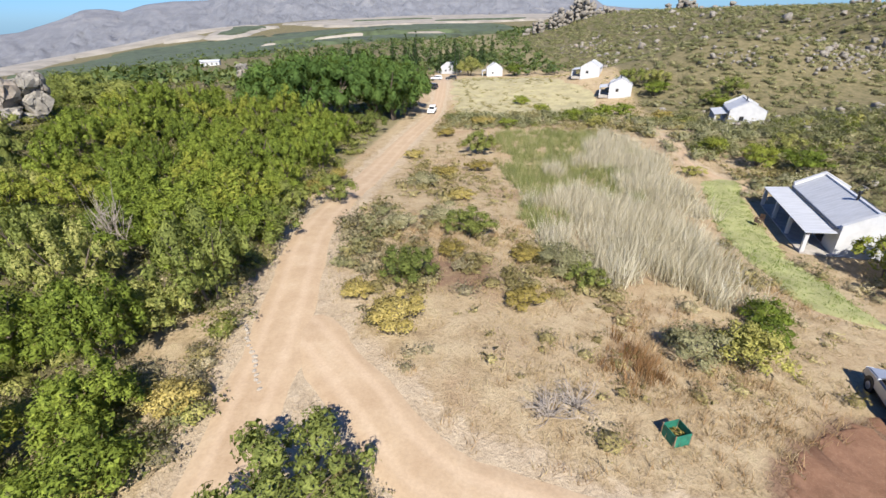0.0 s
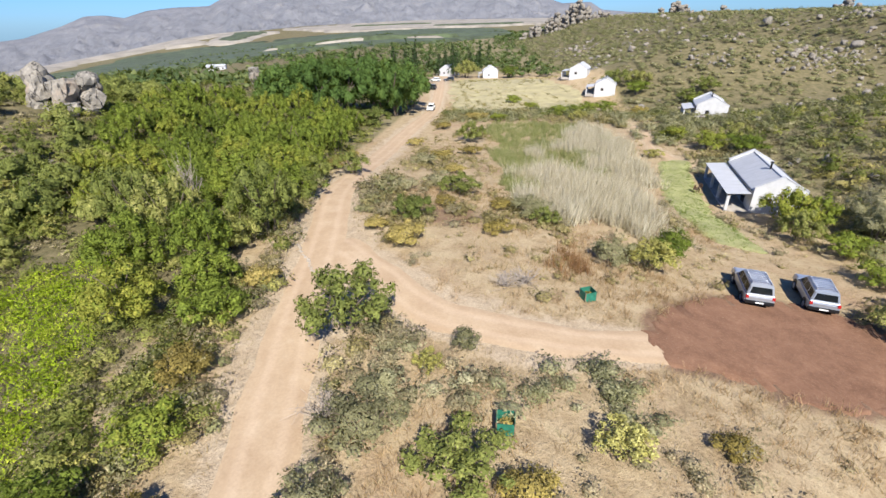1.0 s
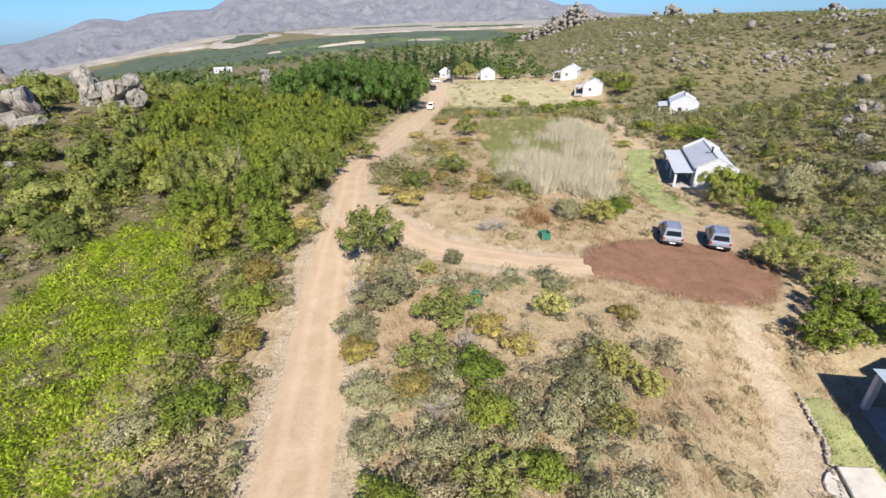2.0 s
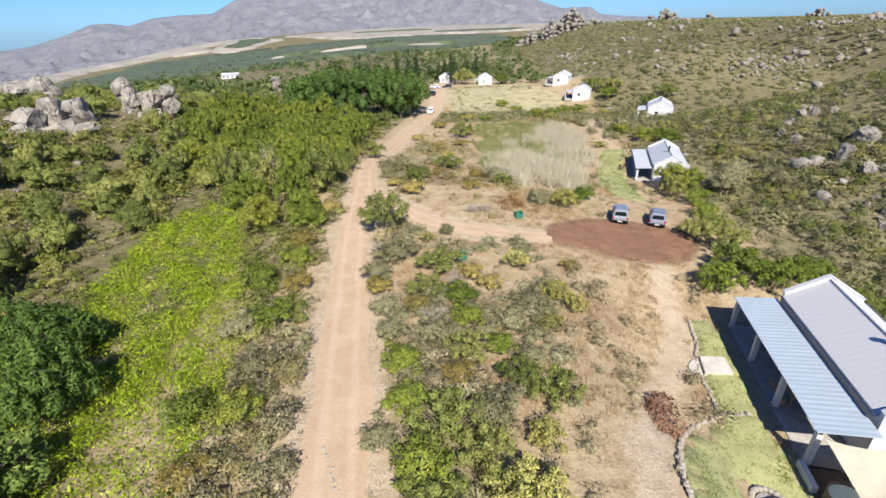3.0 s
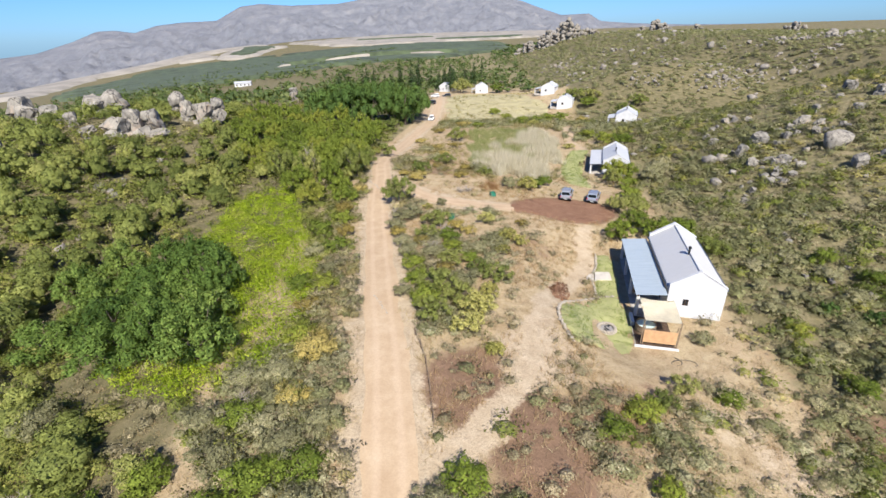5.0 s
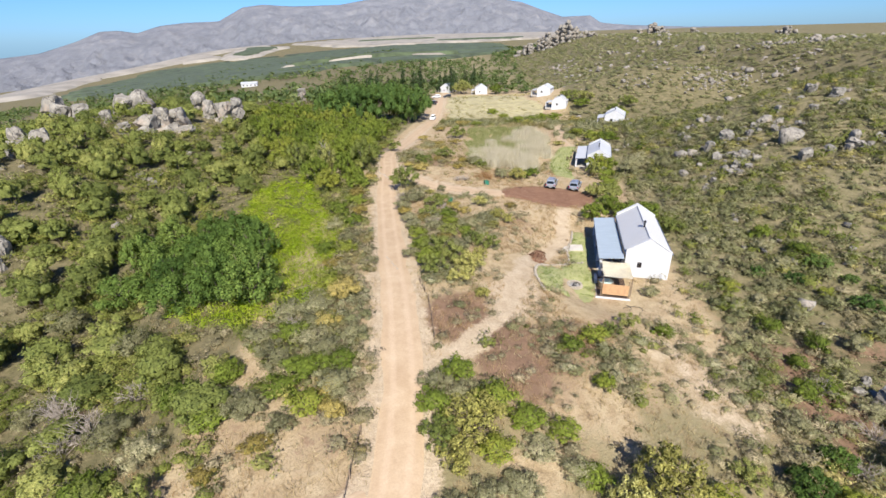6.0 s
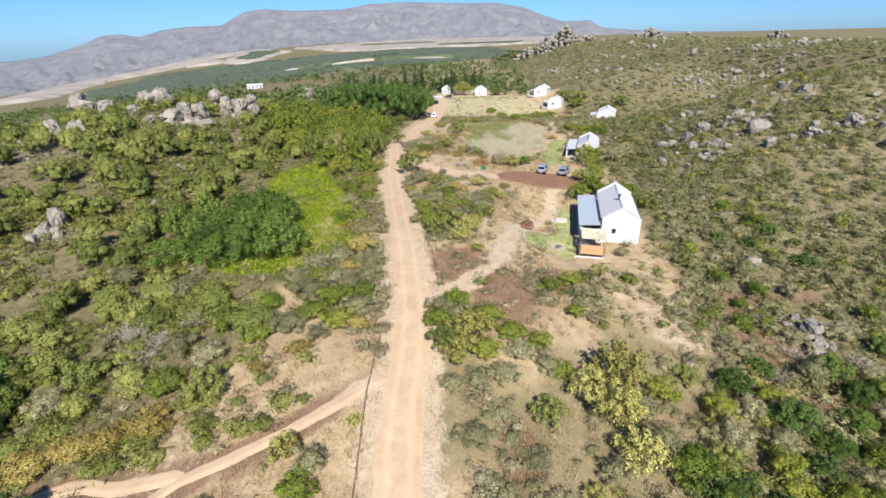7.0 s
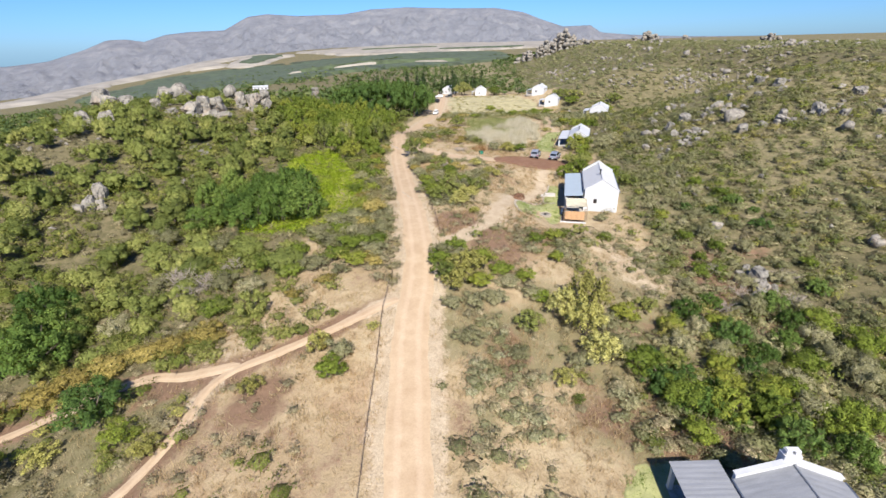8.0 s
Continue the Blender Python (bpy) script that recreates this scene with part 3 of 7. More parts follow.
make_ground()
tagged(draped("road", ROAD_LINE, 3.7, M_ROAD, 0.07, 0.13, 9), "pale sandy farm road with worn wheel ruts", "road", kind="structure")
tagged(draped("road_spur", SPUR_LINE, 3.3, M_ROAD, 0.055, 0.16, 9, 3), "sandy side track to the parking patch", "road", kind="structure")
for line, seed in zip(PATH_LINES, (5, 6)):
    tagged(draped("footpath", line, 1.35, M_ROAD, 0.06, 0.10, 5, seed), "narrow sandy footpath between low banks", "path", kind="structure")
tagged(draped("footpath", FAR_LINE, 1.5, M_ROAD, 0.06, 0.3, 5, 8), "sandy footpath winding past the reeds", "path", kind="structure")
tagged(patch("parking_lot", [(20.8 + (x - 20.8) * 1.02, 10.6 + (y - 10.6) * 1.02) for x, y in LOT], M_RED, 0.09, 0.22, 2, 3, 0.4), "red gravel parking patch", "parking", kind="structure")
for outline, seed in ((LAWN_FIRE, 11), (LAWN_STRIP, 12), (LAWN_FAR, 13), (LAWN_SOUTH, 14)):
    tagged(patch("lawn", outline, M_LAWN, 0.11, 0.12, seed), "short patchy green lawn", "lawn", kind="structure")


tagged(patch("meadow", CLEARING, M_MEADOW, 0.14, 0.5, 15, 4, 2.0), "yellowish dry meadow grass on the clearing", "meadow", kind="structure")


# ---------------------------------------------------------------- the distance: mountains, valley fields, koppie
# crest line of the range: bearing and angle above the level, in degrees
CREST = ((-75, -0.5), (-60, 0.2), (-50, -0.4), (-42, -1.1), (-39, -0.8), (-36, 0.1), (-34, 0.9), (-32.5, 0.95), (-31, 0.7), (-29, 1.3), (-26.7, 1.55), (-23.5, 1.65), (-21, 2.9), (-19, 3.15), (-16, 2.95), (-11, 3.05), (-8, 3.5), (-4, 3.65), (1, 3.45), (6, 3.35), (9, 2.85), (11, 2.1), (13.4, 1.3), (16.3, 1.35), (17.5, 0.6), (20.5, 0.3), (26, 0.0), (40, -0.2), (75, 0.4))


def make_range(name, r0, r1, crest, seed, label):
    az = np.radians(np.linspace(-75, 75, 420))
    rr = np.linspace(0, 1.0, 56)
    a, k = np.meshgrid(az, rr)
    near = np.interp(np.degrees(a), (-75, -45, -35, -20, -8, 75), (0.52, 0.57, 0.68, 0.81, 1.0, 1.0)) * r0
    r = near + (r1 - near) * k
    x, y = r * np.sin(a), r * np.cos(a) - 50
    foot = ground_z(x, y) - 20
    top = 18 + r1 * np.tan(np.radians(np.interp(np.degrees(a), *zip(*crest))))
    gully = lattice(np.degrees(a) * 30 + 90 * k, r, 60, seed) * 0.6 + lattice(np.degrees(a) * 30, r, 22, seed + 1) * 0.3 + lattice(np.degrees(a) * 30, r, 9, seed + 2) * 0.1
    spur = np.abs(2 * lattice(np.degrees(a) * 30 + 60 * lattice(a * 400, r, 260, seed + 5), r * 0.16, 34, seed + 3) - 1) * 0.7 + np.abs(2 * lattice(np.degrees(a) * 30 + 0.05 * r, r * 0.3, 13, seed + 4) - 1) * 0.3
    rise = ease(0, 1, k * 0.94 + 0.03) * 0.55 + 0.45 * k ** 1.4
    z = foot + (top - foot) * rise - (gully - 0.2) * 120 * k * (1 - k) * 2.6 - (0.55 - spur) * 60 * ease(0.02, 0.3, k) * (1 - ease(0.7, 1.0, k))
    v = np.stack([x, y, z], -1)
    v = np.concatenate([v, np.stack([x[-1:] * 1.06, y[-1:] * 1.06, z[-1:] - 250], -1)], 0)
    n, m = len(az), len(rr) + 1
    i, j = np.meshgrid(np.arange(n - 1), np.arange(m - 1))
    f = (j * n + i).ravel()
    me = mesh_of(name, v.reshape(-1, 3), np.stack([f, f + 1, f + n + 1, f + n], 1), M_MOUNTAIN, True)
    return tagged(new(name, me), label, "mountain", kind="structure")


# no air between: the range's haze lies in its surface colour
make_range("backdrop_mountains", 2900, 4250, CREST, 21, "mountain range across the valley, grey-mauve haze painted into its colour")


def far_patch(name, outline, mat, up, label, seed):
    ob = patch(name, outline, mat, up, 9.0, seed, 5, 40.0)
    return tagged(ob, label, "field", kind="structure")


far_patch("field", ((-640, 2050), (-480, 1850), (-370, 1700), (-175, 1600), (-40, 1640), (250, 1750), (560, 2100), (600, 2500), (100, 2760), (-300, 2600)), M_FIELD, 6.0, "pale stubble field in the valley", 31)
far_patch("field", ((-20, 1760), (260, 1810), (300, 1930), (20, 1870)), M_CROP, 9.0, "dark orchard block in the pale field", 38)
far_patch("field", ((-330, 1960), (-40, 2020), (-60, 2090), (-330, 2040)), M_CROP, 9.0, "dark orchard block in the pale field", 39)
tagged(draped("field", flat_line(((-797, 736), (-930, 981), (-1051, 1307), (-979, 1419), (-904, 1511), (-862, 1680), (-848, 1863), (-760, 2040)), 30), 190, M_FIELD, 7.0, 14, 9, 33), "pale dry river flat along the valley", "field", kind="structure")
far_patch("field", ((-800, 1440), (-700, 1480), (-740, 1590), (-850, 1570)), M_FIELD, 7.0, "pale bare field beside the river flat", 40)
far_patch("field", ((-720, 1500), (-590, 1440), (-570, 1800), (-760, 1840)), M_FIELD, 6.0, "pale sandy edges round a green field", 41)
far_patch("field", ((-690, 1545), (-605, 1490), (-592, 1760), (-715, 1785)), M_CROP, 9.0, "green irrigated field with pale edges", 34)
far_patch("field", ((-600, 700), (-760, 1000), (-800, 1300), (-560, 1420), (-150, 1560), (160, 1500), (120, 900), (-150, 520), (-400, 480)), M_CROP, 4.0, "broad green farmland on the valley floor", 37)
tagged(draped("field", flat_line(((-260, 690), (-90, 770), (20, 765)), 20), 22, M_FIELD, 6.5, 2, 7, 36), "strip of pale soil by the orchard", "field", kind="structure")
far_patch("field", ((-235, 722), (-90, 800), (20, 790), (30, 765), (-90, 765), (-225, 690)), M_CROP, 9.0, "green vineyard rows behind the windbreak", 35)


# ---------------------------------------------------------------- rocks
def rock_mesh(name, seed, cut=7, level=3):
    """A jointed block: steep split faces, a worn top, sunken cracks."""
    rng = np.random.default_rng(seed)
    bm = bmesh.new()
    bmesh.ops.create_icosphere(bm, subdivisions=level, radius=1.0)
    planes = []
    for k in range(cut + 4):
        n = Vector(rng.normal(0, 1, 3))
        n.z *= 0.25 if k % 3 else 1.6
        planes.append((n.normalized(), rng.uniform(0.5, 0.86)))
    for v in bm.verts:
        for n, d in planes:
            over = v.co.dot(n) - d
            if over > 0:
                v.co -= n * over
        gap = noise.voronoi(v.co * Vector((1.5, 1.5, 0.9)) + Vector((seed * 3.1, 0, 0)))[0]
        v.co *= 1 + 0.10 * noise.noise(v.co * 2.1 + Vector((seed, 0, 0))) + 0.08 * noise.noise(v.co * 5.0) - 0.20 * max(0.0, 1 - (gap[1] - gap[0]) / 0.14)
    me = bpy.data.meshes.new(name)
    bm.to_mesh(me)
    bm.free()
    me.materials.append(M_ROCK)
    return me


ROCKS_LOW = [rock_mesh("rock", s, c, 2) for s, c in ((11, 7), (12, 9), (13, 6), (14, 10))]
ROCKS = [rock_mesh("boulder", s, c) for s, c in ((1, 7), (2, 9), (3, 6), (4, 10), (5, 8), (6, 12))]


def boulder(x, y, sx, sy, sz, seed, lift=0.25, label="weathered grey sandstone boulder among bushes", group="outcrop boulders"):
    rng = np.random.default_rng(seed)
    ob = new("boulder", ROCKS[seed % len(ROCKS)])
    ob.matrix_world = pose(x, y, gz(x, y) + sz * lift, rng.uniform(-14, 14), rng.uniform(-14, 14), rng.uniform(0, 360)) @ Matrix.Diagonal((sx, sy, sz, 1))
    return tagged(ob, label, "rock", group)


# outcrops on the rise to the west: middle x, y, spread x, y, number, size, height factor
OUTCROPS = ((-92, 26, 5.0, 4.0, 9, 1.6, 1.0), (-61, -13, 1.6, 3.5, 8, 1.6, 1.5), (-97, 62, 6, 4, 9, 2.0, 1.0), (-78, 90, 5, 3, 6, 1.8, 1.0), (-58, 20, 4, 3, 6, 1.1, 0.8), (-105, 12, 6, 4, 8, 1.8, 1.0), (-72, 58, 6, 5, 8, 1.6, 1.0))
# the great boulders that stand clear of the bushes: x, y, half width, level of the top
GREAT = ((-66.7, 166.7, 2.2, 2.2), (-65.4, 67.8, 2.2, 8.6), (-61.4, 67.5, 3.2, 9.3), (-58.6, 69.7, 2.1, 8.8), (-72.8, 77.8, 2.9, 10.0), (-91.8, 71.5, 3.7, 11.6), (-88.6, 74.2, 3.9, 11.4), (-85.6, 72.8, 2.0, 8.2), (-71.2, 47.0, 3.0, 8.2), (-69.0, 50.2, 2.7, 9.0), (-66.8, 53.6, 2.7, 8.7), (-64.1, 49.6, 3.0, 4.6), (-76.2, 44.8, 2.5, 6.2), (-84.2, 51.9, 1.8, 8.5), (-85.7, 31.5, 2.3, 8.0), (-112.8, 74.4, 3.8, 9.0), (-108.5, 75.0, 2.8, 8.0), (-121.4, 81.8, 3.9, 10.0), (-98.5, 40.1, 2.6, 7.0))


def make_outcrops():
    rng = np.random.default_rng(77)
    for cx, cy, dx, dy, n, size, tall in OUTCROPS:
        for k in range(n):
            s = size * rng.uniform(0.5, 1.15)
            boulder(cx + rng.normal(0, dx * 0.6), cy + rng.normal(0, dy * 0.6), s * rng.uniform(0.7, 1.2), s * rng.uniform(0.7, 1.1), s * tall * rng.uniform(0.7, 1.2), int(rng.integers(1000)), 0.3)


make_outcrops()


def make_great():
    for k, (x, y, half, top) in enumerate(GREAT):
        rng = np.random.default_rng(900 + k)
        foot = gz(x, y) - 0.5
        deep = min((top - foot) * 0.56, half * 1.15)
        rows = [(x, y, half * 1.1, deep, top - deep)]
        level = top - 1.5 * deep
        while level > foot + 0.3:
            w = half * rng.uniform(1.0, 1.35)
            rows.append((x + rng.normal(0, 0.3 * half), y - rng.uniform(0, 0.5) * half, w, w * 0.95, level - 0.5 * w))
            level -= 1.1 * w
        for x1, y1, w, h, z in rows:
            ob = new("boulder", ROCKS[int(rng.integers(len(ROCKS)))])
            ob.matrix_world = pose(x1, y1, z, rng.uniform(-15, 15), rng.uniform(-15, 15), rng.uniform(0, 360)) @ Matrix.Diagonal((w, w * rng.uniform(0.85, 1.1), h, 1))
            tagged(ob, "great weathered grey boulder standing above bushes", "rock", "outcrop boulders")


make_great()


# rocks on the hill: middle, spread, number, size
HILL_ROCKS = ((41, -40.0, 2.0, 2.6, 14, 1.35), (72, 11, 3.5, 2.5, 8, 1.8), (61, 21, 3, 2.5, 7, 1.6), (64, 29, 3, 2.5, 7, 1.6), (56, 14, 3, 2.5, 6, 1.4), (51, 12, 2, 2, 4, 1.2), (69, 33, 4, 3, 8, 1.8), (74, 28, 3, 3, 5, 1.7), (84, 13, 4, 3, 7, 2.0), (70, 51, 3, 3, 5, 1.7), (86, 36, 8, 8, 10, 1.7), (96, 16, 8, 8, 10, 1.7), (92, 150, 5, 6, 10, 2.6), (118, 150, 10, 8, 14, 2.8), (135, 158, 12, 8, 14, 3.0), (112, 185, 8, 8, 10, 3.0),
              (185, 195, 12, 10, 18, 3.6), (160, 158, 14, 10, 16, 3.0), (210, 200, 14, 10, 12, 3.6), (58, -20, 6, 8, 8, 0.9), (50, -2, 5, 6, 6, 0.9), (70, 100, 8, 8, 12, 1.8), (100, 100, 10, 12, 16, 2.2), (50, -50, 6, 8, 6, 0.9), (64, 48, 6, 6, 8, 1.3))


def rock_mass(name, rows, label):
    """Loose rocks joined into one."""
    v, f, n = [], [], 0
    for x, y, s, k, turn in rows:
        me = ROCKS_LOW[k % len(ROCKS_LOW)]
        m = pose(x, y, gz(x, y) + s * 0.45, turn * 9, turn * 7, turn * 360) @ Matrix.Diagonal((s, s * (0.7 + 0.5 * turn), s * 0.7, 1))
        co = np.array([m @ q.co for q in me.vertices])
        v.append(co)
        f.append(np.array([p.vertices[:] for p in me.polygons]) + n)
        n += len(co)
    return tagged(new(name, mesh_of(name, np.vstack(v), np.vstack(f), M_ROCK)), label, "rocks", kind="stuff")


def make_hill_rocks():
    rng = np.random.default_rng(78)
    loose = []
    for cx, cy, dx, dy, n, size in HILL_ROCKS:
        for k in range(int(n * (1.7 if cy > 90 else 1.3))):
            s = (0.36 if cy > 90 else 0.60) * size * rng.lognormal(-0.2, 0.5)
            x, y = cx + rng.normal(0, dx * 0.7), cy + rng.normal(0, dy * 0.7)
            if cy > 90:
                loose += [(x + rng.normal(0, 3), y + rng.normal(0, 3), s * q, int(rng.integers(100)), rng.random()) for q in (1.0, 0.7, 0.5, 0.4)]
                continue
            boulder(x, y, s, s * rng.uniform(0.6, 1.2), s * rng.uniform(0.6, 1.0), int(rng.integers(1000)), 0.5, "rough pale hillside boulder between scrub", "hillside boulders")
    for k in range(2300):
        x, y = rng.uniform(34, 300), rng.uniform(-75, 420)
        stony = 45 < x < 100 and -10 < y < 95
        if lattice(x, y, 16, 41) > (0.48 if stony else 0.6) and x > 40 + 0.13 * y:
            loose.append((x, y, rng.lognormal(-0.8, 0.5) * (1.7 if stony else 1 + 0.004 * max(0, y)), int(rng.integers(100)), rng.random()))
    for k in range(300):
        x, y = rng.uniform(-110, -38), rng.uniform(-60, 110)
        if lattice(x, y, 14, 42) > 0.55:
            loose.append((x, y, rng.lognormal(-0.7, 0.4), int(rng.integers(100)), rng.random()))
    rock_mass("loose_rocks", loose, "scattered grey and rust-stained rocks between scrub")


make_hill_rocks()

# the koppie and the tors along the skyline: middle x, y, spread, number, size, level of the top
TORS = ((176, 632, 18, 30, 5.0, 38.0), (152, 634, 20, 26, 4.5, 22.0), (126, 636, 18, 16, 4.0, 8.0), (200, 622, 14, 14, 4.0, 22.0), (266, 558, 14, 14, 4.0, 30.0), (250, 562, 8, 6, 3.0, 23.0), (289, 508, 7, 5, 3.0, 22.5), (285, 346, 9, 10, 2.8, 23.5), (226, 600, 20, 10, 3.0, 16.0))


def make_tors():
    rng = np.random.default_rng(79)
    v, f, total = [], [], 0
    for cx, cy, d, n, size, top in TORS:
        for k in range(n):
            x, y = cx + rng.normal(0, d * 0.55) * (k > 0), cy + rng.normal(0, d * 0.4) * (k > 0)
            s = size * rng.uniform(0.5, 1.15)
            foot = gz(x, y)
            here = foot + max(0.6 * s, (top - foot) * math.exp(-((x - cx) ** 2 + (y - cy) ** 2) / (d * d)) * rng.uniform(0.75, 1.0))
            level = here - 0.55 * s
            while True:
                m = pose(x + rng.normal(0, 0.2 * s), y, level, rng.uniform(-12, 12), rng.uniform(-12, 12), rng.uniform(0, 360)) @ Matrix.Diagonal((s * rng.uniform(0.8, 1.3), s * rng.uniform(0.8, 1.1), s * rng.uniform(0.6, 0.85), 1))
                me = ROCKS_LOW[int(rng.integers(len(ROCKS_LOW)))]
                co = np.array([m @ q.co for q in me.vertices])
                v.append(co)
                f.append(np.array([p.vertices[:] for p in me.polygons]) + total)
                total += len(co)
                if level < foot + 0.5 * s:
                    break
                level -= 1.1 * s
    tagged(new("tor_rocks", mesh_of("tor_rocks", np.vstack(v), np.vstack(f), M_ROCK)), "stacked pale sandstone blocks of tors on the ridge", "rocks", kind="stuff")


make_tors()


# ---------------------------------------------------------------- plants
def leaves(rng, lobes, n, size, spread_n=0.75, low=-0.35, reach=(0.62, 1.06)):
    """n pointed leaves over the skins of some ellipsoids: an array n, 3, 3."""
    lobes = np.array(lobes, float)
    w = (lobes[:, 3] * lobes[:, 4] + lobes[:, 3] * lobes[:, 5])
    L = lobes[rng.choice(len(lobes), n, p=w / w.sum())]
    d = rng.normal(0, 1, (n, 3))
    d /= np.linalg.norm(d, axis=1)[:, None]
    d[:, 2] = np.where(d[:, 2] < low, -d[:, 2], d[:, 2])
    p = L[:, :3] + d * L[:, 3:6] * rng.uniform(*reach, (n, 1))
    nrm = d + rng.normal(0, spread_n, (n, 3))
    nrm[:, 2] += 0.35
    nrm /= np.linalg.norm(nrm, axis=1)[:, None]
    u = np.cross(nrm, rng.normal(0, 1, (n, 3)))
    u /= np.linalg.norm(u, axis=1)[:, None]
    v = np.cross(nrm, u)
    s = size * rng.uniform(0.6, 1.35, (n, 1))
    return np.stack([p - u * s * 0.7 + v * s * 0.55, p - u * s * 0.7 - v * s * 0.55, p + u * s * 1.1], 1)


def unit_ball(level):
    bm = bmesh.new()
    bmesh.ops.create_icosphere(bm, subdivisions=level, radius=1.0)
    tri = np.array([[v.co[:] for v in f.verts] for f in bm.faces])
    bm.free()
    return tri


BALLS = {k: unit_ball(k) for k in (1, 2)}


def mounds(rng, lobes, level, k, low=-0.25):
    """The dense inside of a crown: lumpy balls a little smaller than its lobes, without their undersides."""
    out = []
    for cx, cy, cz, rx, ry, rz in lobes:
        b = BALLS[level]
        b = b[b[:, :, 2].mean(1) > low]
        q = b * (1 + 0.22 * np.sin(5.1 * b[..., :1] + rng.uniform(0, 6)) * np.sin(4.3 * b[..., 1:2] + rng.uniform(0, 6)) + 0.12 * np.sin(9.0 * b[..., 2:] + rng.uniform(0, 6)))
        out.append(q * (rx * k, ry * k, rz * k) + (cx, cy, cz))
    return np.concatenate(out)


def blades(rng, n, radius, tall, width, lean=0.35):
    """n upright blades round a point."""
    a, r = rng.uniform(0, 6.283, n), radius * np.sqrt(rng.random(n))
    p = np.stack([r * np.cos(a), r * np.sin(a), np.zeros(n)], 1)
    h = tall * rng.uniform(0.55, 1.15, (n, 1))
    tip = p + np.concatenate([rng.normal(0, lean, (n, 2)) * h, h], 1)
    side = rng.normal(0, 1, (n, 3)) * (1, 1, 0.1)
    side *= width / np.linalg.norm(side, axis=1)[:, None]
    return np.stack([p - side, p + side, tip], 1)


def leaf_mesh(name, quads, mat, hearts=None, full=0.72):
    """Loose leaves; with hearts, the middles of their clumps, they catch the light as a rounded mass."""
    me = mesh_of(name, quads.reshape(-1, 3), np.arange(len(quads) * 3).reshape(-1, 3), mat, hearts is not None)
    if hearts is not None:
        face = np.cross(quads[:, 1] - quads[:, 0], quads[:, 2] - quads[:, 0])
        face /= np.linalg.norm(face, axis=1)[:, None] + 1e-9
        out = quads - hearts[:, None]
        out /= np.linalg.norm(out, axis=2)[..., None] + 1e-9
        nrm = out * full + face[:, None] * (1 - full)
        nrm /= np.linalg.norm(nrm, axis=2)[..., None] + 1e-9
        me.attributes.new("custom_normal", "FLOAT_VECTOR", "POINT").data.foreach_set("vector", nrm.astype(np.float32).ravel())
    return me


def hearts_of(quads, lobes):
    """For each leaf the middle of the lobe that it belongs to."""
    lob, mid = np.array(lobes, float), quads.mean(1)
    near = (((mid[:, None] - lob[None, :, :3]) / lob[None, :, 3:6]) ** 2).sum(2).argmin(1)
    return lob[near, :3] - (0, 0, 0.25) * lob[near, 3:6]


def lobes_of(rng, n, radius, tall, base):
    """Some overlapping ellipsoids that make up a crown of unit-like size."""
    out = [(0, 0, base + (tall - base) * 0.5, radius * 0.72, radius * 0.72, (tall - base) * 0.5)]
    for k in range(n):
        a = 6.283 * (k + rng.uniform(-0.3, 0.3)) / n
        r, s = (radius * rng.uniform(0.42, 0.72), radius * rng.uniform(0.28, 0.5)) if n < 8 else (radius * rng.uniform(0.4, 0.82), radius * rng.uniform(0.22, 0.38))
        out.append((r * math.cos(a), r * math.sin(a), base + (tall - base) * rng.uniform(0.22, 0.78), s, s * rng.uniform(0.8, 1.1), s * rng.uniform(0.7, 1.0)))
    return out


def dome_lobes(rng, n, radius, tall, base, slim=1.35):
    """A domed crown of many small upright clumps, with gaps between them."""
    up = tall - base
    out = [(0, 0, base + up * 0.28, radius * 0.50, radius * 0.50, up * 0.28)]
    for k in range(n):
        a, q = 2.39996 * k + rng.uniform(-0.4, 0.4), (k + 0.5) / n
        r = radius * min(0.84, math.sqrt(q) * rng.uniform(0.82, 0.96))
        s = radius * rng.uniform(0.13, 0.235)
        z = base + up * (0.82 * math.sqrt(max(0.05, 1 - (r / radius) ** 2)) * rng.uniform(0.66, 1.08))
        out.append((r * math.cos(a), r * math.sin(a), max(base + s, z), s, s * rng.uniform(0.85, 1.15), s * slim * rng.uniform(0.8, 1.2)))
    return out


def limbs(rng, tall, radius, stems, girth):
    """Trunk and limbs, tapering, one mesh."""
    bm = bmesh.new()
    for k in range(stems):
        a = 6.283 * k / stems + rng.uniform(-0.4, 0.4)
        foot = Vector((0.06 * math.cos(a), 0.06 * math.sin(a), -0.25))
        knee = Vector((radius * 0.22 * math.cos(a), radius * 0.22 * math.sin(a), tall * 0.38))
        tube(bm, foot, knee, girth, girth * 0.62, 7)
        for q in range(3):
            b = a + rng.uniform(-1.0, 1.0)
            tip = Vector((radius * rng.uniform(0.4, 0.7) * math.cos(b), radius * rng.uniform(0.4, 0.7) * math.sin(b), tall * rng.uniform(0.55, 0.85)))
            tube(bm, knee, tip, girth * 0.55, girth * 0.15, 5)
    return bm


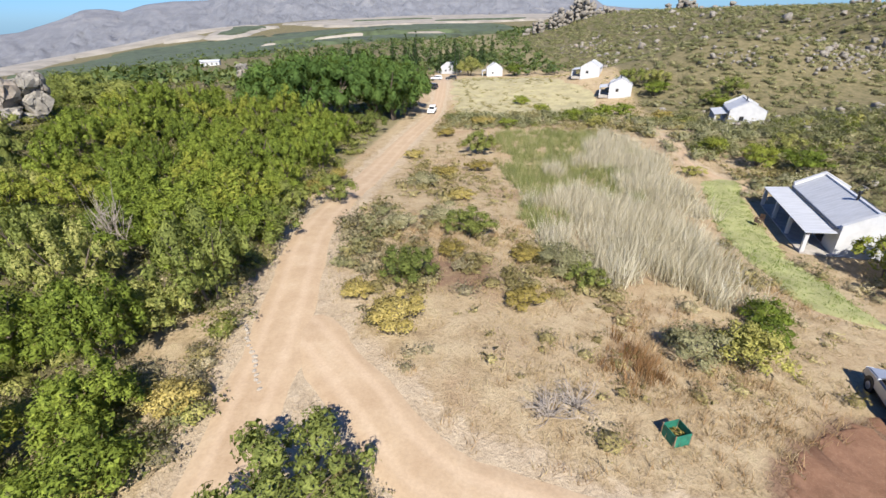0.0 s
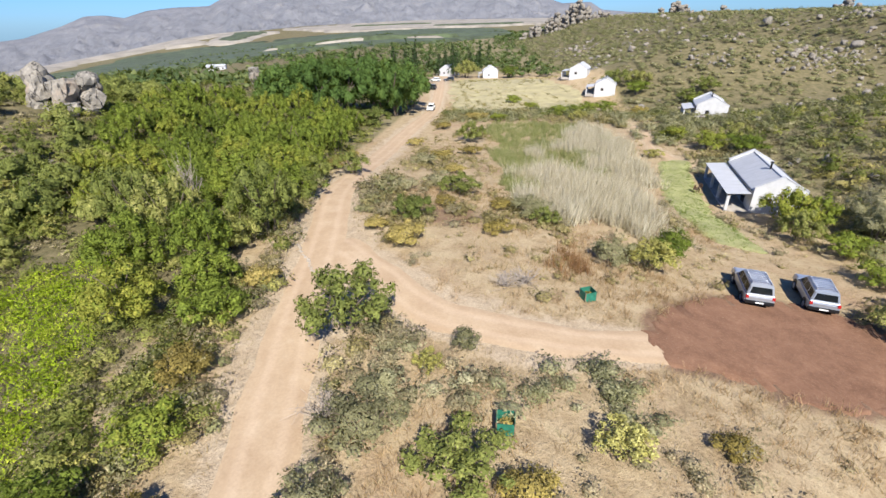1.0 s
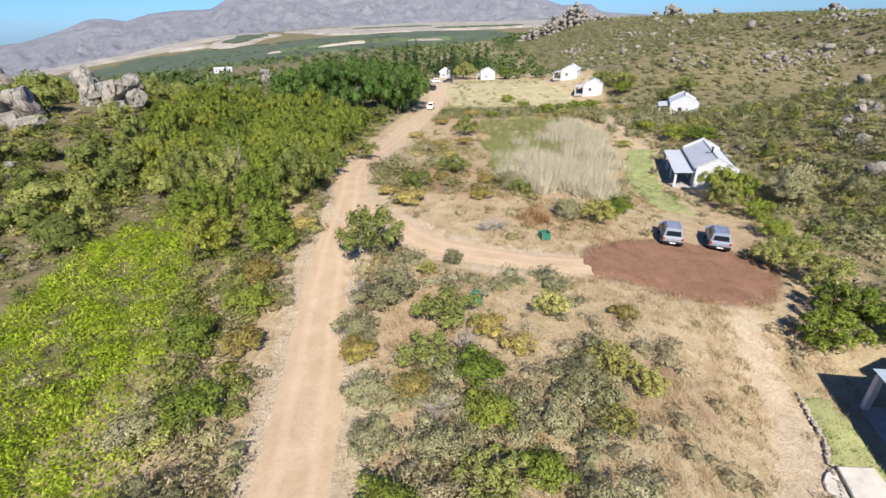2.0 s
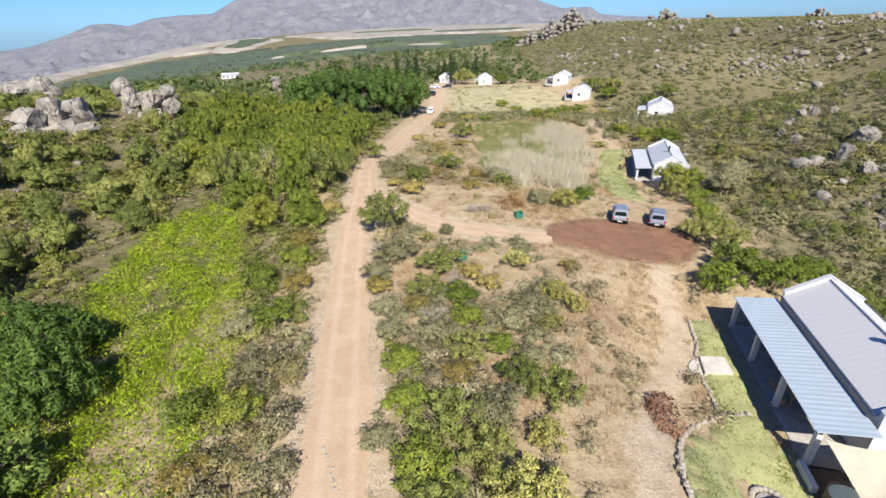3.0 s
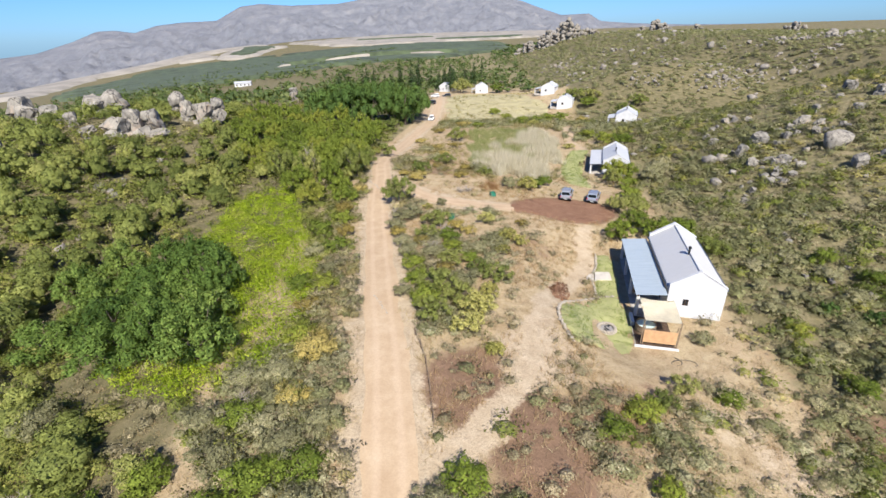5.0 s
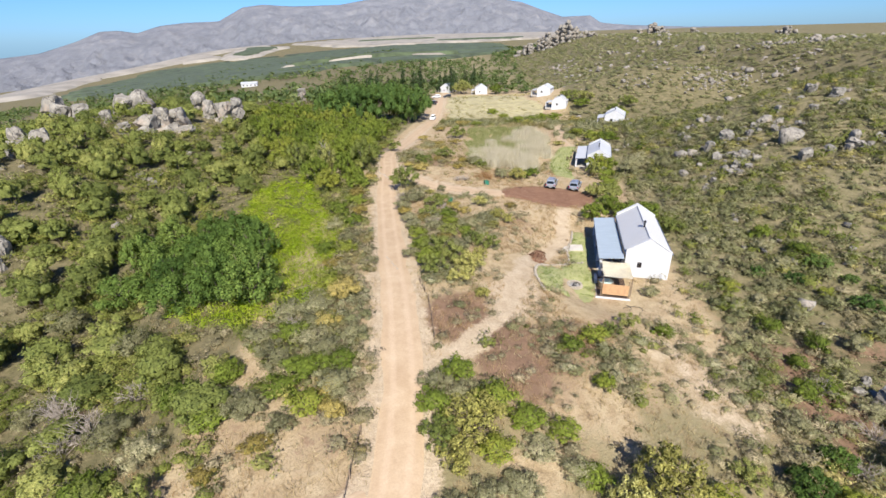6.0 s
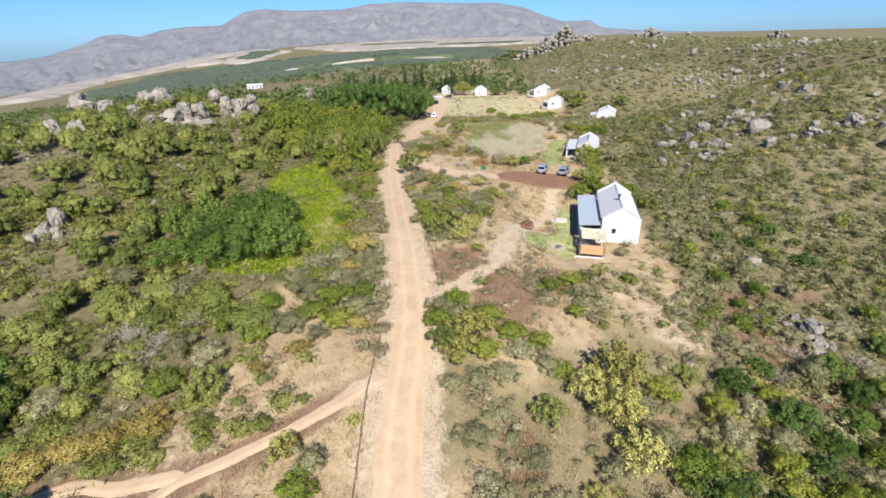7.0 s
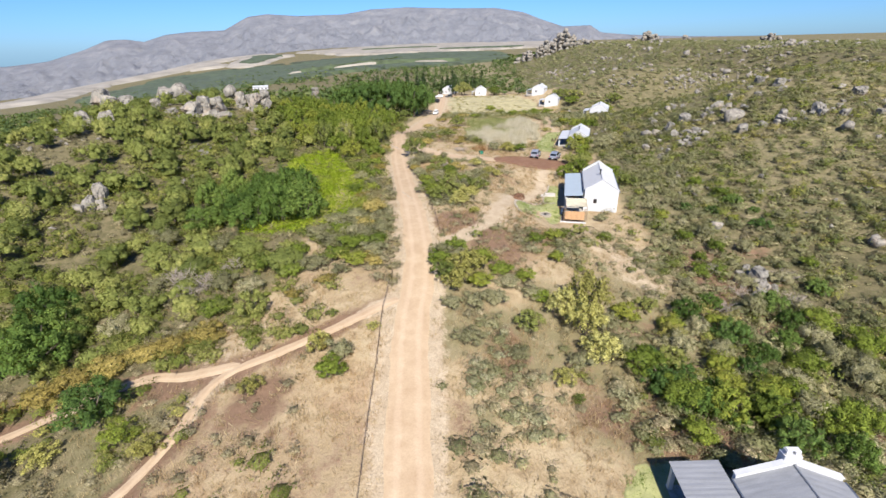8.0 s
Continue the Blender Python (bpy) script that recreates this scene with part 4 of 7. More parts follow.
def stock(seed, count, mat, n, size, radius=1.0, tall=1.5, base=0.15, nl=6, stems=3, girth=0.05, variants=3, spread_n=0.75, core=0.68, dome=False):
    """Meshes for one kind of plant, about radius wide: pairs of limbs and foliage."""
    out = []
    for k in range(variants):
        rng = np.random.default_rng(seed * 31 + k)
        bm = limbs(rng, tall, radius, stems, girth)
        me = bpy.data.meshes.new("trunk")
        bm.to_mesh(me)
        bm.free()
        me.materials.append(M_BARK)
        lob = dome_lobes(rng, nl + 2 * k, radius, tall, base) if dome else lobes_of(rng, nl + k, radius, tall, base)
        tri = leaves(rng, lob, n, size, spread_n, -0.6 if dome else -0.35, reach=(0.72, 1.1) if dome else (0.55, 1.12))
        if core:
            tri = np.concatenate([mounds(rng, lob, 1, core), tri])
        out.append((me, leaf_mesh("crown", tri, mat, hearts_of(tri, lob), 0.78 if dome else 0.72)))
    return out


def twigs(seed, n, tall, mat):
    """A bare, bleached bush: a fan of thin twigs."""
    rng = np.random.default_rng(seed)
    bm = bmesh.new()
    for k in range(n):
        a, o = rng.uniform(0, 6.283), rng.uniform(0.15, 0.95)
        tip = Vector((o * math.cos(a), o * math.sin(a), tall * rng.uniform(0.5, 1.0) * (1.15 - 0.5 * o)))
        m = tip * 0.5 + Vector((rng.normal(0, 0.08), rng.normal(0, 0.08), 0.1))
        tube(bm, (0, 0, -0.1), m, 0.022, 0.014, 4)
        tube(bm, m, tip, 0.014, 0.005, 4)
        for q in range(3):
            tube(bm, m.lerp(tip, rng.uniform(0.1, 0.9)), tip + Vector(rng.normal(0, 0.22, 3)), 0.010, 0.004, 3)
    me = bpy.data.meshes.new("twigs")
    bm.to_mesh(me)
    bm.free()
    me.materials.append(mat)
    return me


STOCK = {
    "fine_tree": stock(9, 1, L_TREE, 3000, 0.050, 1.0, 1.75, 0.10, 34, 3, 0.05, 4, dome=True),
    "tree": stock(1, 1, L_TREE, 1250, 0.074, 1.0, 1.75, 0.12, 26, 3, 0.05, 4, dome=True),
    "grove": stock(10, 1, L_GROVE, 3600, 0.050, 1.0, 1.5, 0.02, 30, 3, 0.05, 3, 0.75, 0.6, dome=True),
    "oak": stock(2, 1, L_OAK, 2300, 0.060, 1.0, 1.7, 0.03, 30, 2, 0.06, 3, dome=True),
    "fresh": stock(3, 1, L_FRESH, 2000, 0.049, 1.0, 1.5, 0.1, 20, 4, 0.035, 4, dome=True),
    "grey": stock(4, 1, L_GREY, 1500, 0.051, 1.0, 1.2, 0.05, 10, 4, 0.03, 3),
    "yellow": stock(5, 1, L_YELLOW, 2200, 0.056, 1.0, 1.6, 0.2, 22, 4, 0.035, 3, 0.9, 0.45, dome=True),
    "ochre": stock(6, 1, L_ORANGE, 1500, 0.052, 1.0, 1.3, 0.1, 10, 4, 0.03, 3),
    "thicket": stock(8, 1, L_THICKET, 850, 0.078, 1.0, 1.5, 0.02, 9, 3, 0.05, 5, 0.6, 0.8),
    "olive": stock(7, 1, L_TREE, 1400, 0.058, 1.0, 1.35, 0.1, 11, 4, 0.04, 4),
}
DEAD = [twigs(s, 34, 1.2, M_DEAD) for s in (1, 2)]
KINDS = {
    "fine_tree": ("tree", "broad olive-green tree beside the sandy road", "tree", "thicket trees"),
    "tree": ("tree", "broad olive-green tree with dense small leaves", "tree", "thicket trees"),
    "oak": ("tree", "dark green tree with a dense rounded crown", "tree", "dark green trees"),
    "grove": ("tree", "dark green tree with upright leaf clumps beside brambles", "tree", "dark green trees"),
    "fresh": ("bush", "fresh green leafy bush on dry ground", "bush", "green bushes"),
    "grey": ("bush", "grey-green fynbos bush on dry ground", "bush", "grey bushes"),
    "yellow": ("bush", "open bush with pale yellowing leaves", "bush", "yellow bushes"),
    "ochre": ("bush", "ochre brown drying bush in dry grass", "bush", "ochre bushes"),
    "thicket": ("tree", "low bushy olive-green tree in the hollow", "tree", "hollow trees"),
    "olive": ("bush", "olive-green rounded bush among scrub", "bush", "olive bushes"),
}


def plant(kind, x, y, radius, tall=None, seed=None):
    """One tree or bush with its foot on the ground; radius of the crown and its height in metres."""
    rng = np.random.default_rng(int(abs(x) * 131 + abs(y) * 977) % 100003 if seed is None else seed)
    name, label, cat, group = KINDS[kind]
    limb, crown = STOCK[kind][int(rng.integers(len(STOCK[kind])))]
    base_tall = {"tree": 1.75, "fine_tree": 1.75, "oak": 1.7, "grove": 1.5, "fresh": 1.5, "grey": 1.2, "yellow": 1.6, "ochre": 1.3, "olive": 1.35, "thicket": 1.5}[kind]
    tall = radius * base_tall if tall is None else tall
    root = new(name)
    root.matrix_world = pose(x, y, gz(x, y) - 0.03, 0, 0, rng.uniform(0, 360)) @ Matrix.Diagonal((radius * rng.uniform(0.9, 1.1), radius * rng.uniform(0.9, 1.1), tall / base_tall, 1))
    for nm, me in (("trunk" if cat == "tree" else "stem", limb), ("crown" if cat == "tree" else "foliage", crown)):
        ob = new(nm, me)
        ob.parent = root
    return tagged(root, label, cat, group)


def dead_bush(x, y, radius, tall):
    ob = new("dead_bush", DEAD[int(abs(x * 7 + y)) % 2])
    ob.matrix_world = pose(x, y, gz(x, y), 0, 0, x * 50) @ Matrix.Diagonal((radius, radius, tall, 1))
    return tagged(ob, "bare bleached bush of thin twigs", "bush", "dead bushes")


# beside the road and on the dry flat: kind, x, y, crown radius, height
PLANTS = (
    ("grey", 0.9, -41.0, 1.5, 1.6), ("olive", 2.8, -39.8, 1.7, 1.6), ("olive", 0.9, -43.4, 1.8, 2.0), ("fresh", 1.3, -46.0, 1.9, 2.2), ("yellow", 2.5, -47.8, 1.7, 2.2), ("olive", 5.2, -46.8, 1.8, 1.8), ("olive", 7.8, -43.8, 1.8, 1.4), ("grey", 8.3, -46.4, 1.7, 1.3), ("olive", 10.4, -44.6, 1.6, 1.3), ("grey", 6.4, -49.0, 1.6, 1.2), ("grey", 4.2, -50.2, 1.6, 1.4), ("grey", 10.7, -47.6, 1.5, 1.2), ("grey", 2.0, -50.8, 1.4, 1.3),
    ("grey", -7.0, -41.4, 1.9, 2.0), ("olive", -8.7, -43.2, 1.9, 2.0), ("ochre", -6.7, -43.8, 1.3, 1.7), ("grey", -10.4, -44.6, 1.5, 1.4), ("olive", -6.9, -38.8, 1.7, 1.9), ("grey", -6.7, -35.4, 1.6, 1.7), ("olive", -11.2, -41.4, 1.9, 1.9), ("grey", -15.0, -42.2, 1.8, 1.5), ("grey", -10.6, -33.2, 1.8, 1.7), ("olive", -12.4, -34.6, 1.9, 1.9),
    ("fresh", -5.2, 10.0, 2.9, 4.2), ("fresh", -10.9, 44.5, 2.4, 3.0), ("fresh", -2.3, 26.6, 2.4, 2.5), ("fresh", 2.2, 35.2, 2.6, 2.4), ("fresh", 6.2, 73, 3.2, 4.0), ("ochre", -2.9, 21.6, 2.0, 1.6), ("ochre", -5.4, 24.4, 1.3, 1.2),
    ("grey", 13.4, 19.6, 1.9, 2.2), ("yellow", 16.6, 19.4, 2.1, 2.6), ("olive", 18.6, 21.4, 1.8, 1.8), ("grey", 9.0, 29.0, 2.4, 2.0), ("fresh", 9.8, 26.8, 1.6, 1.8), ("olive", 20.5, 24.0, 1.8, 2.0),
    ("grey", -3.3, 2.2, 2.1, 2.0), ("grey", -4.6, -1.4, 1.6, 1.7), ("fresh", 0.9, 0.2, 2.2, 2.2), ("ochre", 3.3, -1.0, 1.5, 1.5), ("fresh", -0.4, -3.6, 1.8, 1.6), ("yellow", 7.6, 1.4, 1.5, 1.8), ("yellow", 10.0, -3.9, 1.5, 1.7), ("yellow", 11.4, -5.4, 1.2, 1.5), ("olive", 2.4, -5.2, 1.7, 1.6),
    ("ochre", -4.2, -3.4, 1.3, 1.4), ("ochre", 5.0, -2.6, 1.2, 1.3), ("grey", 1.4, 8.2, 1.0, 1.3), ("yellow", -0.6, 6.6, 1.0, 0.9), ("ochre", 12.8, 1.8, 1.0, 1.0),
    ("olive", -1.6, -13.2, 1.8, 1.8), ("fresh", 2.6, -11.8, 1.8, 1.8), ("fresh", 7.4, -15.6, 1.9, 2.2), ("fresh", 5.4, -14.4, 1.6, 1.9), ("fresh", 1.2, -18.6, 2.3, 2.8), ("grey", 3.2, -18.2, 1.9, 2.4), ("fresh", 2.9, -20.6, 1.8, 2.4), ("olive", -0.2, -21.2, 1.8, 2.4), ("fresh", 0.6, -23.4, 2.0, 2.4), ("yellow", 4.6, -22.6, 1.8, 2.6), ("yellow", 3.6, -25.2, 1.6, 2.2), ("olive", -1.2, -16.6, 1.5, 1.6), ("grey", 4.4, -16.2, 1.4, 1.5), ("yellow", 5.8, -28.0, 0.9, 1.2), ("olive", 4.8, -11.2, 1.4, 1.5), ("yellow", 8.8, -8.2, 1.0, 1.2),
    ("grey", -2.6, -9.8, 1.6, 1.5), ("grey", 0.2, -10.2, 1.6, 1.6), ("grey", 5.8, -8.4, 1.4, 1.3), ("olive", 2.8, -8.0, 1.5, 1.5), ("grey", -2.4, -19.2, 1.3, 1.3), ("grey", 6.6, -12.4, 1.3, 1.4), ("grey", -3.4, -6.6, 1.6, 1.5), ("ochre", -1.0, -6.2, 1.3, 1.2), ("grey", 7.8, -5.2, 1.4, 1.3), ("ochre", 1.8, -14.2, 1.3, 1.3), ("yellow", 6.2, -19.0, 1.2, 1.6), ("fresh", 18.2, -31.8, 1.3, 1.4), ("fresh", 20.6, -30.0, 1.4, 1.6), ("olive", 16.0, -33.0, 1.6, 1.4), ("grey", 26.2, -22.6, 1.3, 1.2), ("olive", 15.2, -39.4, 1.3, 1.5), ("olive", 24.0, -30.5, 1.1, 1.2), ("olive", 13.5, -35.0, 1.4, 1.3),
    ("yellow", 3.8, -44.8, 2.3, 3.0), ("olive", 5.6, -42.6, 2.2, 2.3), ("grey", 2.8, -42.2, 1.5, 1.6), ("fresh", 9.6, -53.0, 1.8, 2.1), ("grey", 3.6, -55.4, 1.6, 1.3), ("yellow", 16.2, -49.2, 2.4, 5.4), ("yellow", 15.0, -52.8, 2.1, 4.4), ("yellow", 13.4, -50.6, 1.8, 3.6), ("yellow", 15.6, -56.4, 2.2, 3.4), ("grey", 17.6, -51.6, 1.8, 2.4), ("olive", 11.8, -48.0, 1.6, 1.4), ("grey", 6.8, -49.4, 1.5, 1.2), ("grey", 8.0, -57.0, 1.3, 1.0), ("olive", 20.4, -49.0, 1.8, 1.8), ("fresh", 24.0, -46.4, 1.6, 1.6), ("yellow", 11.6, -59.4, 1.3, 1.4), ("grey", 13.4, -57.4, 1.4, 1.8), ("olive", 19.4, -56.8, 2.0, 2.8), ("grey", 18.0, -54.6, 2.0, 2.6), ("fresh", 22.4, -55.4, 1.7, 2.3), ("olive", 21.4, -60.2, 2.3, 3.0), ("tree", 24.4, -61.4, 2.2, 3.6), ("tree", 28.2, -61.8, 2.3, 3.6), ("olive", 30.6, -58.4, 2.0, 2.5), ("yellow", 24.6, -51.4, 1.5, 2.2), ("tree", 33.2, -62.8, 2.4, 3.6), ("olive", 27.0, -57.4, 1.7, 2.2), ("fresh", 12.4, -61.2, 0.6, 0.7),
    ("fresh", 29.8, 11.6, 2.3, 2.8), ("fresh", 31.4, 8.2, 2.6, 3.2), ("tree", 29.2, 3.0, 2.8, 3.6), ("tree", 26.2, 0.4, 2.4, 3.2), ("tree", 31.5, 1.0, 2.8, 3.4), ("fresh", 33.2, 13.6, 2.2, 2.6), ("tree", 36.6, 32.4, 3.1, 4.8), ("fresh", 34.4, 27.6, 2.2, 3.4), ("tree", 39.0, 31.4, 2.4, 4.0), ("grey", 41.5, 27.0, 3.0, 4.2), ("grey", 45.0, 31.0, 3.4, 4.2), ("olive", 36.0, 24.0, 2.0, 2.4), ("fresh", 36.4, -4.4, 2.4, 2.6), ("olive", 35.6, 1.6, 2.2, 2.4), ("grey", 48.5, 26.0, 2.6, 3.2), ("olive", 34.4, 18.6, 1.8, 2.0),
    ("grey", -6.9, -20.4, 1.0, 1.0), ("grey", -15.4, -34.6, 2.0, 2.0), ("olive", -16.6, -43.4, 1.8, 1.8), ("ochre", -11.8, -46.2, 1.3, 1.2), ("grey", -20.6, -45.4, 2.0, 2.0), ("olive", -23.6, -48.2, 2.0, 2.2), ("grey", -10.6, -35.4, 1.6, 1.6), ("olive", -20.4, -40.6, 2.0, 2.2), ("ochre", -8.6, -28.4, 2.0, 2.6), ("olive", -10.6, -26.0, 1.8, 2.0), ("grey", -11.0, -30.6, 1.9, 1.8), ("grey", -13.8, -30.8, 2.0, 1.8), ("ochre", -9.4, -33.2, 1.6, 1.6), ("grey", -8.6, -37.2, 2.0, 1.8), ("olive", -9.6, -39.8, 2.0, 2.2), ("grey", -12.6, -37.6, 2.0, 1.9), ("grey", -13.4, -42.8, 1.9, 1.7), ("ochre", -7.4, -41.6, 1.3, 1.5), ("olive", -17.0, -38.6, 2.0, 1.8), ("fresh", -18.6, -50.0, 2.0, 3.0), ("oak", -28.6, -60.8, 3.0, 4.2), ("ochre", -9.6, -56.2, 1.0, 1.3), ("grey", -7.8, -57.6, 1.5, 1.8), ("yellow", -10.0, -56.6, 1.3, 1.9), ("olive", -8.4, -59.6, 1.5, 1.7), ("yellow", -15.0, -60.4, 1.3, 1.3), ("ochre", -14.8, -48.2, 1.0, 1.1), ("yellow", -5.4, -54.2, 0.8, 0.8), ("fresh", -9.8, -52.0, 0.7, 0.8), ("yellow", -21.4, -65.0, 1.2, 1.3),
    ("ochre", -22.4, -52.6, 2.0, 1.8), ("ochre", -25.4, -53.4, 2.1, 2.0), ("ochre", -28.4, -53.6, 2.2, 2.0), ("ochre", -31.4, -54.4, 2.3, 2.1), ("ochre", -34.4, -55.4, 2.3, 2.1), ("ochre", -37.2, -57.0, 2.2, 2.0), ("yellow", -33.6, -58.2, 1.3, 1.2), ("ochre", -40.2, -59.0, 2.2, 2.0), ("olive", -24.8, -63.8, 1.6, 1.8), ("yellow", -31.0, -64.4, 1.5, 1.6), ("tree", -34.5, -66.0, 2.2, 3.2), ("tree", -39.0, -66.0, 2.4, 3.2),
    ("olive", -13.6, 11.4, 2.2, 2.8), ("ochre", -13.0, 6.6, 1.6, 2.0), ("olive", -12.6, 2.4, 1.7, 2.0), ("ochre", -12.2, 15.4, 1.4, 1.8), ("ochre", -11.2, -2.0, 1.5, 1.8), ("olive", -11.8, -7.4, 1.7, 2.0), ("grey", -11.0, -13.0, 1.5, 1.7), ("olive", -10.6, -17.0, 1.5, 1.6), ("ochre", -11.4, -21.0, 1.4, 1.5), ("olive", -14.6, -1.4, 2.0, 2.4), ("grey", -13.8, -8.6, 1.7, 2.0), ("olive", -13.4, -16.4, 1.7, 2.0),
    ("fresh", -14.6, 40.0, 2.6, 3.4), ("fresh", -14.0, 33.6, 2.4, 3.6), ("fresh", -15.8, 28.0, 2.6, 3.8), ("fresh", -16.8, 22.0, 2.6, 3.6), ("ochre", -13.8, 48.6, 1.6, 1.8), ("ochre", -13.0, 55.0, 1.6, 1.6), ("fresh", -14.4, 92.0, 4.2, 4.4), ("fresh", -19.6, 90.0, 4.0, 4.2),
    ("ochre", 5.0, 62.0, 2.2, 1.6), ("ochre", 0.5, 58.0, 2.0, 1.4), ("ochre", 2.0, 46.0, 1.8, 1.3), ("grey", -2.0, 52.0, 2.2, 1.6), ("ochre", 9.0, 100.0, 3.0, 2.0), ("ochre", 1.0, 88.0, 2.4, 1.6), ("olive", 14.0, 97.0, 2.4, 1.8), ("ochre", -4.0, 70.0, 2.0, 1.4), ("grey", 0.0, 38.0, 2.2, 1.6), ("grey", -3.6, 36.0, 1.8, 1.4), ("ochre", 5.0, 24.0, 1.5, 1.2), ("ochre", 6.2, 30.4, 1.5, 1.2), ("ochre", 0.6, 31.0, 1.5, 1.0), ("yellow", 31.0, 92.0, 2.4, 2.2), ("yellow", 34.6, 60.6, 1.8, 1.4),
    ("olive", 44.0, 62.0, 3.0, 3.2), ("olive", 47.6, 58.0, 3.2, 3.4), ("olive", 42.0, 70.0, 2.4, 2.4), ("fresh", 50.0, 66.0, 3.0, 3.0), ("olive", 30.0, 108.0, 2.8, 2.4), ("olive", 36.0, 114.0, 2.6, 2.2), ("olive", 41.0, 118.0, 3.2, 3.0), ("olive", 47.0, 122.0, 3.2, 3.0), ("ochre", 52.0, 110.0, 3.0, 2.2), ("fresh", 60.0, 152.0, 5.0, 6.0), ("fresh", 66.0, 148.0, 4.6, 5.0), ("olive", 63.0, 140.0, 4.4, 4.4), ("fresh", 73.0, 126.0, 4.0, 4.4), ("fresh", 80.0, 132.0, 4.4, 5.0), ("olive", 72.0, 118.0, 4.0, 4.0), ("fresh", 14.6, 243.0, 8.0, 9.5), ("olive", 36.0, 238.0, 5.0, 6.0), ("olive", 24.0, 142.0, 3.0, 2.6), ("olive", 27.5, 128.0, 2.6, 2.4),
)


def make_plants():
    for row in PLANTS:
        plant(*row)
    for x, y, r, h in ((-5.2, 3.2, 1.4, 1.2), (4.6, 14.8, 1.5, 0.8), (6.0, 15.4, 1.6, 0.8), (1.8, -2.8, 1.3, 1.3), (-27.5, -42.0, 1.8, 2.2), (-31.0, -40.0, 1.9, 2.2), (-24.4, 31.0, 1.6, 5.0), (-12.4, -33.6, 1.6, 1.4), (0.2, -8.0, 1.2, 1.1), (38.0, -41.5, 1.7, 1.4), (43.5, -43.0, 1.8, 1.5), (37.0, -36.5, 1.5, 1.3), (45.5, -38.0, 1.8, 1.5), (34.0, -45.0, 1.6, 1.3), (-29.0, -43.5, 1.8, 2.0), (-25.0, -39.0, 1.6, 1.8), (-33.5, -38.5, 1.7, 2.0)):
        dead_bush(x, y, r, h)


make_plants()

THICKET = ((-14, 18), (-15.5, 44), (-15.5, 62), (-18, 90), (-45, 104), (-58, 86), (-50, 56), (-42, 38), (-31, 28), (-23, 18), (-17.5, 6))
HOLLOW = ((-32, 30), (-44, 40), (-52, 58), (-60, 100), (-90, 112), (-108, 60), (-104, -20), (-80, -45), (-60, -52), (-50, -40), (-44, -26), (-44, -4), (-37, 4), (-37, 20))
DARK_TREES = ((-40, -12), (-38, -7), (-33, -5.5), (-27.5, -9), (-22.5, -15), (-27, -20), (-32, -19.5), (-21.5, -21), (-30, -13.5), (-36, -15), (-25.5, -14), (-37.5, -20.5), (-34.5, -10.5), (-23.5, -25.0), (-19.0, -26.8), (-28.0, -24.8), (-42.5, -47.5), (-46, -44), (-41, -52), (-47, -50))
OAKS = ((-38, 108, 7.0, 13), (-31, 104, 7.5, 15), (-24, 107, 7.0, 15), (-17.5, 112, 7.0, 16.5), (-12.5, 110, 6.0, 14), (-10.5, 119, 5.8, 14.5), (-34, 117, 7.5, 15), (-26, 119, 7.5, 16), (-9.5, 130, 5.5, 13), (-43, 114, 6, 11), (-19, 123, 7.5, 16))


def spaced(rng, outline, gap, tries):
    """Random points in an outline, no two nearer than gap."""
    o = np.array(outline, float)
    lo, hi = o.min(0), o.max(0)
    pts = lo + (hi - lo) * rng.random((tries, 2))
    pts = pts[inside(pts[:, 0], pts[:, 1], o)]
    kept = []
    for p in pts:
        if all((p[0] - q[0]) ** 2 + (p[1] - q[1]) ** 2 > gap * gap for q in kept):
            kept.append(p)
    return kept


def make_trees():
    rng = np.random.default_rng(5)
    for x, y in spaced(rng, THICKET, 4.3, 1500):
        r = rng.uniform(2.4, 3.4)
        plant("tree" if y > 46 else "fine_tree" if rng.random() < 0.85 else "fresh", x, y, r, r * rng.uniform(1.25, 2.25) + 0.5)
    for x, y in DARK_TREES:
        plant("grove", x, y, rng.uniform(2.9, 4.0), rng.uniform(4.2, 6.6))
    for x, y, r, h in OAKS:
        plant("oak", x + 1.5, y, r * 1.12, h * 0.98)
    for x, y in spaced(rng, HOLLOW, 3.9, 1100):
        r = rng.uniform(1.8, 3.0)
        if not inside(np.array([x]), np.array([y]), BRAMBLE)[0] and lattice(x, y, 13, 51) > 0.24 and all(not (abs(x - cx) < 4.5 and -9 < y - cy < 3) for cx, cy, *_ in OUTCROPS + GREAT):
            plant("thicket", x, y, r, r * rng.uniform(1.3, 1.9))
    for x, y in spaced(rng, SOUTH_BUSH, 2.7, 500):
        r = rng.uniform(1.2, 2.1)
        plant(("oak", "olive", "grey", "grove", "grey", "grey")[int(rng.integers(6))], x, y, r, r * rng.uniform(1.2, 1.8))
    for x, y in spaced(rng, EAST_BUSH, 3.0, 500):
        r = rng.uniform(0.9, 1.7)
        plant(("olive", "grey", "grey", "grey", "oak")[int(rng.integers(5))], x, y, r, r * rng.uniform(1.0, 1.5))
    for x, y in spaced(rng, NEAR_HOLLOW, 3.4, 400):
        r = rng.uniform(1.5, 2.6)
        if not inside(np.array([x]), np.array([y]), BRAMBLE)[0]:
            plant("grey" if rng.random() < 0.25 else "thicket", x, y, r, r * rng.uniform(1.1, 1.6))


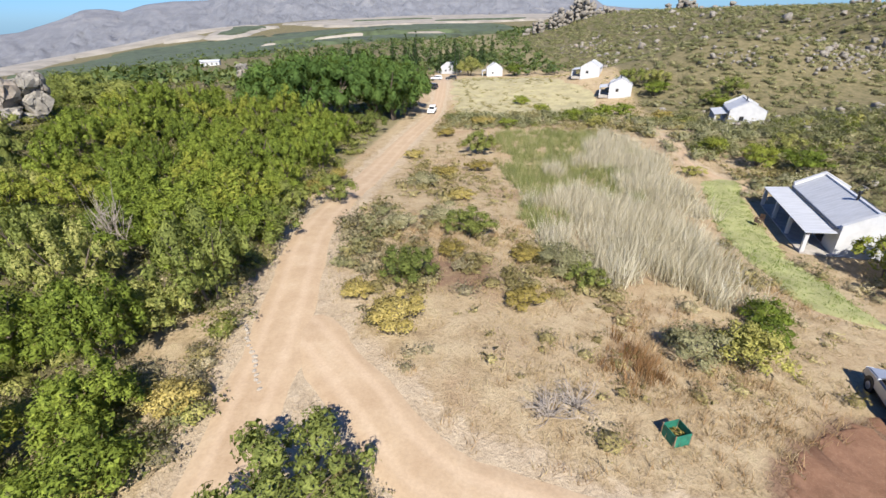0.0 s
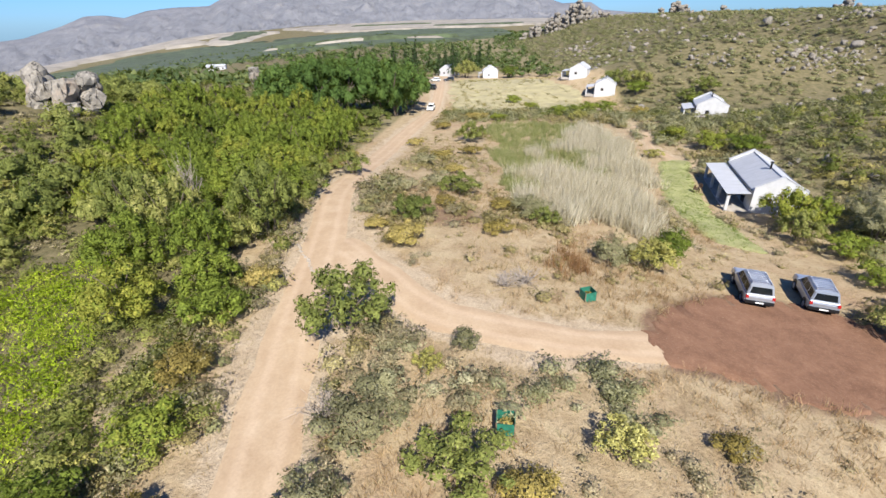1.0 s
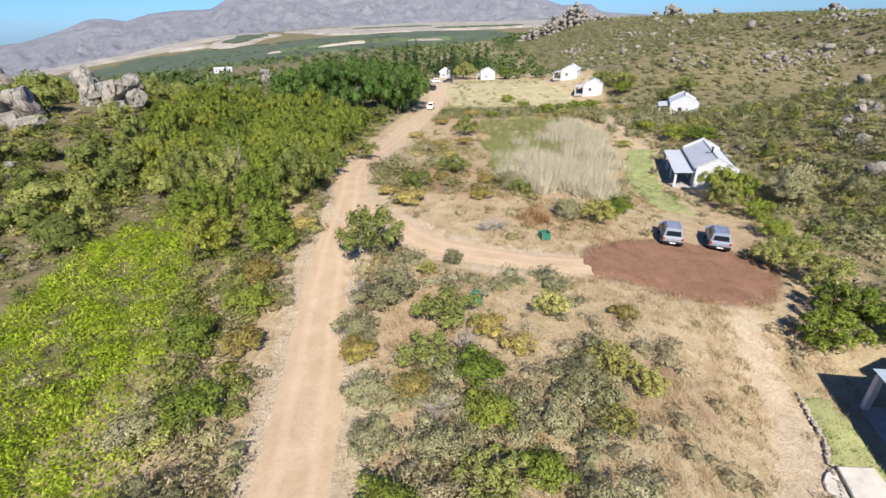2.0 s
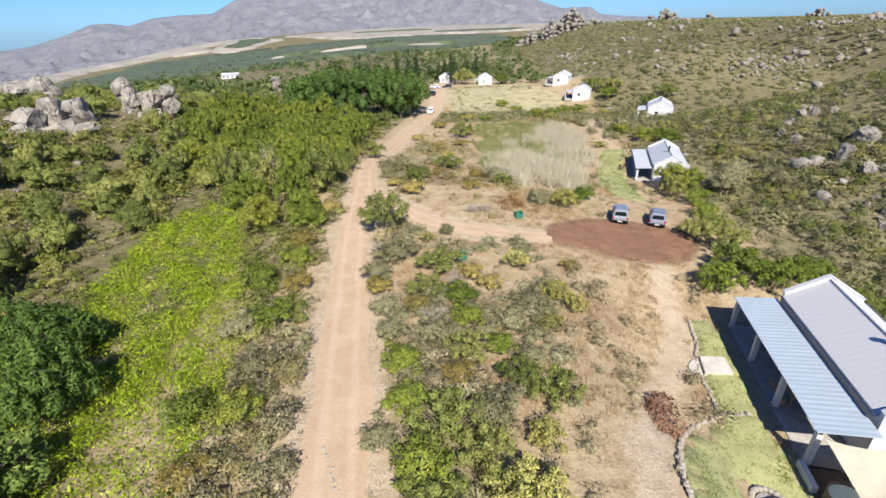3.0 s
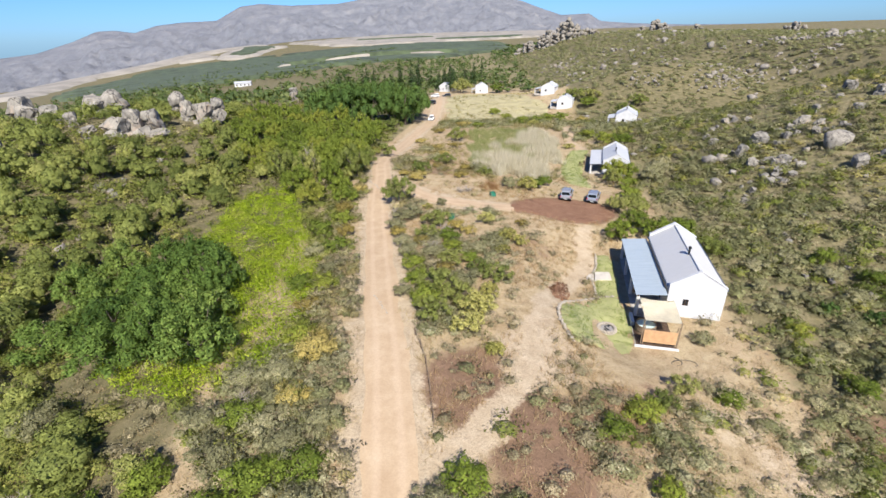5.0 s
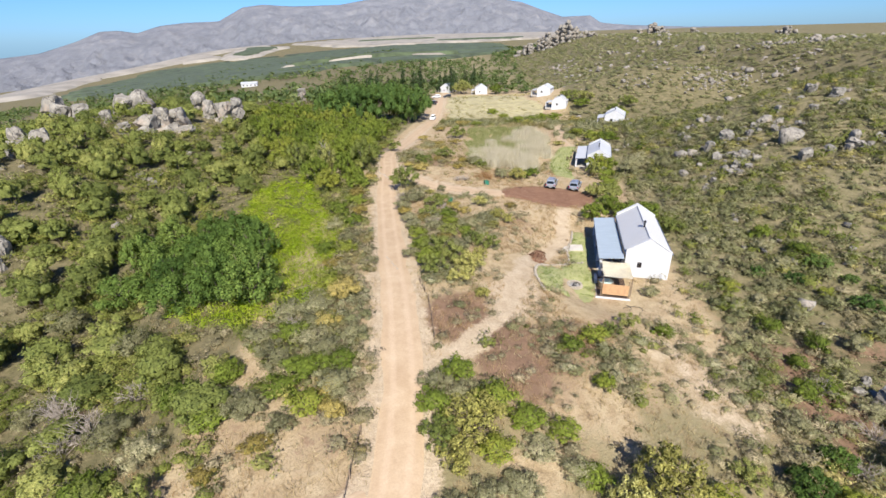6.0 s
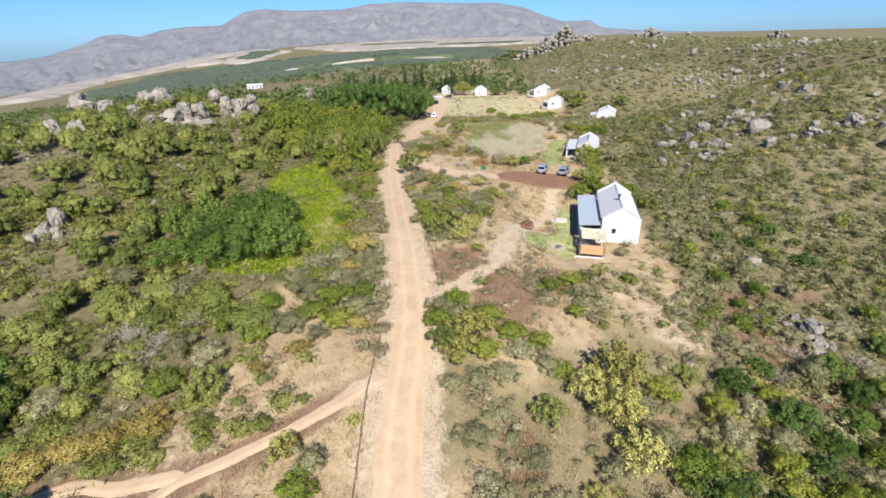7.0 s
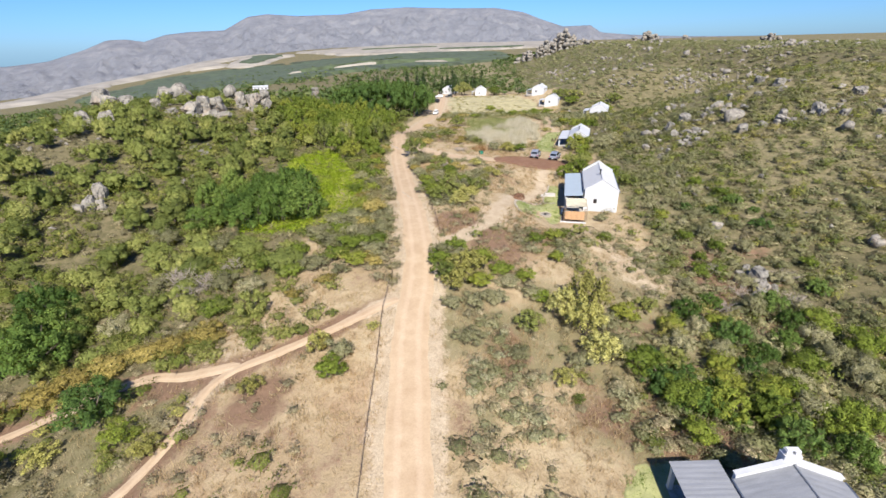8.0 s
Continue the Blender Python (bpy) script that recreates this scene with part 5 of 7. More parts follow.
SOUTH_BUSH = ((18.5, -64), (20, -56), (24, -49), (31, -44), (44, -44), (50, -56), (38, -68), (30, -66))
EAST_BUSH = ((31, -41), (32.5, -30), (35, -20), (38, -8), (48, -6), (54, -24), (48, -42))
NEAR_HOLLOW = ((-15, -38), (-19, -47), (-28, -51), (-42, -55), (-56, -52), (-50, -26), (-40, -24), (-30, -31), (-20, -34))
make_trees()


# ---------------------------------------------------------------- low cover, each one mass of many small plants
HOUSE_SPOTS = ((27.4, -11.6, 7.2), (22.0, -23.5, 5.0), (18.0, -27.5, 3.5), (39.6, 42.4, 8.5), (24, -74, 7.5), (64, 99, 7), (51, 149, 8), (51, 172, 8), (24, 243, 7), (7, 257, 7), (23.5, 17, 2.6), (28, 17, 2.6))


def free(x, y, road=2.4):
    ok = (np.hypot(x + 8.0, y - 18.5) > 3.4) & (away(x, y, ROAD_LINE[::2]) > road) & (away(x, y, SPUR_LINE[::2]) > 2.0) & (away(x, y, YARD_LINE[::2]) > 1.2) & (away(x, y, FAR_LINE[::2]) > 1.4)
    for line in PATH_LINES:
        ok &= away(x, y, line) > 0.9
    for o in (LOT, LAWN_FIRE, LAWN_STRIP, LAWN_FAR, LAWN_SOUTH):
        ok &= ~inside(x, y, o)
    for cx, cy, r in HOUSE_SPOTS:
        ok &= np.hypot(x - cx, y - cy) > r
    return ok


def scatter(rng, x0, x1, y0, y1, n, keep):
    """Random points in a box, kept by a density; the cover thins out to both sides of the road's southern end."""
    x, y = rng.uniform(x0, x1, n), rng.uniform(y0, y1, n)
    k = (rng.random(n) < keep(x, y)) & (np.abs(x) < 24 + 1.03 * (y + 97) + 14 * (lattice(x, y, 9, 71) - 0.5))
    return x[k], y[k]


def mass(name, templates, x, y, scale, mat, label, category, rng, tall=1.0, cast=None, sink=0.05, round_mass=True):
    """Many copies of leaf templates joined into one mesh."""
    quads, casts, hearts = [], [], []
    which = rng.integers(len(templates), size=len(x))
    z = ground_z(x, y)
    cast = rng.random(len(x)) if cast is None else cast
    for k, tpl in enumerate(templates):
        m = which == k
        a = rng.uniform(0, 6.283, m.sum())
        c, s = np.cos(a), np.sin(a)
        sc = scale[m]
        st = sc * tall * rng.uniform(0.75, 1.3, m.sum())
        tx, ty, tz = tpl[..., 0], tpl[..., 1], tpl[..., 2]
        qx = x[m][:, None, None] + sc[:, None, None] * (tx[None] * c[:, None, None] - ty[None] * s[:, None, None])
        qy = y[m][:, None, None] + sc[:, None, None] * (tx[None] * s[:, None, None] + ty[None] * c[:, None, None])
        qz = z[m][:, None, None] - sink + st[:, None, None] * tz[None]
        quads.append(np.stack([qx, qy, qz], -1).reshape(-1, 3, 3))
        casts.append(np.repeat(cast[m], tpl.shape[0] * 3))
        hearts.append(np.repeat(np.stack([x[m], y[m], z[m] + 0.2 * st], 1), tpl.shape[0], axis=0))
    me = leaf_mesh(name, np.concatenate(quads), mat, np.concatenate(hearts) if round_mass else None)
    me.attributes.new("cast", "FLOAT", "POINT").data.foreach_set("value", np.concatenate(casts).astype(np.float32))
    return tagged(new(name, me), label, category, kind="stuff")


def tufts(seed, n, count, size, lobes=3, tall=1.1):
    out = []
    for k in range(count):
        r = np.random.default_rng(seed + k)
        lob = lobes_of(r, lobes, 1.0, tall, 0.0)
        out.append(np.concatenate([mounds(r, [(0, 0, tall * 0.3, 0.8, 0.8, tall * 0.5)], 1, 0.62 if n > 30 else 0.5 if n > 20 else 0.75, 0.0), leaves(r, lob, n, size, 0.7, -0.1)]))
    return out


def make_cover():
    rng = np.random.default_rng(9)
    far_t = tufts(140, 12, 5, 0.24)
    fine_t, small_t = tufts(100, 54, 7, 0.14, 6, 1.0), tufts(120, 22, 6, 0.20, 4, 1.0)
    close_t = tufts(110, 105, 6, 0.088, 9, 1.0)

    def bushes(name, x, y, sc, mat, label, tall):
        close = (((x > -27) & (x < 34) & (y > -70) & (y < 32) & (x < 14 + 20 * (y < -27))) | ((x > -58) & (x < -5) & (y > -75) & (y < -12))) & (sc > 0.5)
        big = ~close & (sc > np.where((x < -48) | (x > 70), 1.5, 0.85))
        for m, tpl, word in ((close, close_t, "leafy "), (big, fine_t, ""), (~close & ~big, small_t, "small ")):
            if m.any():
                mass(name, tpl, x[m], y[m], sc[m], mat, word + label, "scrub", rng, tall)

    foot = lambda x, y: ease(-5, 7, x + 12 * (lattice(x, y, 10, 72) - 0.5) - np.interp(y, [-90, -60, -46, -36, -28, -15, 0, 20, 60, 110, 160, 230], [23, 22, 24, 27, 29, 32, 33, 36, 46, 60, 66, 62]))
    patchy = lambda x, y: 0.42 + 0.85 * lattice(x, y, 7, 3) * (0.4 + 1.1 * lattice(x, y, 28, 4))
    x, y = scatter(rng, 20, 128, -110, 85, 23000, lambda x, y: foot(x, y) * patchy(x, y) * free(x, y) * np.where(x > 80, 0.75, 1))
    sc = 0.42 + 1.35 * rng.random(len(x)) ** 2.5 + 0.35 * lattice(x, y, 14, 6)
    kind = lattice(x, y, 6, 73) * 0.5 + 0.5 * rng.random(len(x))
    grey = kind > 0.66
    gold = ~grey & (lattice(x, y, 9, 91) * 0.8 + 0.2 * rng.random(len(x)) > 0.73)
    bushes("ochre_scrub", x[gold], y[gold], sc[gold], S_GOLD, "yellow-brown scrub in patches on the hillside", 0.7)
    plain_k = ~grey & ~gold
    bushes("hillside_scrub", x[plain_k], y[plain_k], sc[plain_k], S_HILL, "dense olive-brown fynbos scrub on the rocky hillside", 0.72)
    bushes("grey_scrub", x[grey], y[grey], sc[grey], S_GREYS, "grey-brown drying scrub on the rocky hillside", 0.65)
    x, y = scatter(rng, 24, 120, -80, 85, 1500, lambda x, y: foot(x, y) * free(x, y) * (0.3 + lattice(x, y, 12, 74)))
    bushes("green_scrub", x, y, 0.8 + 0.9 * rng.random(len(x)), S_GREEN, "rounder green bushes scattered over the hillside", 1.1)
    x, y = scatter(rng, 45, 330, 85, 660, 25000, lambda x, y: foot(x, y) * (0.55 + 0.45 * lattice(x, y, 25, 5)) * free(x, y) * np.exp(-np.maximum(0, y - 150) / 260) * ease(0, 20, x - 40 - 0.06 * y))
    sc = (1.0 + 1.1 * rng.random(len(x))) * (1 + 0.0022 * np.maximum(0, y - 85))
    mass("hillside_scrub", far_t, x, y, sc, S_HILL, "olive-brown scrub on the far slope of the hill", "scrub", rng, 0.6)
    # the west side: scrub between the trees
    leftk = lambda x, y: ease(0, 4, np.interp(y, [-100, -60, -45, -10, 20, 40, 90, 160], [-4, -9, -9, -8.5, -11, -13, -13.5, -9]) - x + 3.5 * (1 - ease(3, 9, np.abs(y + 31))))
    x, y = scatter(rng, -125, -5, -90, 190, 11500, lambda x, y: leftk(x, y) * (0.30 + 0.8 * lattice(x, y, 8, 13)) * free(x, y) * (1 - 0.75 * inside(x, y, BRAMBLE)) * np.where(y < -44, 0.55 * ease(-62, -40, -x - 62) + 0.35, 1.0) * np.where(x < -62, 0.45, 1))
    sc = 0.7 + 1.05 * rng.random(len(x)) ** 1.3 + 0.5 * ease(30, 50, -x)
    dry = lattice(x, y, 7, 92) * 0.7 + 0.3 * rng.random(len(x)) > 0.49
    bushes("thicket_scrub", x[~dry], y[~dry], sc[~dry], S_GREEN, "mixed green scrub in the hollow beside the road", 1.0)
    bushes("grey_scrub", x[dry], y[dry], 0.75 * sc[dry], S_GREYS, "grey-brown scrub between the hollow's green bushes", 0.8)
    x, y = scatter(rng, -90, -5, -85, 70, 2800, lambda x, y: leftk(x, y) * lattice(x, y, 10, 14) * free(x, y) * (1 - 0.8 * inside(x, y, BRAMBLE)))
    bushes("grey_scrub", x, y, 0.5 + 0.7 * rng.random(len(x)), S_GREYS, "grey drying scrub beside the road", 0.9)
    x, y = scatter(rng, -78, -10, -56, 110, 3000, lambda x, y: leftk(x - 1.5, y) * free(x, y) * ~inside(x, y, BRAMBLE) * (0.15 + 0.85 * (lattice(x, y, 9, 81) > 0.42)) * (x > -40 - 0.9 * (y + 60)))
    bushes("olive_scrub", x, y, 1.1 + 0.9 * rng.random(len(x)), S_THICK, "broad olive and dull green bushes filling the hollow", 0.85)
    # a mixed fringe along the road's western edge and the open bank south of the house
    x, y = scatter(rng, -17, -4, -50, 42, 1500, lambda x, y: free(x, y, 2.5) * (away(x, y, ROAD_LINE[::2]) < 7.5) * ease(0.35, 0.6, lattice(x, y, 5, 82)) * ~inside(x, y, BRAMBLE))
    kind = rng.random(len(x))
    for lo, hi, mat, word in ((0, 0.4, S_GREYS, "grey twiggy"), (0.4, 0.72, S_HILL, "olive"), (0.72, 1.01, S_OCHRE, "ochre")):
        m = (kind >= lo) & (kind < hi)
        bushes("roadside_scrub", x[m], y[m], 0.6 + 0.8 * rng.random(m.sum()), mat, word + " bushes fringing the sandy road", 0.95)
    x, y = scatter(rng, 1, 33, -72, -27, 1700, lambda x, y: free(x, y, 2.6) * np.where((x < 15) & (y < -47), 0.3, 1) * np.where((x < 9.5) & (y > -41), 0.12, 1) * ease(0.42, 0.7, lattice(x, y, 6, 83) * 0.75 + 0.25 * rng.random(len(x))))
    kind = rng.random(len(x))
    for lo, hi, mat, word in ((0, 0.4, S_GREYS, "grey"), (0.4, 0.58, S_SOFT, "pale grey-green"), (0.58, 0.88, S_HILL, "olive"), (0.88, 1.01, S_GREEN, "green")):
        m = (kind >= lo) & (kind < hi)
        bushes("bank_scrub", x[m], y[m], 0.6 + 1.1 * rng.random(m.sum()) ** 1.5, mat, word + " low bushes on the dry bank", 0.75)
    x, y = scatter(rng, 3.4, 12, -66, -40, 230, lambda x, y: free(x, y, 3.2) * ease(0.40, 0.62, lattice(x, y, 5, 111)) * ease(12, 7, x))
    x1, y1 = scatter(rng, -15, -3.5, -47, -25, 420, lambda x, y: free(x, y, 3.0) * ease(0.36, 0.55, lattice(x, y, 5, 113)) * ease(-1, 3, y + 47 + 0.75 * (x + 4)))
    x, y = np.concatenate([x, x1]), np.concatenate([y, y1])
    kind = lattice(x, y, 5, 112) * 0.6 + 0.4 * rng.random(len(x))
    for lo, hi, mat, word in ((0, 0.45, S_GREYS, "grey-brown"), (0.45, 0.7, S_SOFT, "pale grey-green"), (0.7, 1.01, S_HILL, "olive")):
        m = (kind >= lo) & (kind < hi)
        bushes("verge_scrub", x[m], y[m], 0.55 + 0.7 * rng.random(m.sum()), mat, word + " twiggy scrub along the road's sandy verge", 0.85)
    # the dry flat east of the road
    flat = lambda x, y: (1 - foot(x, y)) * free(x, y) * ease(0, 2, x - np.interp(y, [-100, -60, -45, -10, 20, 40, 90, 160], [0, 1, 1, -3, -6, -7, -3, 4])) * ~inside(x, y, REED_BED)
    x, y = scatter(rng, -10, 45, -85, 40, 3000, lambda x, y: flat(x, y) * np.where(y < -47, 0.3, 1) * lattice(x, y, 7, 15) ** 1.3 * np.where((np.abs(y + 12) < 19) & (x < 11), 1.5, 0.6) * np.where((x > 1) & (y > 2) & (y < 24), 0.05, 1))
    bushes("grey_scrub", x, y, 0.5 + 0.8 * rng.random(len(x)), S_GREYS, "low grey-brown scrub on the dry flat", 0.8)
    x, y = scatter(rng, -10, 62, 16, 200, 4600, lambda x, y: flat(x, y) * lattice(x, y, 9, 16) ** 1.3)
    mass("ochre_scrub", tufts(170, 26, 5, 0.18, 3, 0.9), x, y, 0.35 + 1.0 * rng.random(len(x)) ** 2, S_OCHRE, "low ochre scrub on the dry flat", "scrub", rng, 0.7)
    x, y = scatter(rng, -5, 12, -26, 10, 1200, lambda x, y: flat(x, y) * ease(0.38, 0.66, lattice(x, y, 5, 93)) * ease(12, 7, x - 0.12 * y))
    kind = lattice(x, y, 6, 94) * 0.6 + 0.4 * rng.random(len(x))
    for lo, hi, mat, word in ((0, 0.36, S_GREYS, "grey-brown"), (0.36, 0.80, S_SOFT, "pale grey-green"), (0.80, 1.01, S_HILL, "olive")):
        m = (kind >= lo) & (kind < hi)
        bushes("flat_scrub", x[m], y[m], 0.55 + 0.75 * rng.random(m.sum()), mat, word + " low scrub between bushes on the dry flat", 0.8)
    x, y = scatter(rng, -8, 32, 10, 100, 1500, lambda x, y: flat(x, y) * ease(0.45, 0.7, lattice(x, y, 8, 95)) * np.where((x > 1) & (y < 25), 0.15, 1))
    bushes("flat_scrub", x, y, 0.5 + 0.9 * rng.random(len(x)), S_OCHRE, "ochre and straw-coloured scrub beside the reeds", 0.75)
    belt = lambda x, y: free(x, y) * (1 - foot(x, y)) * (x > np.interp(y, [84, 130], [-2, 5])) * ~inside(x, y, CLEARING) * ~inside(x, y, REED_BED)
    x, y = scatter(rng, -2, 64, 86, 134, 2300, lambda x, y: belt(x, y) * 0.8 * ease(0.34, 0.58, lattice(x, y, 9, 101)))
    x1, y1 = scatter(rng, 36, 58, 50, 86, 700, lambda x, y: belt(x, y) * ease(0.3, 0.5, lattice(x, y, 7, 102)))
    x, y = np.concatenate([x, x1]), np.concatenate([y, y1])
    kind = lattice(x, y, 10, 103) * 0.65 + 0.35 * rng.random(len(x))
    for lo, hi, mat, word in ((0, 0.36, S_OCHRE, "ochre"), (0.36, 0.58, S_SOFT, "pale grey-green"), (0.58, 0.78, S_HILL, "olive"), (0.78, 1.01, S_GREEN, "green")):
        m = (kind >= lo) & (kind < hi)
        bushes("belt_scrub", x[m], y[m], 0.8 + 1.1 * rng.random(m.sum()), mat, word + " bushes in the belt before the clearing", 0.85)
    tan = [blades(np.random.default_rng(280 + k), 14, 0.4, 0.5, 0.018, 0.45) for k in range(5)]
    x, y = scatter(rng, -24, 26, -85, 40, 19000, lambda x, y: np.maximum(flat(x, y), free(x, y) * (x < -3) * (y < -46)) * ease(0.32, 0.58, lattice(x, y, 7, 96) * 0.7 + lattice(x, y, 2.5, 97) * 0.3))
    mass("tan_grass", tan, x, y, 0.6 + 0.6 * rng.random(len(x)), S_TAN, "dense reddish tan dry grass", "grass", rng, 1.0, round_mass=False)
    grass = [blades(np.random.default_rng(200 + k), 12, 0.4, 0.38, 0.017, 0.5) for k in range(5)]
    allg = lambda x, y: free(x, y, 2.0) * (0.25 + 0.75 * lattice(x, y, 4, 17)) * np.where(x < np.interp(y, [-60, 0, 40], [-30, -12, -14]), 0.25, 1) * (1 - 0.85 * foot(x, y))
    x, y = scatter(rng, -34, 46, -85, 75, 25000, allg)
    mass("dry_grass", grass, x, y, 0.5 + 0.6 * rng.random(len(x)) + 0.2 * ((x > 2) & (x < 24) & (y > 4) & (y < 24)) + 0.45 * (y < -22), S_STRAW, "tufts of dry straw-coloured grass", "grass", rng, 1.0, round_mass=False)
    x, y = scatter(rng, -2, 62, 112, 236, 3600, lambda x, y: free(x, y, 2.2) * (1 - foot(x, y)) * (0.25 + 0.75 * lattice(x, y, 12, 98)) * (x > 0.08 * (y - 100)))
    mass("pale_grass", grass, x, y, 1.1 + 0.9 * rng.random(len(x)), S_PALE, "yellowish dry grass on the clearing by the cottages", "grass", rng, 0.8, round_mass=False)
    lawn = [blades(np.random.default_rng(230 + k), 12, 0.3, 0.12, 0.02, 0.4) for k in range(3)]
    gx, gy = rng.uniform(8, 42, 42000), rng.uniform(-82, 60, 42000)
    m = np.zeros(len(gx), bool)
    for o in (LAWN_FIRE, LAWN_STRIP, LAWN_FAR, LAWN_SOUTH):
        m |= inside(gx, gy, o)
    mass("lawn_grass", lawn, gx[m], gy[m], 0.8 + 0.6 * rng.random(m.sum()), S_LAWN, "short green lawn grass", "grass", rng, 1.0, sink=-0.07, round_mass=False)
    rust = [blades(np.random.default_rng(260 + k), 26, 0.35, 1.1, 0.018, 0.22) for k in range(3)]
    x, y = rng.normal(10.2, 0.7, 34), rng.normal(19.0, 1.3, 34)
    mass("rust_grass", rust, x, y, 0.7 + 0.5 * rng.random(34), S_RUST, "clump of tall rust-brown dry grass", "grass", rng, 1.0, round_mass=False)
    # reeds
    reed = [blades(np.random.default_rng(300 + k), 26, 0.7, 2.1, 0.032, 0.30) for k in range(5)]
    x, y = scatter(rng, 5, 35, 23, 90, 6500, lambda x, y: inside(x + 5 * (lattice(x, y, 5, 75) - 0.5), y + 7 * (lattice(x, y, 5, 76) - 0.5), REED_BED) * (0.25 + 1.1 * lattice(x, y, 6, 23)))
    pale = ((x - 19) / 11 - (y - 47) / 26 + 1.6 * (lattice(x, y, 5, 18) - 0.5)) > -0.30
    thin = pale | (rng.random(len(x)) < 0.75)
    x, y, pale = x[thin], y[thin], pale[thin]
    mass("dry_reeds", reed, x[pale], y[pale], 0.75 + 0.45 * rng.random(pale.sum()), S_REED, "stand of tall bleached dry reeds", "reeds", rng, 1.0, round_mass=False)
    g = ~pale
    mass("green_reeds", reed, x[g], y[g], 0.5 + 0.4 * rng.random(g.sum()), S_REEDG, "green reeds in the damp middle of the bed", "reeds", rng, 0.8, round_mass=False)
    # brambles
    vine = [leaves(np.random.default_rng(330 + k), [(0, 0, 0.25, 1.0, 1.0, 0.55), (0.4, 0.3, 0.4, 0.5, 0.5, 0.4)], 66, 0.11, 0.6, -0.05) for k in range(5)]
    x, y = scatter(rng, -36, -11, -38, 28, 3800, lambda x, y: inside(x, y, BRAMBLE) * (0.7 + 0.3 * ease(0.3, 0.5, lattice(x, y, 4, 114))))
    mass("bramble_patch", vine, x, y, 0.7 + 0.5 * rng.random(len(x)), S_BRAMBLE, "bright yellow-green bramble thicket", "brambles", rng, 1.1)
    # woods on the valley floor and the western slope
    wood = tufts(360, 22, 5, 0.24, 5, 1.4)
    x, y = scatter(rng, -420, 110, 150, 620, 4300, lambda x, y: (0.25 + 0.9 * (lattice(x, y, 60, 19) > 0.42)) * np.exp(-np.maximum(0, y - 240) / 230) * (x < 30 + 0.12 * y) * (np.hypot(x - 16, y - 248) > 22) * ~((x > -196) & (x < -120) & (y > 290) & (y < 410)) * ~((x > -24) & (y < 235)))
    mass("valley_wood", wood, x, y, 2.6 + 2.2 * rng.random(len(x)), S_FARWOOD, "dark woods and windbreaks on the valley floor", "wood", rng, 0.95)
    x, y = scatter(rng, -420, -104, -120, 260, 1500, lambda x, y: 0.4 + 0.6 * lattice(x, y, 20, 24))
    mass("western_wood", wood, x, y, 1.8 + 1.6 * rng.random(len(x)), S_GREEN, "scrubby woods on the western slope", "wood", rng, 1.0)
    x, y = scatter(rng, -480, 260, 560, 1150, 2600, lambda x, y: 1.0 * (lattice(x, y * 0.5, 120, 20) > 0.54))
    mass("valley_wood", tufts(380, 4, 3, 0.5, 2, 0.8), x, y, 4 + 3 * rng.random(len(x)), S_FARWOOD, "orchards and tree lines far across the valley", "wood", rng, 0.7)


make_cover()


def pine(x, y, tall, radius, seed):
    """A dark narrow conifer of tiered boughs."""
    rng = np.random.default_rng(seed)
    root = new("pine_tree")
    root.matrix_world = pose(x, y, gz(x, y) - 0.1)
    ob = part("trunk", tube(bmesh.new(), (0, 0, 0), (0, 0, tall * 0.9), 0.3, 0.06, 7), M_BARK, root)
    lob = [(rng.normal(0, 0.12) * radius, rng.normal(0, 0.12) * radius, tall * (0.15 + 0.8 * k / 7), radius * (1.05 - 0.85 * k / 7), radius * (1.05 - 0.85 * k / 7), tall * 0.10) for k in range(8)]
    ob = new("crown", leaf_mesh("crown", leaves(rng, lob, 420, 0.55, 0.8, -0.4), L_PINE))
    ob.parent = root
    return tagged(root, "tall dark conifer in a windbreak row", "tree", "windbreak conifers")


def make_pines():
    rng = np.random.default_rng(12)
    for k in range(30):
        t = k / 29
        x, y = -62 + 92 * t + rng.normal(0, 4), 232 + 60 * t + rng.normal(0, 14)
        pine(x, y, rng.uniform(11, 17) * (1.15 if k in (13, 14, 22) else 1), rng.uniform(2.2, 3.4), 400 + k)


make_pines()


# ---------------------------------------------------------------- cottages
def panel(u0, u1, top, holes, thick, place):
    """A wall along u with openings (u0, u1, z0, z1): top(u) is its height; place(u, v, z) puts it into the thing."""
    bm = bmesh.new()
    cuts = sorted({u0, u1, 0.5 * (u0 + u1), *[q for h in holes for q in h[:2]]})
    for a, b in zip(cuts[:-1], cuts[1:]):
        gaps = sorted((h[2], h[3]) for h in holes if h[0] <= a + 1e-6 and h[1] >= b - 1e-6)
        levels, low = [], None
        z = -0.8
        for g0, g1 in gaps:
            levels.append(((z, z), (g0, g0)))
            z = g1
        levels.append(((z, z), (top(a), top(b))))
        for (za0, zb0), (za1, zb1) in levels:
            vs = [bm.verts.new(place(u, v, q)) for v in (0, thick) for u, q in ((a, za0), (b, zb0), (b, zb1), (a, za1))]
            for f in ((0, 1, 2, 3), (7, 6, 5, 4), (0, 4, 5, 1), (1, 5, 6, 2), (2, 6, 7, 3), (3, 7, 4, 0)):
                bm.faces.new([vs[k] for k in f])
    bmesh.ops.remove_doubles(bm, verts=bm.verts[:], dist=0.0005)
    return bm


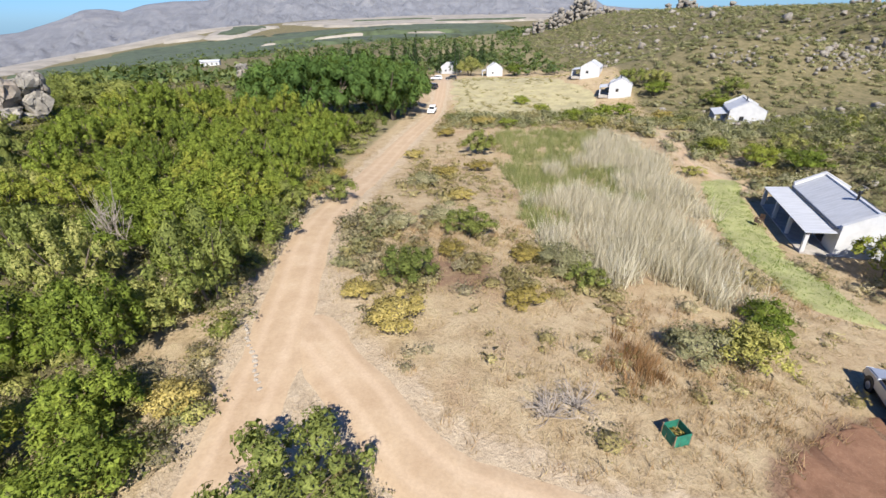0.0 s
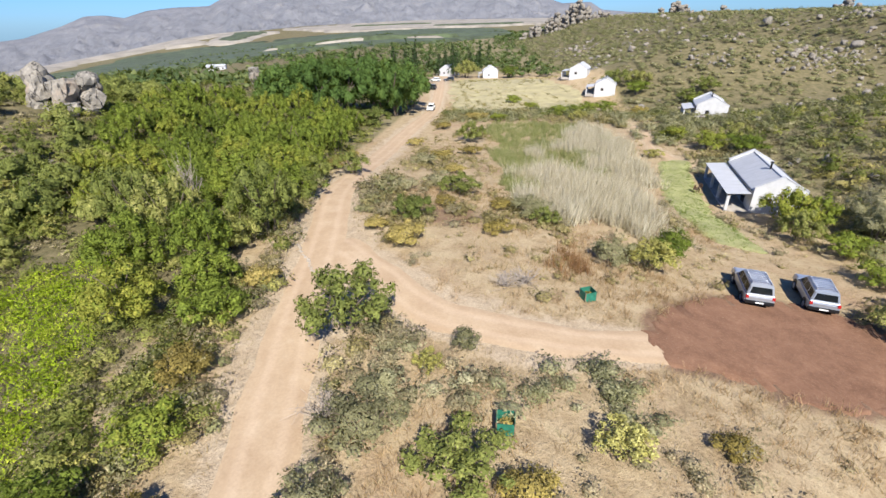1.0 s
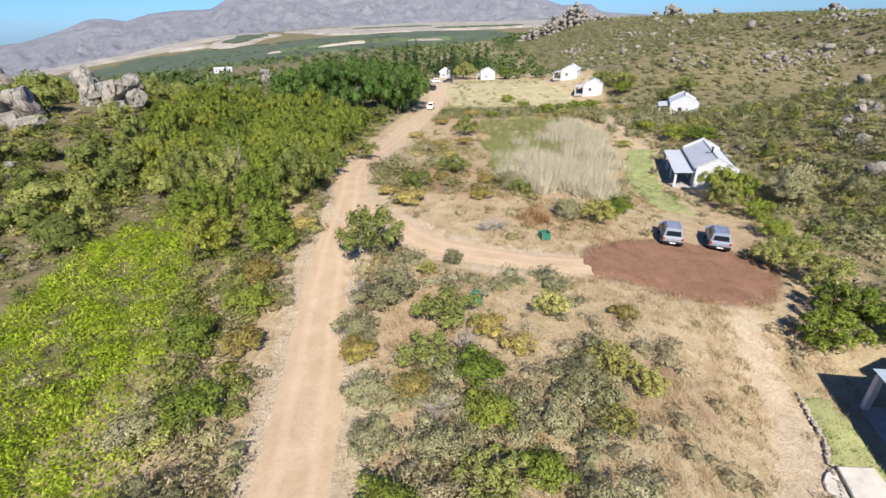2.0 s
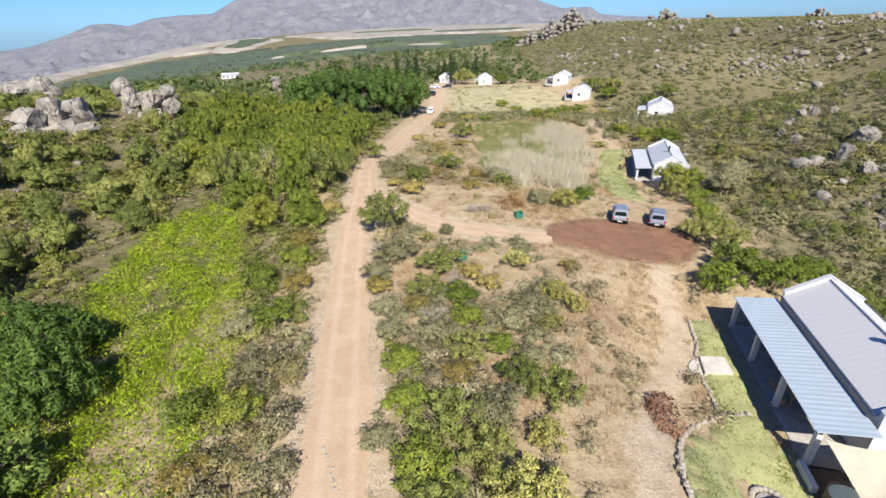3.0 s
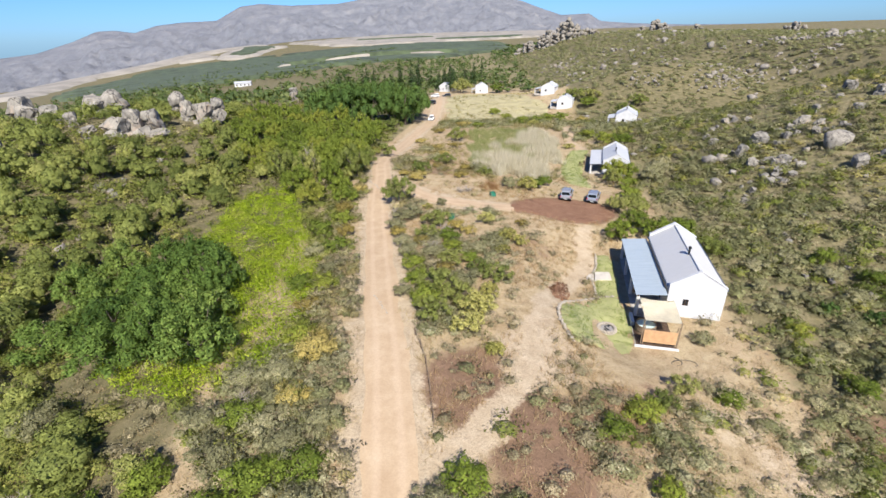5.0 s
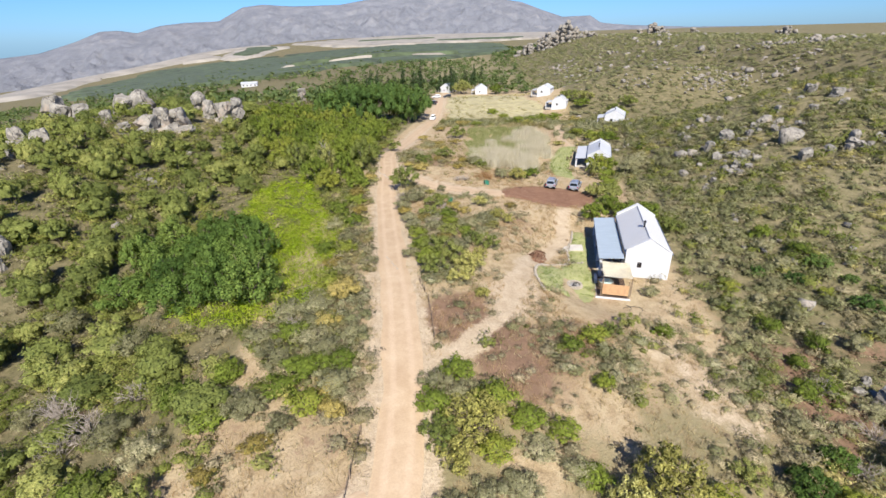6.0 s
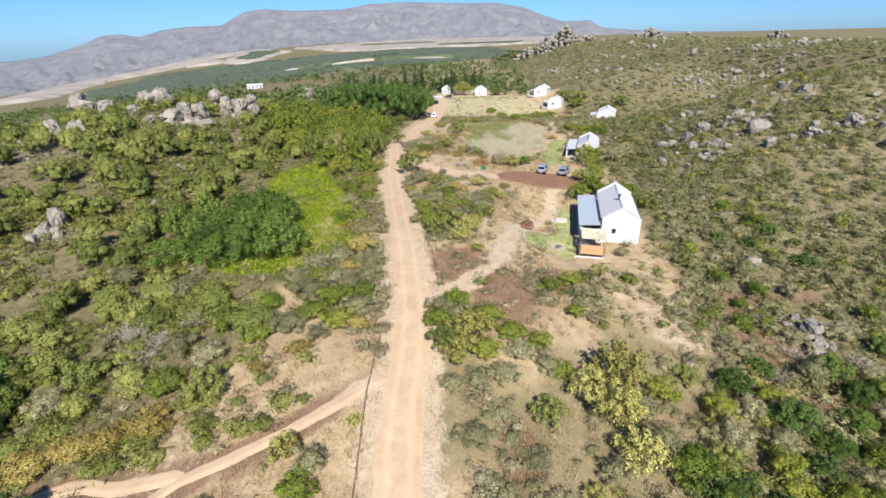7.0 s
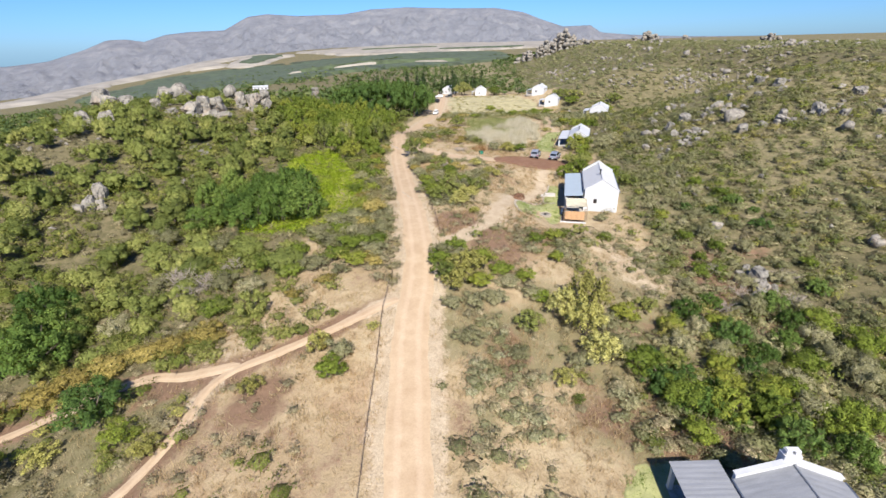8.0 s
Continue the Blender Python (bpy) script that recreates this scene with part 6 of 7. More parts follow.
def sheeting(x0, z0, x1, z1, y0, y1, thick=0.04, pitch=0.30, wave=0.022):
    """Corrugated sheet from (x0, z0) down to (x1, z1), ridges running with the fall."""
    bm = bmesh.new()
    n = max(8, int((y1 - y0) / pitch) * 4)
    rows = []
    for k in range(n + 1):
        y = y0 + (y1 - y0) * k / n
        dz = wave * math.sin(k * math.pi / 2)
        rows.append([bm.verts.new(p) for p in ((x0, y, z0 + dz), (x1, y, z1 + dz), (x1, y, z1 + dz - thick), (x0, y, z0 + dz - thick))])
    for a, b in zip(rows[:-1], rows[1:]):
        for k in range(4):
            bm.faces.new((a[k], b[k], b[(k + 1) % 4], a[(k + 1) % 4]))
    bm.faces.new(rows[0][::-1])
    bm.faces.new(rows[-1])
    return bm


def window_part(root, x, y, z, w, h, flat, mat_frame):
    """A window with frame, mullion and panes in a wall; flat: the wall faces south or north."""
    win = part("window", box(-w / 2 - 0.05, w / 2 + 0.05, -0.03, 0.05, -0.06, 0.0), M_SLAB, root, "window sill")
    win.matrix_local = pose(x, y, z, 0, 0, 0 if flat else 90)
    bm = bmesh.new()
    for a, b, c, d in ((-w / 2, -w / 2 + 0.07, 0, h), (w / 2 - 0.07, w / 2, 0, h), (-w / 2, w / 2, h - 0.07, h), (-w / 2, w / 2, 0, 0.07), (-0.03, 0.03, 0, h)):
        block(bm, a, b, 0.0, 0.09, c, d)
    part("frame", bm, mat_frame, win)
    for s in (-1, 1):
        part("pane", box(s * w / 4 - w / 4 + 0.06, s * w / 4 + w / 4 - 0.06, 0.03, 0.045, 0.05, h - 0.05), M_GLASS, win)


def cottage(x, y, z, yaw, w, L, he, hr, vw, vin, vout, vs, vn, label, roof_mat=M_ROOF, ver_mat=M_PALE, far=False, posts=4, flue=True, pots=False):
    """A whitewashed cottage: parapet gables, sheet roof, verandah on its west side. Yaw in degrees."""
    root = new("cottage")
    root.matrix_world = pose(x, y, z, 0, 0, yaw)
    hw, hl, t = w / 2, L / 2, 0.3
    slope = (hr - he) / hw
    gable = lambda u: hr + 0.30 - slope * abs(u)
    sw, sh = (0.55, 0.75) if not far else (0.8, 0.9)
    # walls
    part("wall", panel(-hw, hw, gable, [(-sw / 2 - 0.9, sw / 2 - 0.9, he * 0.42, he * 0.42 + sh)], t, lambda u, v, q: (u, -hl - 0.004 + v, q)), M_PLASTER, root)
    window_part(root, -0.9, -hl + 0.06, he * 0.42, sw, sh, True, M_DARKWOOD)
    part("wall", panel(-hw, hw, gable, [], t, lambda u, v, q: (u, hl + 0.004 - v, q)), M_PLASTER, root)
    level = lambda u: he - 0.02
    part("wall", panel(-hl + t, hl - t, level, [], t, lambda u, v, q: (hw - v, u, q)), M_PLASTER, root)
    doors = [(-hl * 0.45 - 0.9, -hl * 0.45 + 0.9, 0.1, 2.15), (hl * 0.2 - 0.5, hl * 0.2 + 0.5, 0.1, 2.1), (hl * 0.62 - 0.6, hl * 0.62 + 0.6, 0.9, 2.0)]
    part("wall", panel(-hl + t, hl - t, level, doors, t, lambda u, v, q: (-hw + v, u, q)), M_PLASTER, root)
    for a, b, c, d in doors[:2]:
        door = part("door", box(-hw + 0.12, -hw + 0.18, a, b, c, d), M_DARKWOOD, root, "dark wooden verandah door")
        part("pane", box(-hw + 0.09, -hw + 0.115, a + 0.15, b - 0.15, c + 0.6, d - 0.15), M_GLASS, door)
        part("door_handle", box(-hw + 0.06, -hw + 0.115, b - 0.12, b - 0.09, 1.0, 1.12), M_CHROME, door)
    window_part(root, -hw + 0.1, hl * 0.62, 0.9, 1.2, 1.1, False, M_DARKWOOD)
    # gable copings
    for s in (-1, 1):
        bm = bmesh.new()
        for q in (-1, 1):
            v = [bm.verts.new(p) for yy in (-0.06, t + 0.06) for p in ((0, s * (hl - yy), hr + 0.30), (q * (hw + 0.05), s * (hl - yy), he + 0.28), (q * (hw + 0.05), s * (hl - yy), he + 0.36), (0, s * (hl - yy), hr + 0.38))]
            for f in ((0, 1, 2, 3), (7, 6, 5, 4), (0, 4, 5, 1), (1, 5, 6, 2), (2, 6, 7, 3), (3, 7, 4, 0)):
                bm.faces.new([v[k] for k in f])
        part("coping", bm, M_PLASTER, root)
    # roof
    for s in (-1, 1):
        part("roof", sheeting(0, hr + 0.05, s * (hw + 0.12), he + 0.05 - 0.12 * slope, -hl + t, hl - t, 0.04, 0.50, 0.002 if roof_mat is M_ROOF else 0.006), roof_mat, root)
        part("gutter", box(min(s * (hw + 0.12), s * (hw + 0.24)), max(s * (hw + 0.12), s * (hw + 0.24)), -hl + t, hl - t, he - 0.16, he + 0.02, 0.02), M_FLASH, root, "dark steel gutter")
    part("ridge_cap", tube(bmesh.new(), (0, -hl + t, hr + 0.05), (0, hl - t, hr + 0.05), 0.10, 0.10, 8), roof_mat, root)
    # verandah
    part("verandah_roof", sheeting(-hw - 0.26, vin, -hw - vw, vout, vs, vn, 0.035, 0.40, 0.008), ver_mat, root, "corrugated steel verandah roof")
    part("verandah_floor", box(-hw - vw + 0.1, -hw, vs, vn, -0.6, 0.12, 0.02), M_SLAB, root, "screed verandah floor")
    part("beam", box(-hw - vw + 0.22, -hw - vw + 0.36, vs + 0.1, vn - 0.1, vout - 0.24, vout - 0.05), M_DARKWOOD, root)
    for k in range(posts):
        yy = vs + 0.3 + (vn - vs - 0.6) * k / (posts - 1)
        part("post", box(-hw - vw + 0.14, -hw - vw + 0.46, yy - 0.16, yy + 0.16, 0.12, vout - 0.24, 0.02), M_PLASTER if posts < 6 else M_POLE, root)
    if flue:
        f = part("flue", tube(bmesh.new(), (-0.15, -hl * 0.27, hr - 0.3), (-0.15, -hl * 0.27, hr + 0.62), 0.11, 0.11, 12), M_BLACK, root, "black steel stove flue")
        part("cowl", tube(bmesh.new(), (-0.15, -hl * 0.27, hr + 0.64), (-0.15, -hl * 0.27, hr + 0.84), 0.20, 0.13, 12), M_BLACK, f)
    if pots:
        c = part("chimney", box(-0.55, 0.55, hl - 0.1, hl + 0.55, -0.5, hr + 0.5, 0.03), M_PLASTER, root, "whitewashed outside chimney")
        for s in (-0.28, 0.28):
            part("chimney_pot", box(s - 0.18, s + 0.18, hl + 0.02, hl + 0.42, hr + 0.5, hr + 0.8, 0.02), M_PLASTER, c)
        part("flue_opening", box(-0.4, 0.4, hl + 0.06, hl + 0.38, hr + 0.8, hr + 0.86), M_PLASTER, c)
    return tagged(root, label, "cottage", "whitewashed cottages")


NEAR = cottage(28.85, -11.95, -4.9, -14.0, 5.3, 13.2, 3.5, 5.2, 3.25, 3.03, 2.78, -7.5, 6.7, "whitewashed cottage with grey roof and blue verandah roof", M_ROOF, M_BLUE)
cottage(40.1, 42.2, -5.75, -18.0, 5.2, 12.6, 2.65, 4.1, 2.7, 2.35, 2.15, -6.5, 6.5, "whitewashed cottage with pale verandah roof, half behind a bush", M_PALE, M_PALE)
cottage(23.0, -75.75, -7.3, -3.0, 6.6, 12.0, 2.75, 4.1, 3.5, 2.6, 2.35, -6.0, 7.3, "whitewashed cottage with ribbed grey roof and gable chimney", M_SLATE, M_SLATE, pots=True, flue=False)
cottage(63.0, 97.5, gz(63.0, 97.5) - 0.2, -22.0, 6.4, 8.8, 3.1, 4.8, 2.6, 2.65, 2.3, -4.0, 3.6, "whitewashed cottage at the foot of the hill", M_PALE, M_PALE, True)
cottage(55.5, 148.0, gz(55.5, 148) - 0.3, -20.0, 6.4, 8.6, 3.1, 4.9, 2.9, 2.65, 2.3, -4.0, 3.7, "whitewashed cottage with shaded verandah beside bushes", M_PALE, M_PALE, True)
cottage(54.0, 174.0, gz(54, 174) - 0.3, -24.0, 6.4, 9.0, 3.1, 4.9, 3.2, 2.65, 2.3, -4.3, 3.8, "whitewashed cottage with dark verandah on the clearing", M_PALE, M_PALE, True)
cottage(27.0, 243.0, gz(27, 243) - 0.3, -4.0, 7.6, 9.0, 3.6, 5.9, 2.4, 2.9, 2.5, -4.0, 4.0, "small whitewashed cottage at the end of the road", M_PALE, M_PALE, True)
cottage(6.0, 257.0, gz(6, 257) - 0.3, -26.0, 7.4, 10.0, 3.5, 5.8, 2.4, 2.9, 2.5, -4.0, 4.0, "whitewashed cottage half hidden by a round tree", M_PALE, M_PALE, True)


def farmhouse(x, y, yaw):
    root = new("farm_building")
    root.matrix_world = pose(x, y, gz(x, y) - 0.2, 0, 0, yaw)
    part("wall", box(-7, 7, -3, 3, 0, 3.4, 0.03), M_PLASTER, root)
    for s in (-1, 1):
        ob = part("roof", sheeting(0, 4.6, s * 3.4, 3.3, -7.3, 7.3, 0.05, 0.6, 0.03), M_PALE, root)
        ob.matrix_local = pose(0, 0, 0, 0, 0, 90)
    for k in range(4):
        w = part("window", box(-5.8 + 3.4 * k, -4.6 + 3.4 * k, -3.06, -2.98, 1.1, 2.3), M_DARKWOOD, root)
        part("pane", box(-5.7 + 3.4 * k, -4.7 + 3.4 * k, -3.09, -3.062, 1.2, 2.2), M_GLASS, w)
    return tagged(root, "long white farm building beyond the outcrop", "building", "valley farm buildings")


farmhouse(-178, 384, 14)


# ---------------------------------------------------------------- round the near cottage
def at_near(x, y, z=0.0, yaw=0.0):
    return NEAR.matrix_world @ pose(x, y, z, 0, 0, yaw)


def make_terrace():
    root = new("terrace_platform")
    root.matrix_world = at_near(0, 0)
    part("platform", box(-6.2, -2.62, -12.5, -7.32, -0.9, 0.12, 0.02), M_SLAB, root, "concrete terrace platform")
    part("edge", box(-6.3, -2.4, -12.75, -12.504, -0.9, 0.20, 0.02), M_PLASTER, root, "whitewashed terrace edge")
    for k in range(22):
        part("deck_board", box(-6.12 + 0.16 * k, -5.98 + 0.16 * k, -12.4, -7.5, 0.12, 0.16), M_DARKWOOD, root)
    part("low_wall", box(-6.25, -5.95, -9.3, -7.5, 0.12, 0.62, 0.02), M_PLASTER, root, "low whitewashed wall")
    tagged(root, "concrete and dark-board terrace south of the cottage", "terrace")
    scr = new("slatted_screen")
    scr.matrix_world = at_near(0, -12.35, 0.12)
    for k in range(12):
        part("board", box(-5.6, -2.7, -0.02, 0.02, 0.35 + 0.115 * k, 0.45 + 0.115 * k), M_WOOD, scr)
    for xx in (-5.75, -5.58, -2.72, -2.55):
        part("pole", tube(bmesh.new(), (xx, 0.06, -0.05), (xx, 0.06, 2.25), 0.055, 0.05, 8), M_POLE, scr)
    tagged(scr, "screen of orange-brown wooden slats between poles", "screen")
    bm = bmesh.new()
    n = 10
    g = [[bm.verts.new((-5.55 + 3.25 * i / n, -7.75 - 3.9 * j / n - 0.25 * math.sin(math.pi * i / n) * (1 - j / n), 2.6 - 0.15 * j / n - 0.20 * math.sin(math.pi * i / n) * math.sin(math.pi * j / n))) for i in range(n + 1)] for j in range(n + 1)]
    for j in range(n):
        for i in range(n):
            bm.faces.new((g[j][i], g[j][i + 1], g[j + 1][i + 1], g[j + 1][i]))
    bmesh.ops.solidify(bm, geom=bm.faces[:], thickness=0.015)
    sail = new("shade_sail")
    sail.matrix_world = at_near(0, 0)
    part("canvas", bm, M_SAIL, sail, smooth=True)
    for xx, yy in ((-5.55, -11.65), (-2.3, -11.65)):
        part("pole", tube(bmesh.new(), (xx, yy, 0.1), (xx, yy, 2.5), 0.05, 0.045, 8), M_POLE, sail)
    tagged(sail, "cream canvas shade sail over the terrace", "shade sail")
    tub = new("hot_tub")
    tub.matrix_world = at_near(-5.0, -10.0, 0.16)
    bm = bmesh.new()
    for k in range(20):
        a = 2 * math.pi * k / 20
        m = pose(0.92 * math.cos(a), 0.92 * math.sin(a), 0.45, 0, 0, math.degrees(a))
        bmesh.ops.create_cube(bm, size=1.0, matrix=m @ Matrix.Diagonal((0.06, 0.27, 0.9, 1)))
    part("barrel", bm, M_POLE, tub, "barrel of upright staves")
    part("water", tube(bmesh.new(), (0, 0, 0.2), (0, 0, 0.78), 0.88, 0.88, 24), M_WATER, tub, "pale blue water")
    bm = bmesh.new()
    for zz in (0.2, 0.7):
        tube(bm, (0, 0, zz), (0, 0, zz + 0.05), 0.965, 0.965, 24)
    part("hoop", bm, M_BLACK, tub)
    tagged(tub, "round wooden hot tub filled with pale water", "hot tub")
    # table and benches in the verandah's shade
    tab = new("wooden_table")
    tab.matrix_world = at_near(-4.3, -1.6, 0.12)
    part("tabletop", box(-0.45, 0.45, -1.0, 1.0, 0.70, 0.75, 0.01), M_WOOD, tab)
    for sx in (-0.38, 0.38):
        for sy in (-0.9, 0.9):
            part("leg", box(sx - 0.04, sx + 0.04, sy - 0.04, sy + 0.04, 0, 0.70), M_WOOD, tab)
    tagged(tab, "plain brown wooden table under the verandah", "table")
    for xx in (-5.15, -3.45):
        b = new("bench")
        b.matrix_world = at_near(xx, -1.6, 0.12)
        part("seat", box(-0.17, 0.17, -0.95, 0.95, 0.40, 0.45, 0.01), M_WOOD, b)
        for sy in (-0.8, 0.8):
            part("leg", box(-0.15, 0.15, sy - 0.04, sy + 0.04, 0, 0.40), M_WOOD, b)
        tagged(b, "brown wooden bench beside the verandah table", "bench", "verandah benches")


make_terrace()

STONES = []
for s in range(5):
    bm = bmesh.new()
    bmesh.ops.create_icosphere(bm, subdivisions=2, radius=1.0)
    for v in bm.verts:
        v.co *= 1 + 0.28 * noise.noise(v.co * 1.6 + Vector((s * 7.0, 0, 0)))
    me = bpy.data.meshes.new("stone")
    bm.to_mesh(me)
    bm.free()
    me.materials.append(M_STONE)
    STONES.append(me)


def stone_row(name, points, size, gap, label, rows=1):
    """A border of field stones, each its own piece."""
    rng = np.random.default_rng(int(abs(points[0][0]) * 10))
    root = new(name)
    line = flat_line(points, gap)
    root.matrix_world = pose(line[0][0], line[0][1], gz(*line[0]))
    for k, (x, y) in enumerate(line):
        for r in range(rows):
            ob = new("stone", STONES[int(rng.integers(5))])
            ob.parent = root
            s = size * rng.uniform(0.7, 1.3)
            q = (x + rng.normal(0, 0.05), y + rng.normal(0, 0.05))
            ob.matrix_local = pose(q[0] - line[0][0], q[1] - line[0][1], gz(*q) - gz(*line[0]) + s * 0.35 + r * size * 0.9, 0, 0, rng.uniform(0, 360)) @ Matrix.Diagonal((s * 1.2, s * 0.9, s * 0.75, 1))
    return tagged(root, label, "stone border")


stone_row("stone_border", ((13.0, -25.2), (12.7, -23.7), (12.6, -21.6), (13.0, -19.6), (14.4, -17.1), (16.4, -15.2), (18.6, -14.1), (20.6, -13.9)), 0.12, 0.20, "low border of pale field stones round the lawn", 2)
stone_row("stone_border", ((21.9, -3.3), (21.5, -4.8), (20.8, -6.8), (19.6, -9.4), (19.2, -11.8), (18.7, -14.0)), 0.105, 0.19, "low border of field stones along the grass strip", 2)
stone_row("stone_row", ((-11.4, 21.6), (-10.5, 19.8), (-9.6, 18.1), (-8.8, 16.4)), 0.13, 0.36, "row of small pale stones across the road fork")
stone_row("stone_row", ((-5.6, -18.4), (-5.2, -19.4), (-4.6, -20.6), (-4.0, -21.8), (-3.6, -22.6)), 0.09, 0.22, "scatter of small pale stones on the sandy road")


def fire_pit(x, y):
    rng = np.random.default_rng(8)
    root = new("fire_pit")
    root.matrix_world = pose(x, y, gz(x, y) + 0.14)
    part("hearth", tube(bmesh.new(), (0, 0, -0.2), (0, 0, 0.22), 0.62, 0.6, 20), M_ASH, root, "grey ash bed")
    for k in range(18):
        a = 2 * math.pi * k / 18
        for zz in (0.10, 0.28):
            ob = new("stone", STONES[k % 5])
            ob.parent = root
            r = 0.88 if zz < 0.2 else 0.82
            ob.matrix_local = pose(r * math.cos(a + zz), r * math.sin(a + zz), zz, 0, 0, math.degrees(a)) @ Matrix.Diagonal((0.17, 0.19, 0.12, 1))
    for k in range(4):
        part("log", tube(bmesh.new(), Vector(rng.normal(0, 0.2, 3)) * Vector((1, 1, 0)) + Vector((0, 0, 0.3)), Vector(rng.normal(0, 0.35, 3)) * Vector((1, 1, 0)) + Vector((0, 0, 0.36)), 0.05, 0.04, 7), M_BLACK, root)
    return tagged(root, "round fire pit built of grey stones on the lawn", "fire pit")


fire_pit(17.8, -20.2)


def garden_step(points, level, thick, root, ox, oy):
    """A slab with an outline of points, its top at a level."""
    bm = bmesh.new()
    f = bm.faces.new([bm.verts.new((x - ox, y - oy, level)) for x, y in points])
    ext = bmesh.ops.extrude_face_region(bm, geom=[f])
    bmesh.ops.translate(bm, vec=(0, 0, -thick), verts=[v for v in ext["geom"] if isinstance(v, bmesh.types.BMVert)])
    bmesh.ops.bevel(bm, geom=[e for e in bm.edges if abs(e.verts[0].co.z - e.verts[1].co.z) < 0.01 and e.verts[0].co.z > level - 0.01], offset=0.03, segments=2, affect="EDGES")
    return part("slab", bm, M_STEP, root)


def garden_steps(x, y):
    root = new("garden_step")
    root.matrix_world = pose(x, y, gz(x, y))
    garden_step([(19.7, -10.15), (21.7, -10.25), (22.0, -8.45), (20.25, -8.3)], 0.30, 0.6, root, x, y)
    garden_step([(19.61, -10.1), (20.15, -8.32), (19.55, -8.55), (19.1, -9.0), (18.9, -9.5), (19.1, -9.95)], 0.14, 0.5, root, x, y)
    return tagged(root, "pale screed garden step up to the verandah", "step")


garden_steps(20.35, -9.3)


def mulch(x, y):
    rng = np.random.default_rng(16)
    quads = leaves(rng, [(0.2, 0, 0.0, 1.3, 1.7, 0.5), (0.8, 1.3, 0, 0.9, 1.0, 0.45), (-0.9, -1.1, 0, 1.2, 0.9, 0.4)], 1300, 0.13, 0.6, -0.02)
    ob = new("mulch_heap", leaf_mesh("mulch_heap", quads, M_RED))
    ob.matrix_world = pose(x, y, gz(x, y) - 0.02)
    return tagged(ob, "heap of reddish brown bark mulch", "mulch", kind="stuff")


mulch(13.6, -15.7)


def make_hose():
    cu = bpy.data.curves.new("garden_hose", "CURVE")
    cu.dimensions, cu.bevel_depth, cu.bevel_resolution = "3D", 0.03, 2
    sp = cu.splines.new("NURBS")
    pts = [(22.6, -24.6), (23.2, -25.2), (22.7, -25.9), (21.8, -25.6), (22.2, -25.0), (23.6, -24.9), (24.4, -25.5), (23.9, -26.2), (23.0, -26.1)]
    sp.points.add(len(pts) - 1)
    for p, (x, y) in zip(sp.points, pts):
        p.co = (x, y, gz(x, y) + 0.04, 1)
    sp.order_u, sp.use_endpoint_u = 4, True
    cu.materials.append(M_HOSE)
    tagged(new("garden_hose", cu), "black garden hose lying in loops", "hose")


make_hose()


# ---------------------------------------------------------------- vehicles
def profile(bm, pts, w0, w1, bevel):
    """A side outline (y, z) given width: w0 at its foot, w1 at its top, with rounded edges."""
    z0, z1 = min(p[1] for p in pts), max(p[1] for p in pts)
    wide = lambda z: w0 + (w1 - w0) * (z - z0) / (z1 - z0)
    a = [bm.verts.new((-wide(z) / 2, y, z)) for y, z in pts]
    b = [bm.verts.new((wide(z) / 2, y, z)) for y, z in pts]
    bm.faces.new(a)
    bm.faces.new(b[::-1])
    n = len(pts)
    for k in range(n):
        bm.faces.new((a[k], b[k], b[(k + 1) % n], a[(k + 1) % n]))
    bmesh.ops.recalc_face_normals(bm, faces=bm.faces[:])
    bmesh.ops.bevel(bm, geom=bm.edges[:], offset=bevel, segments=2, affect="EDGES")
    return bm


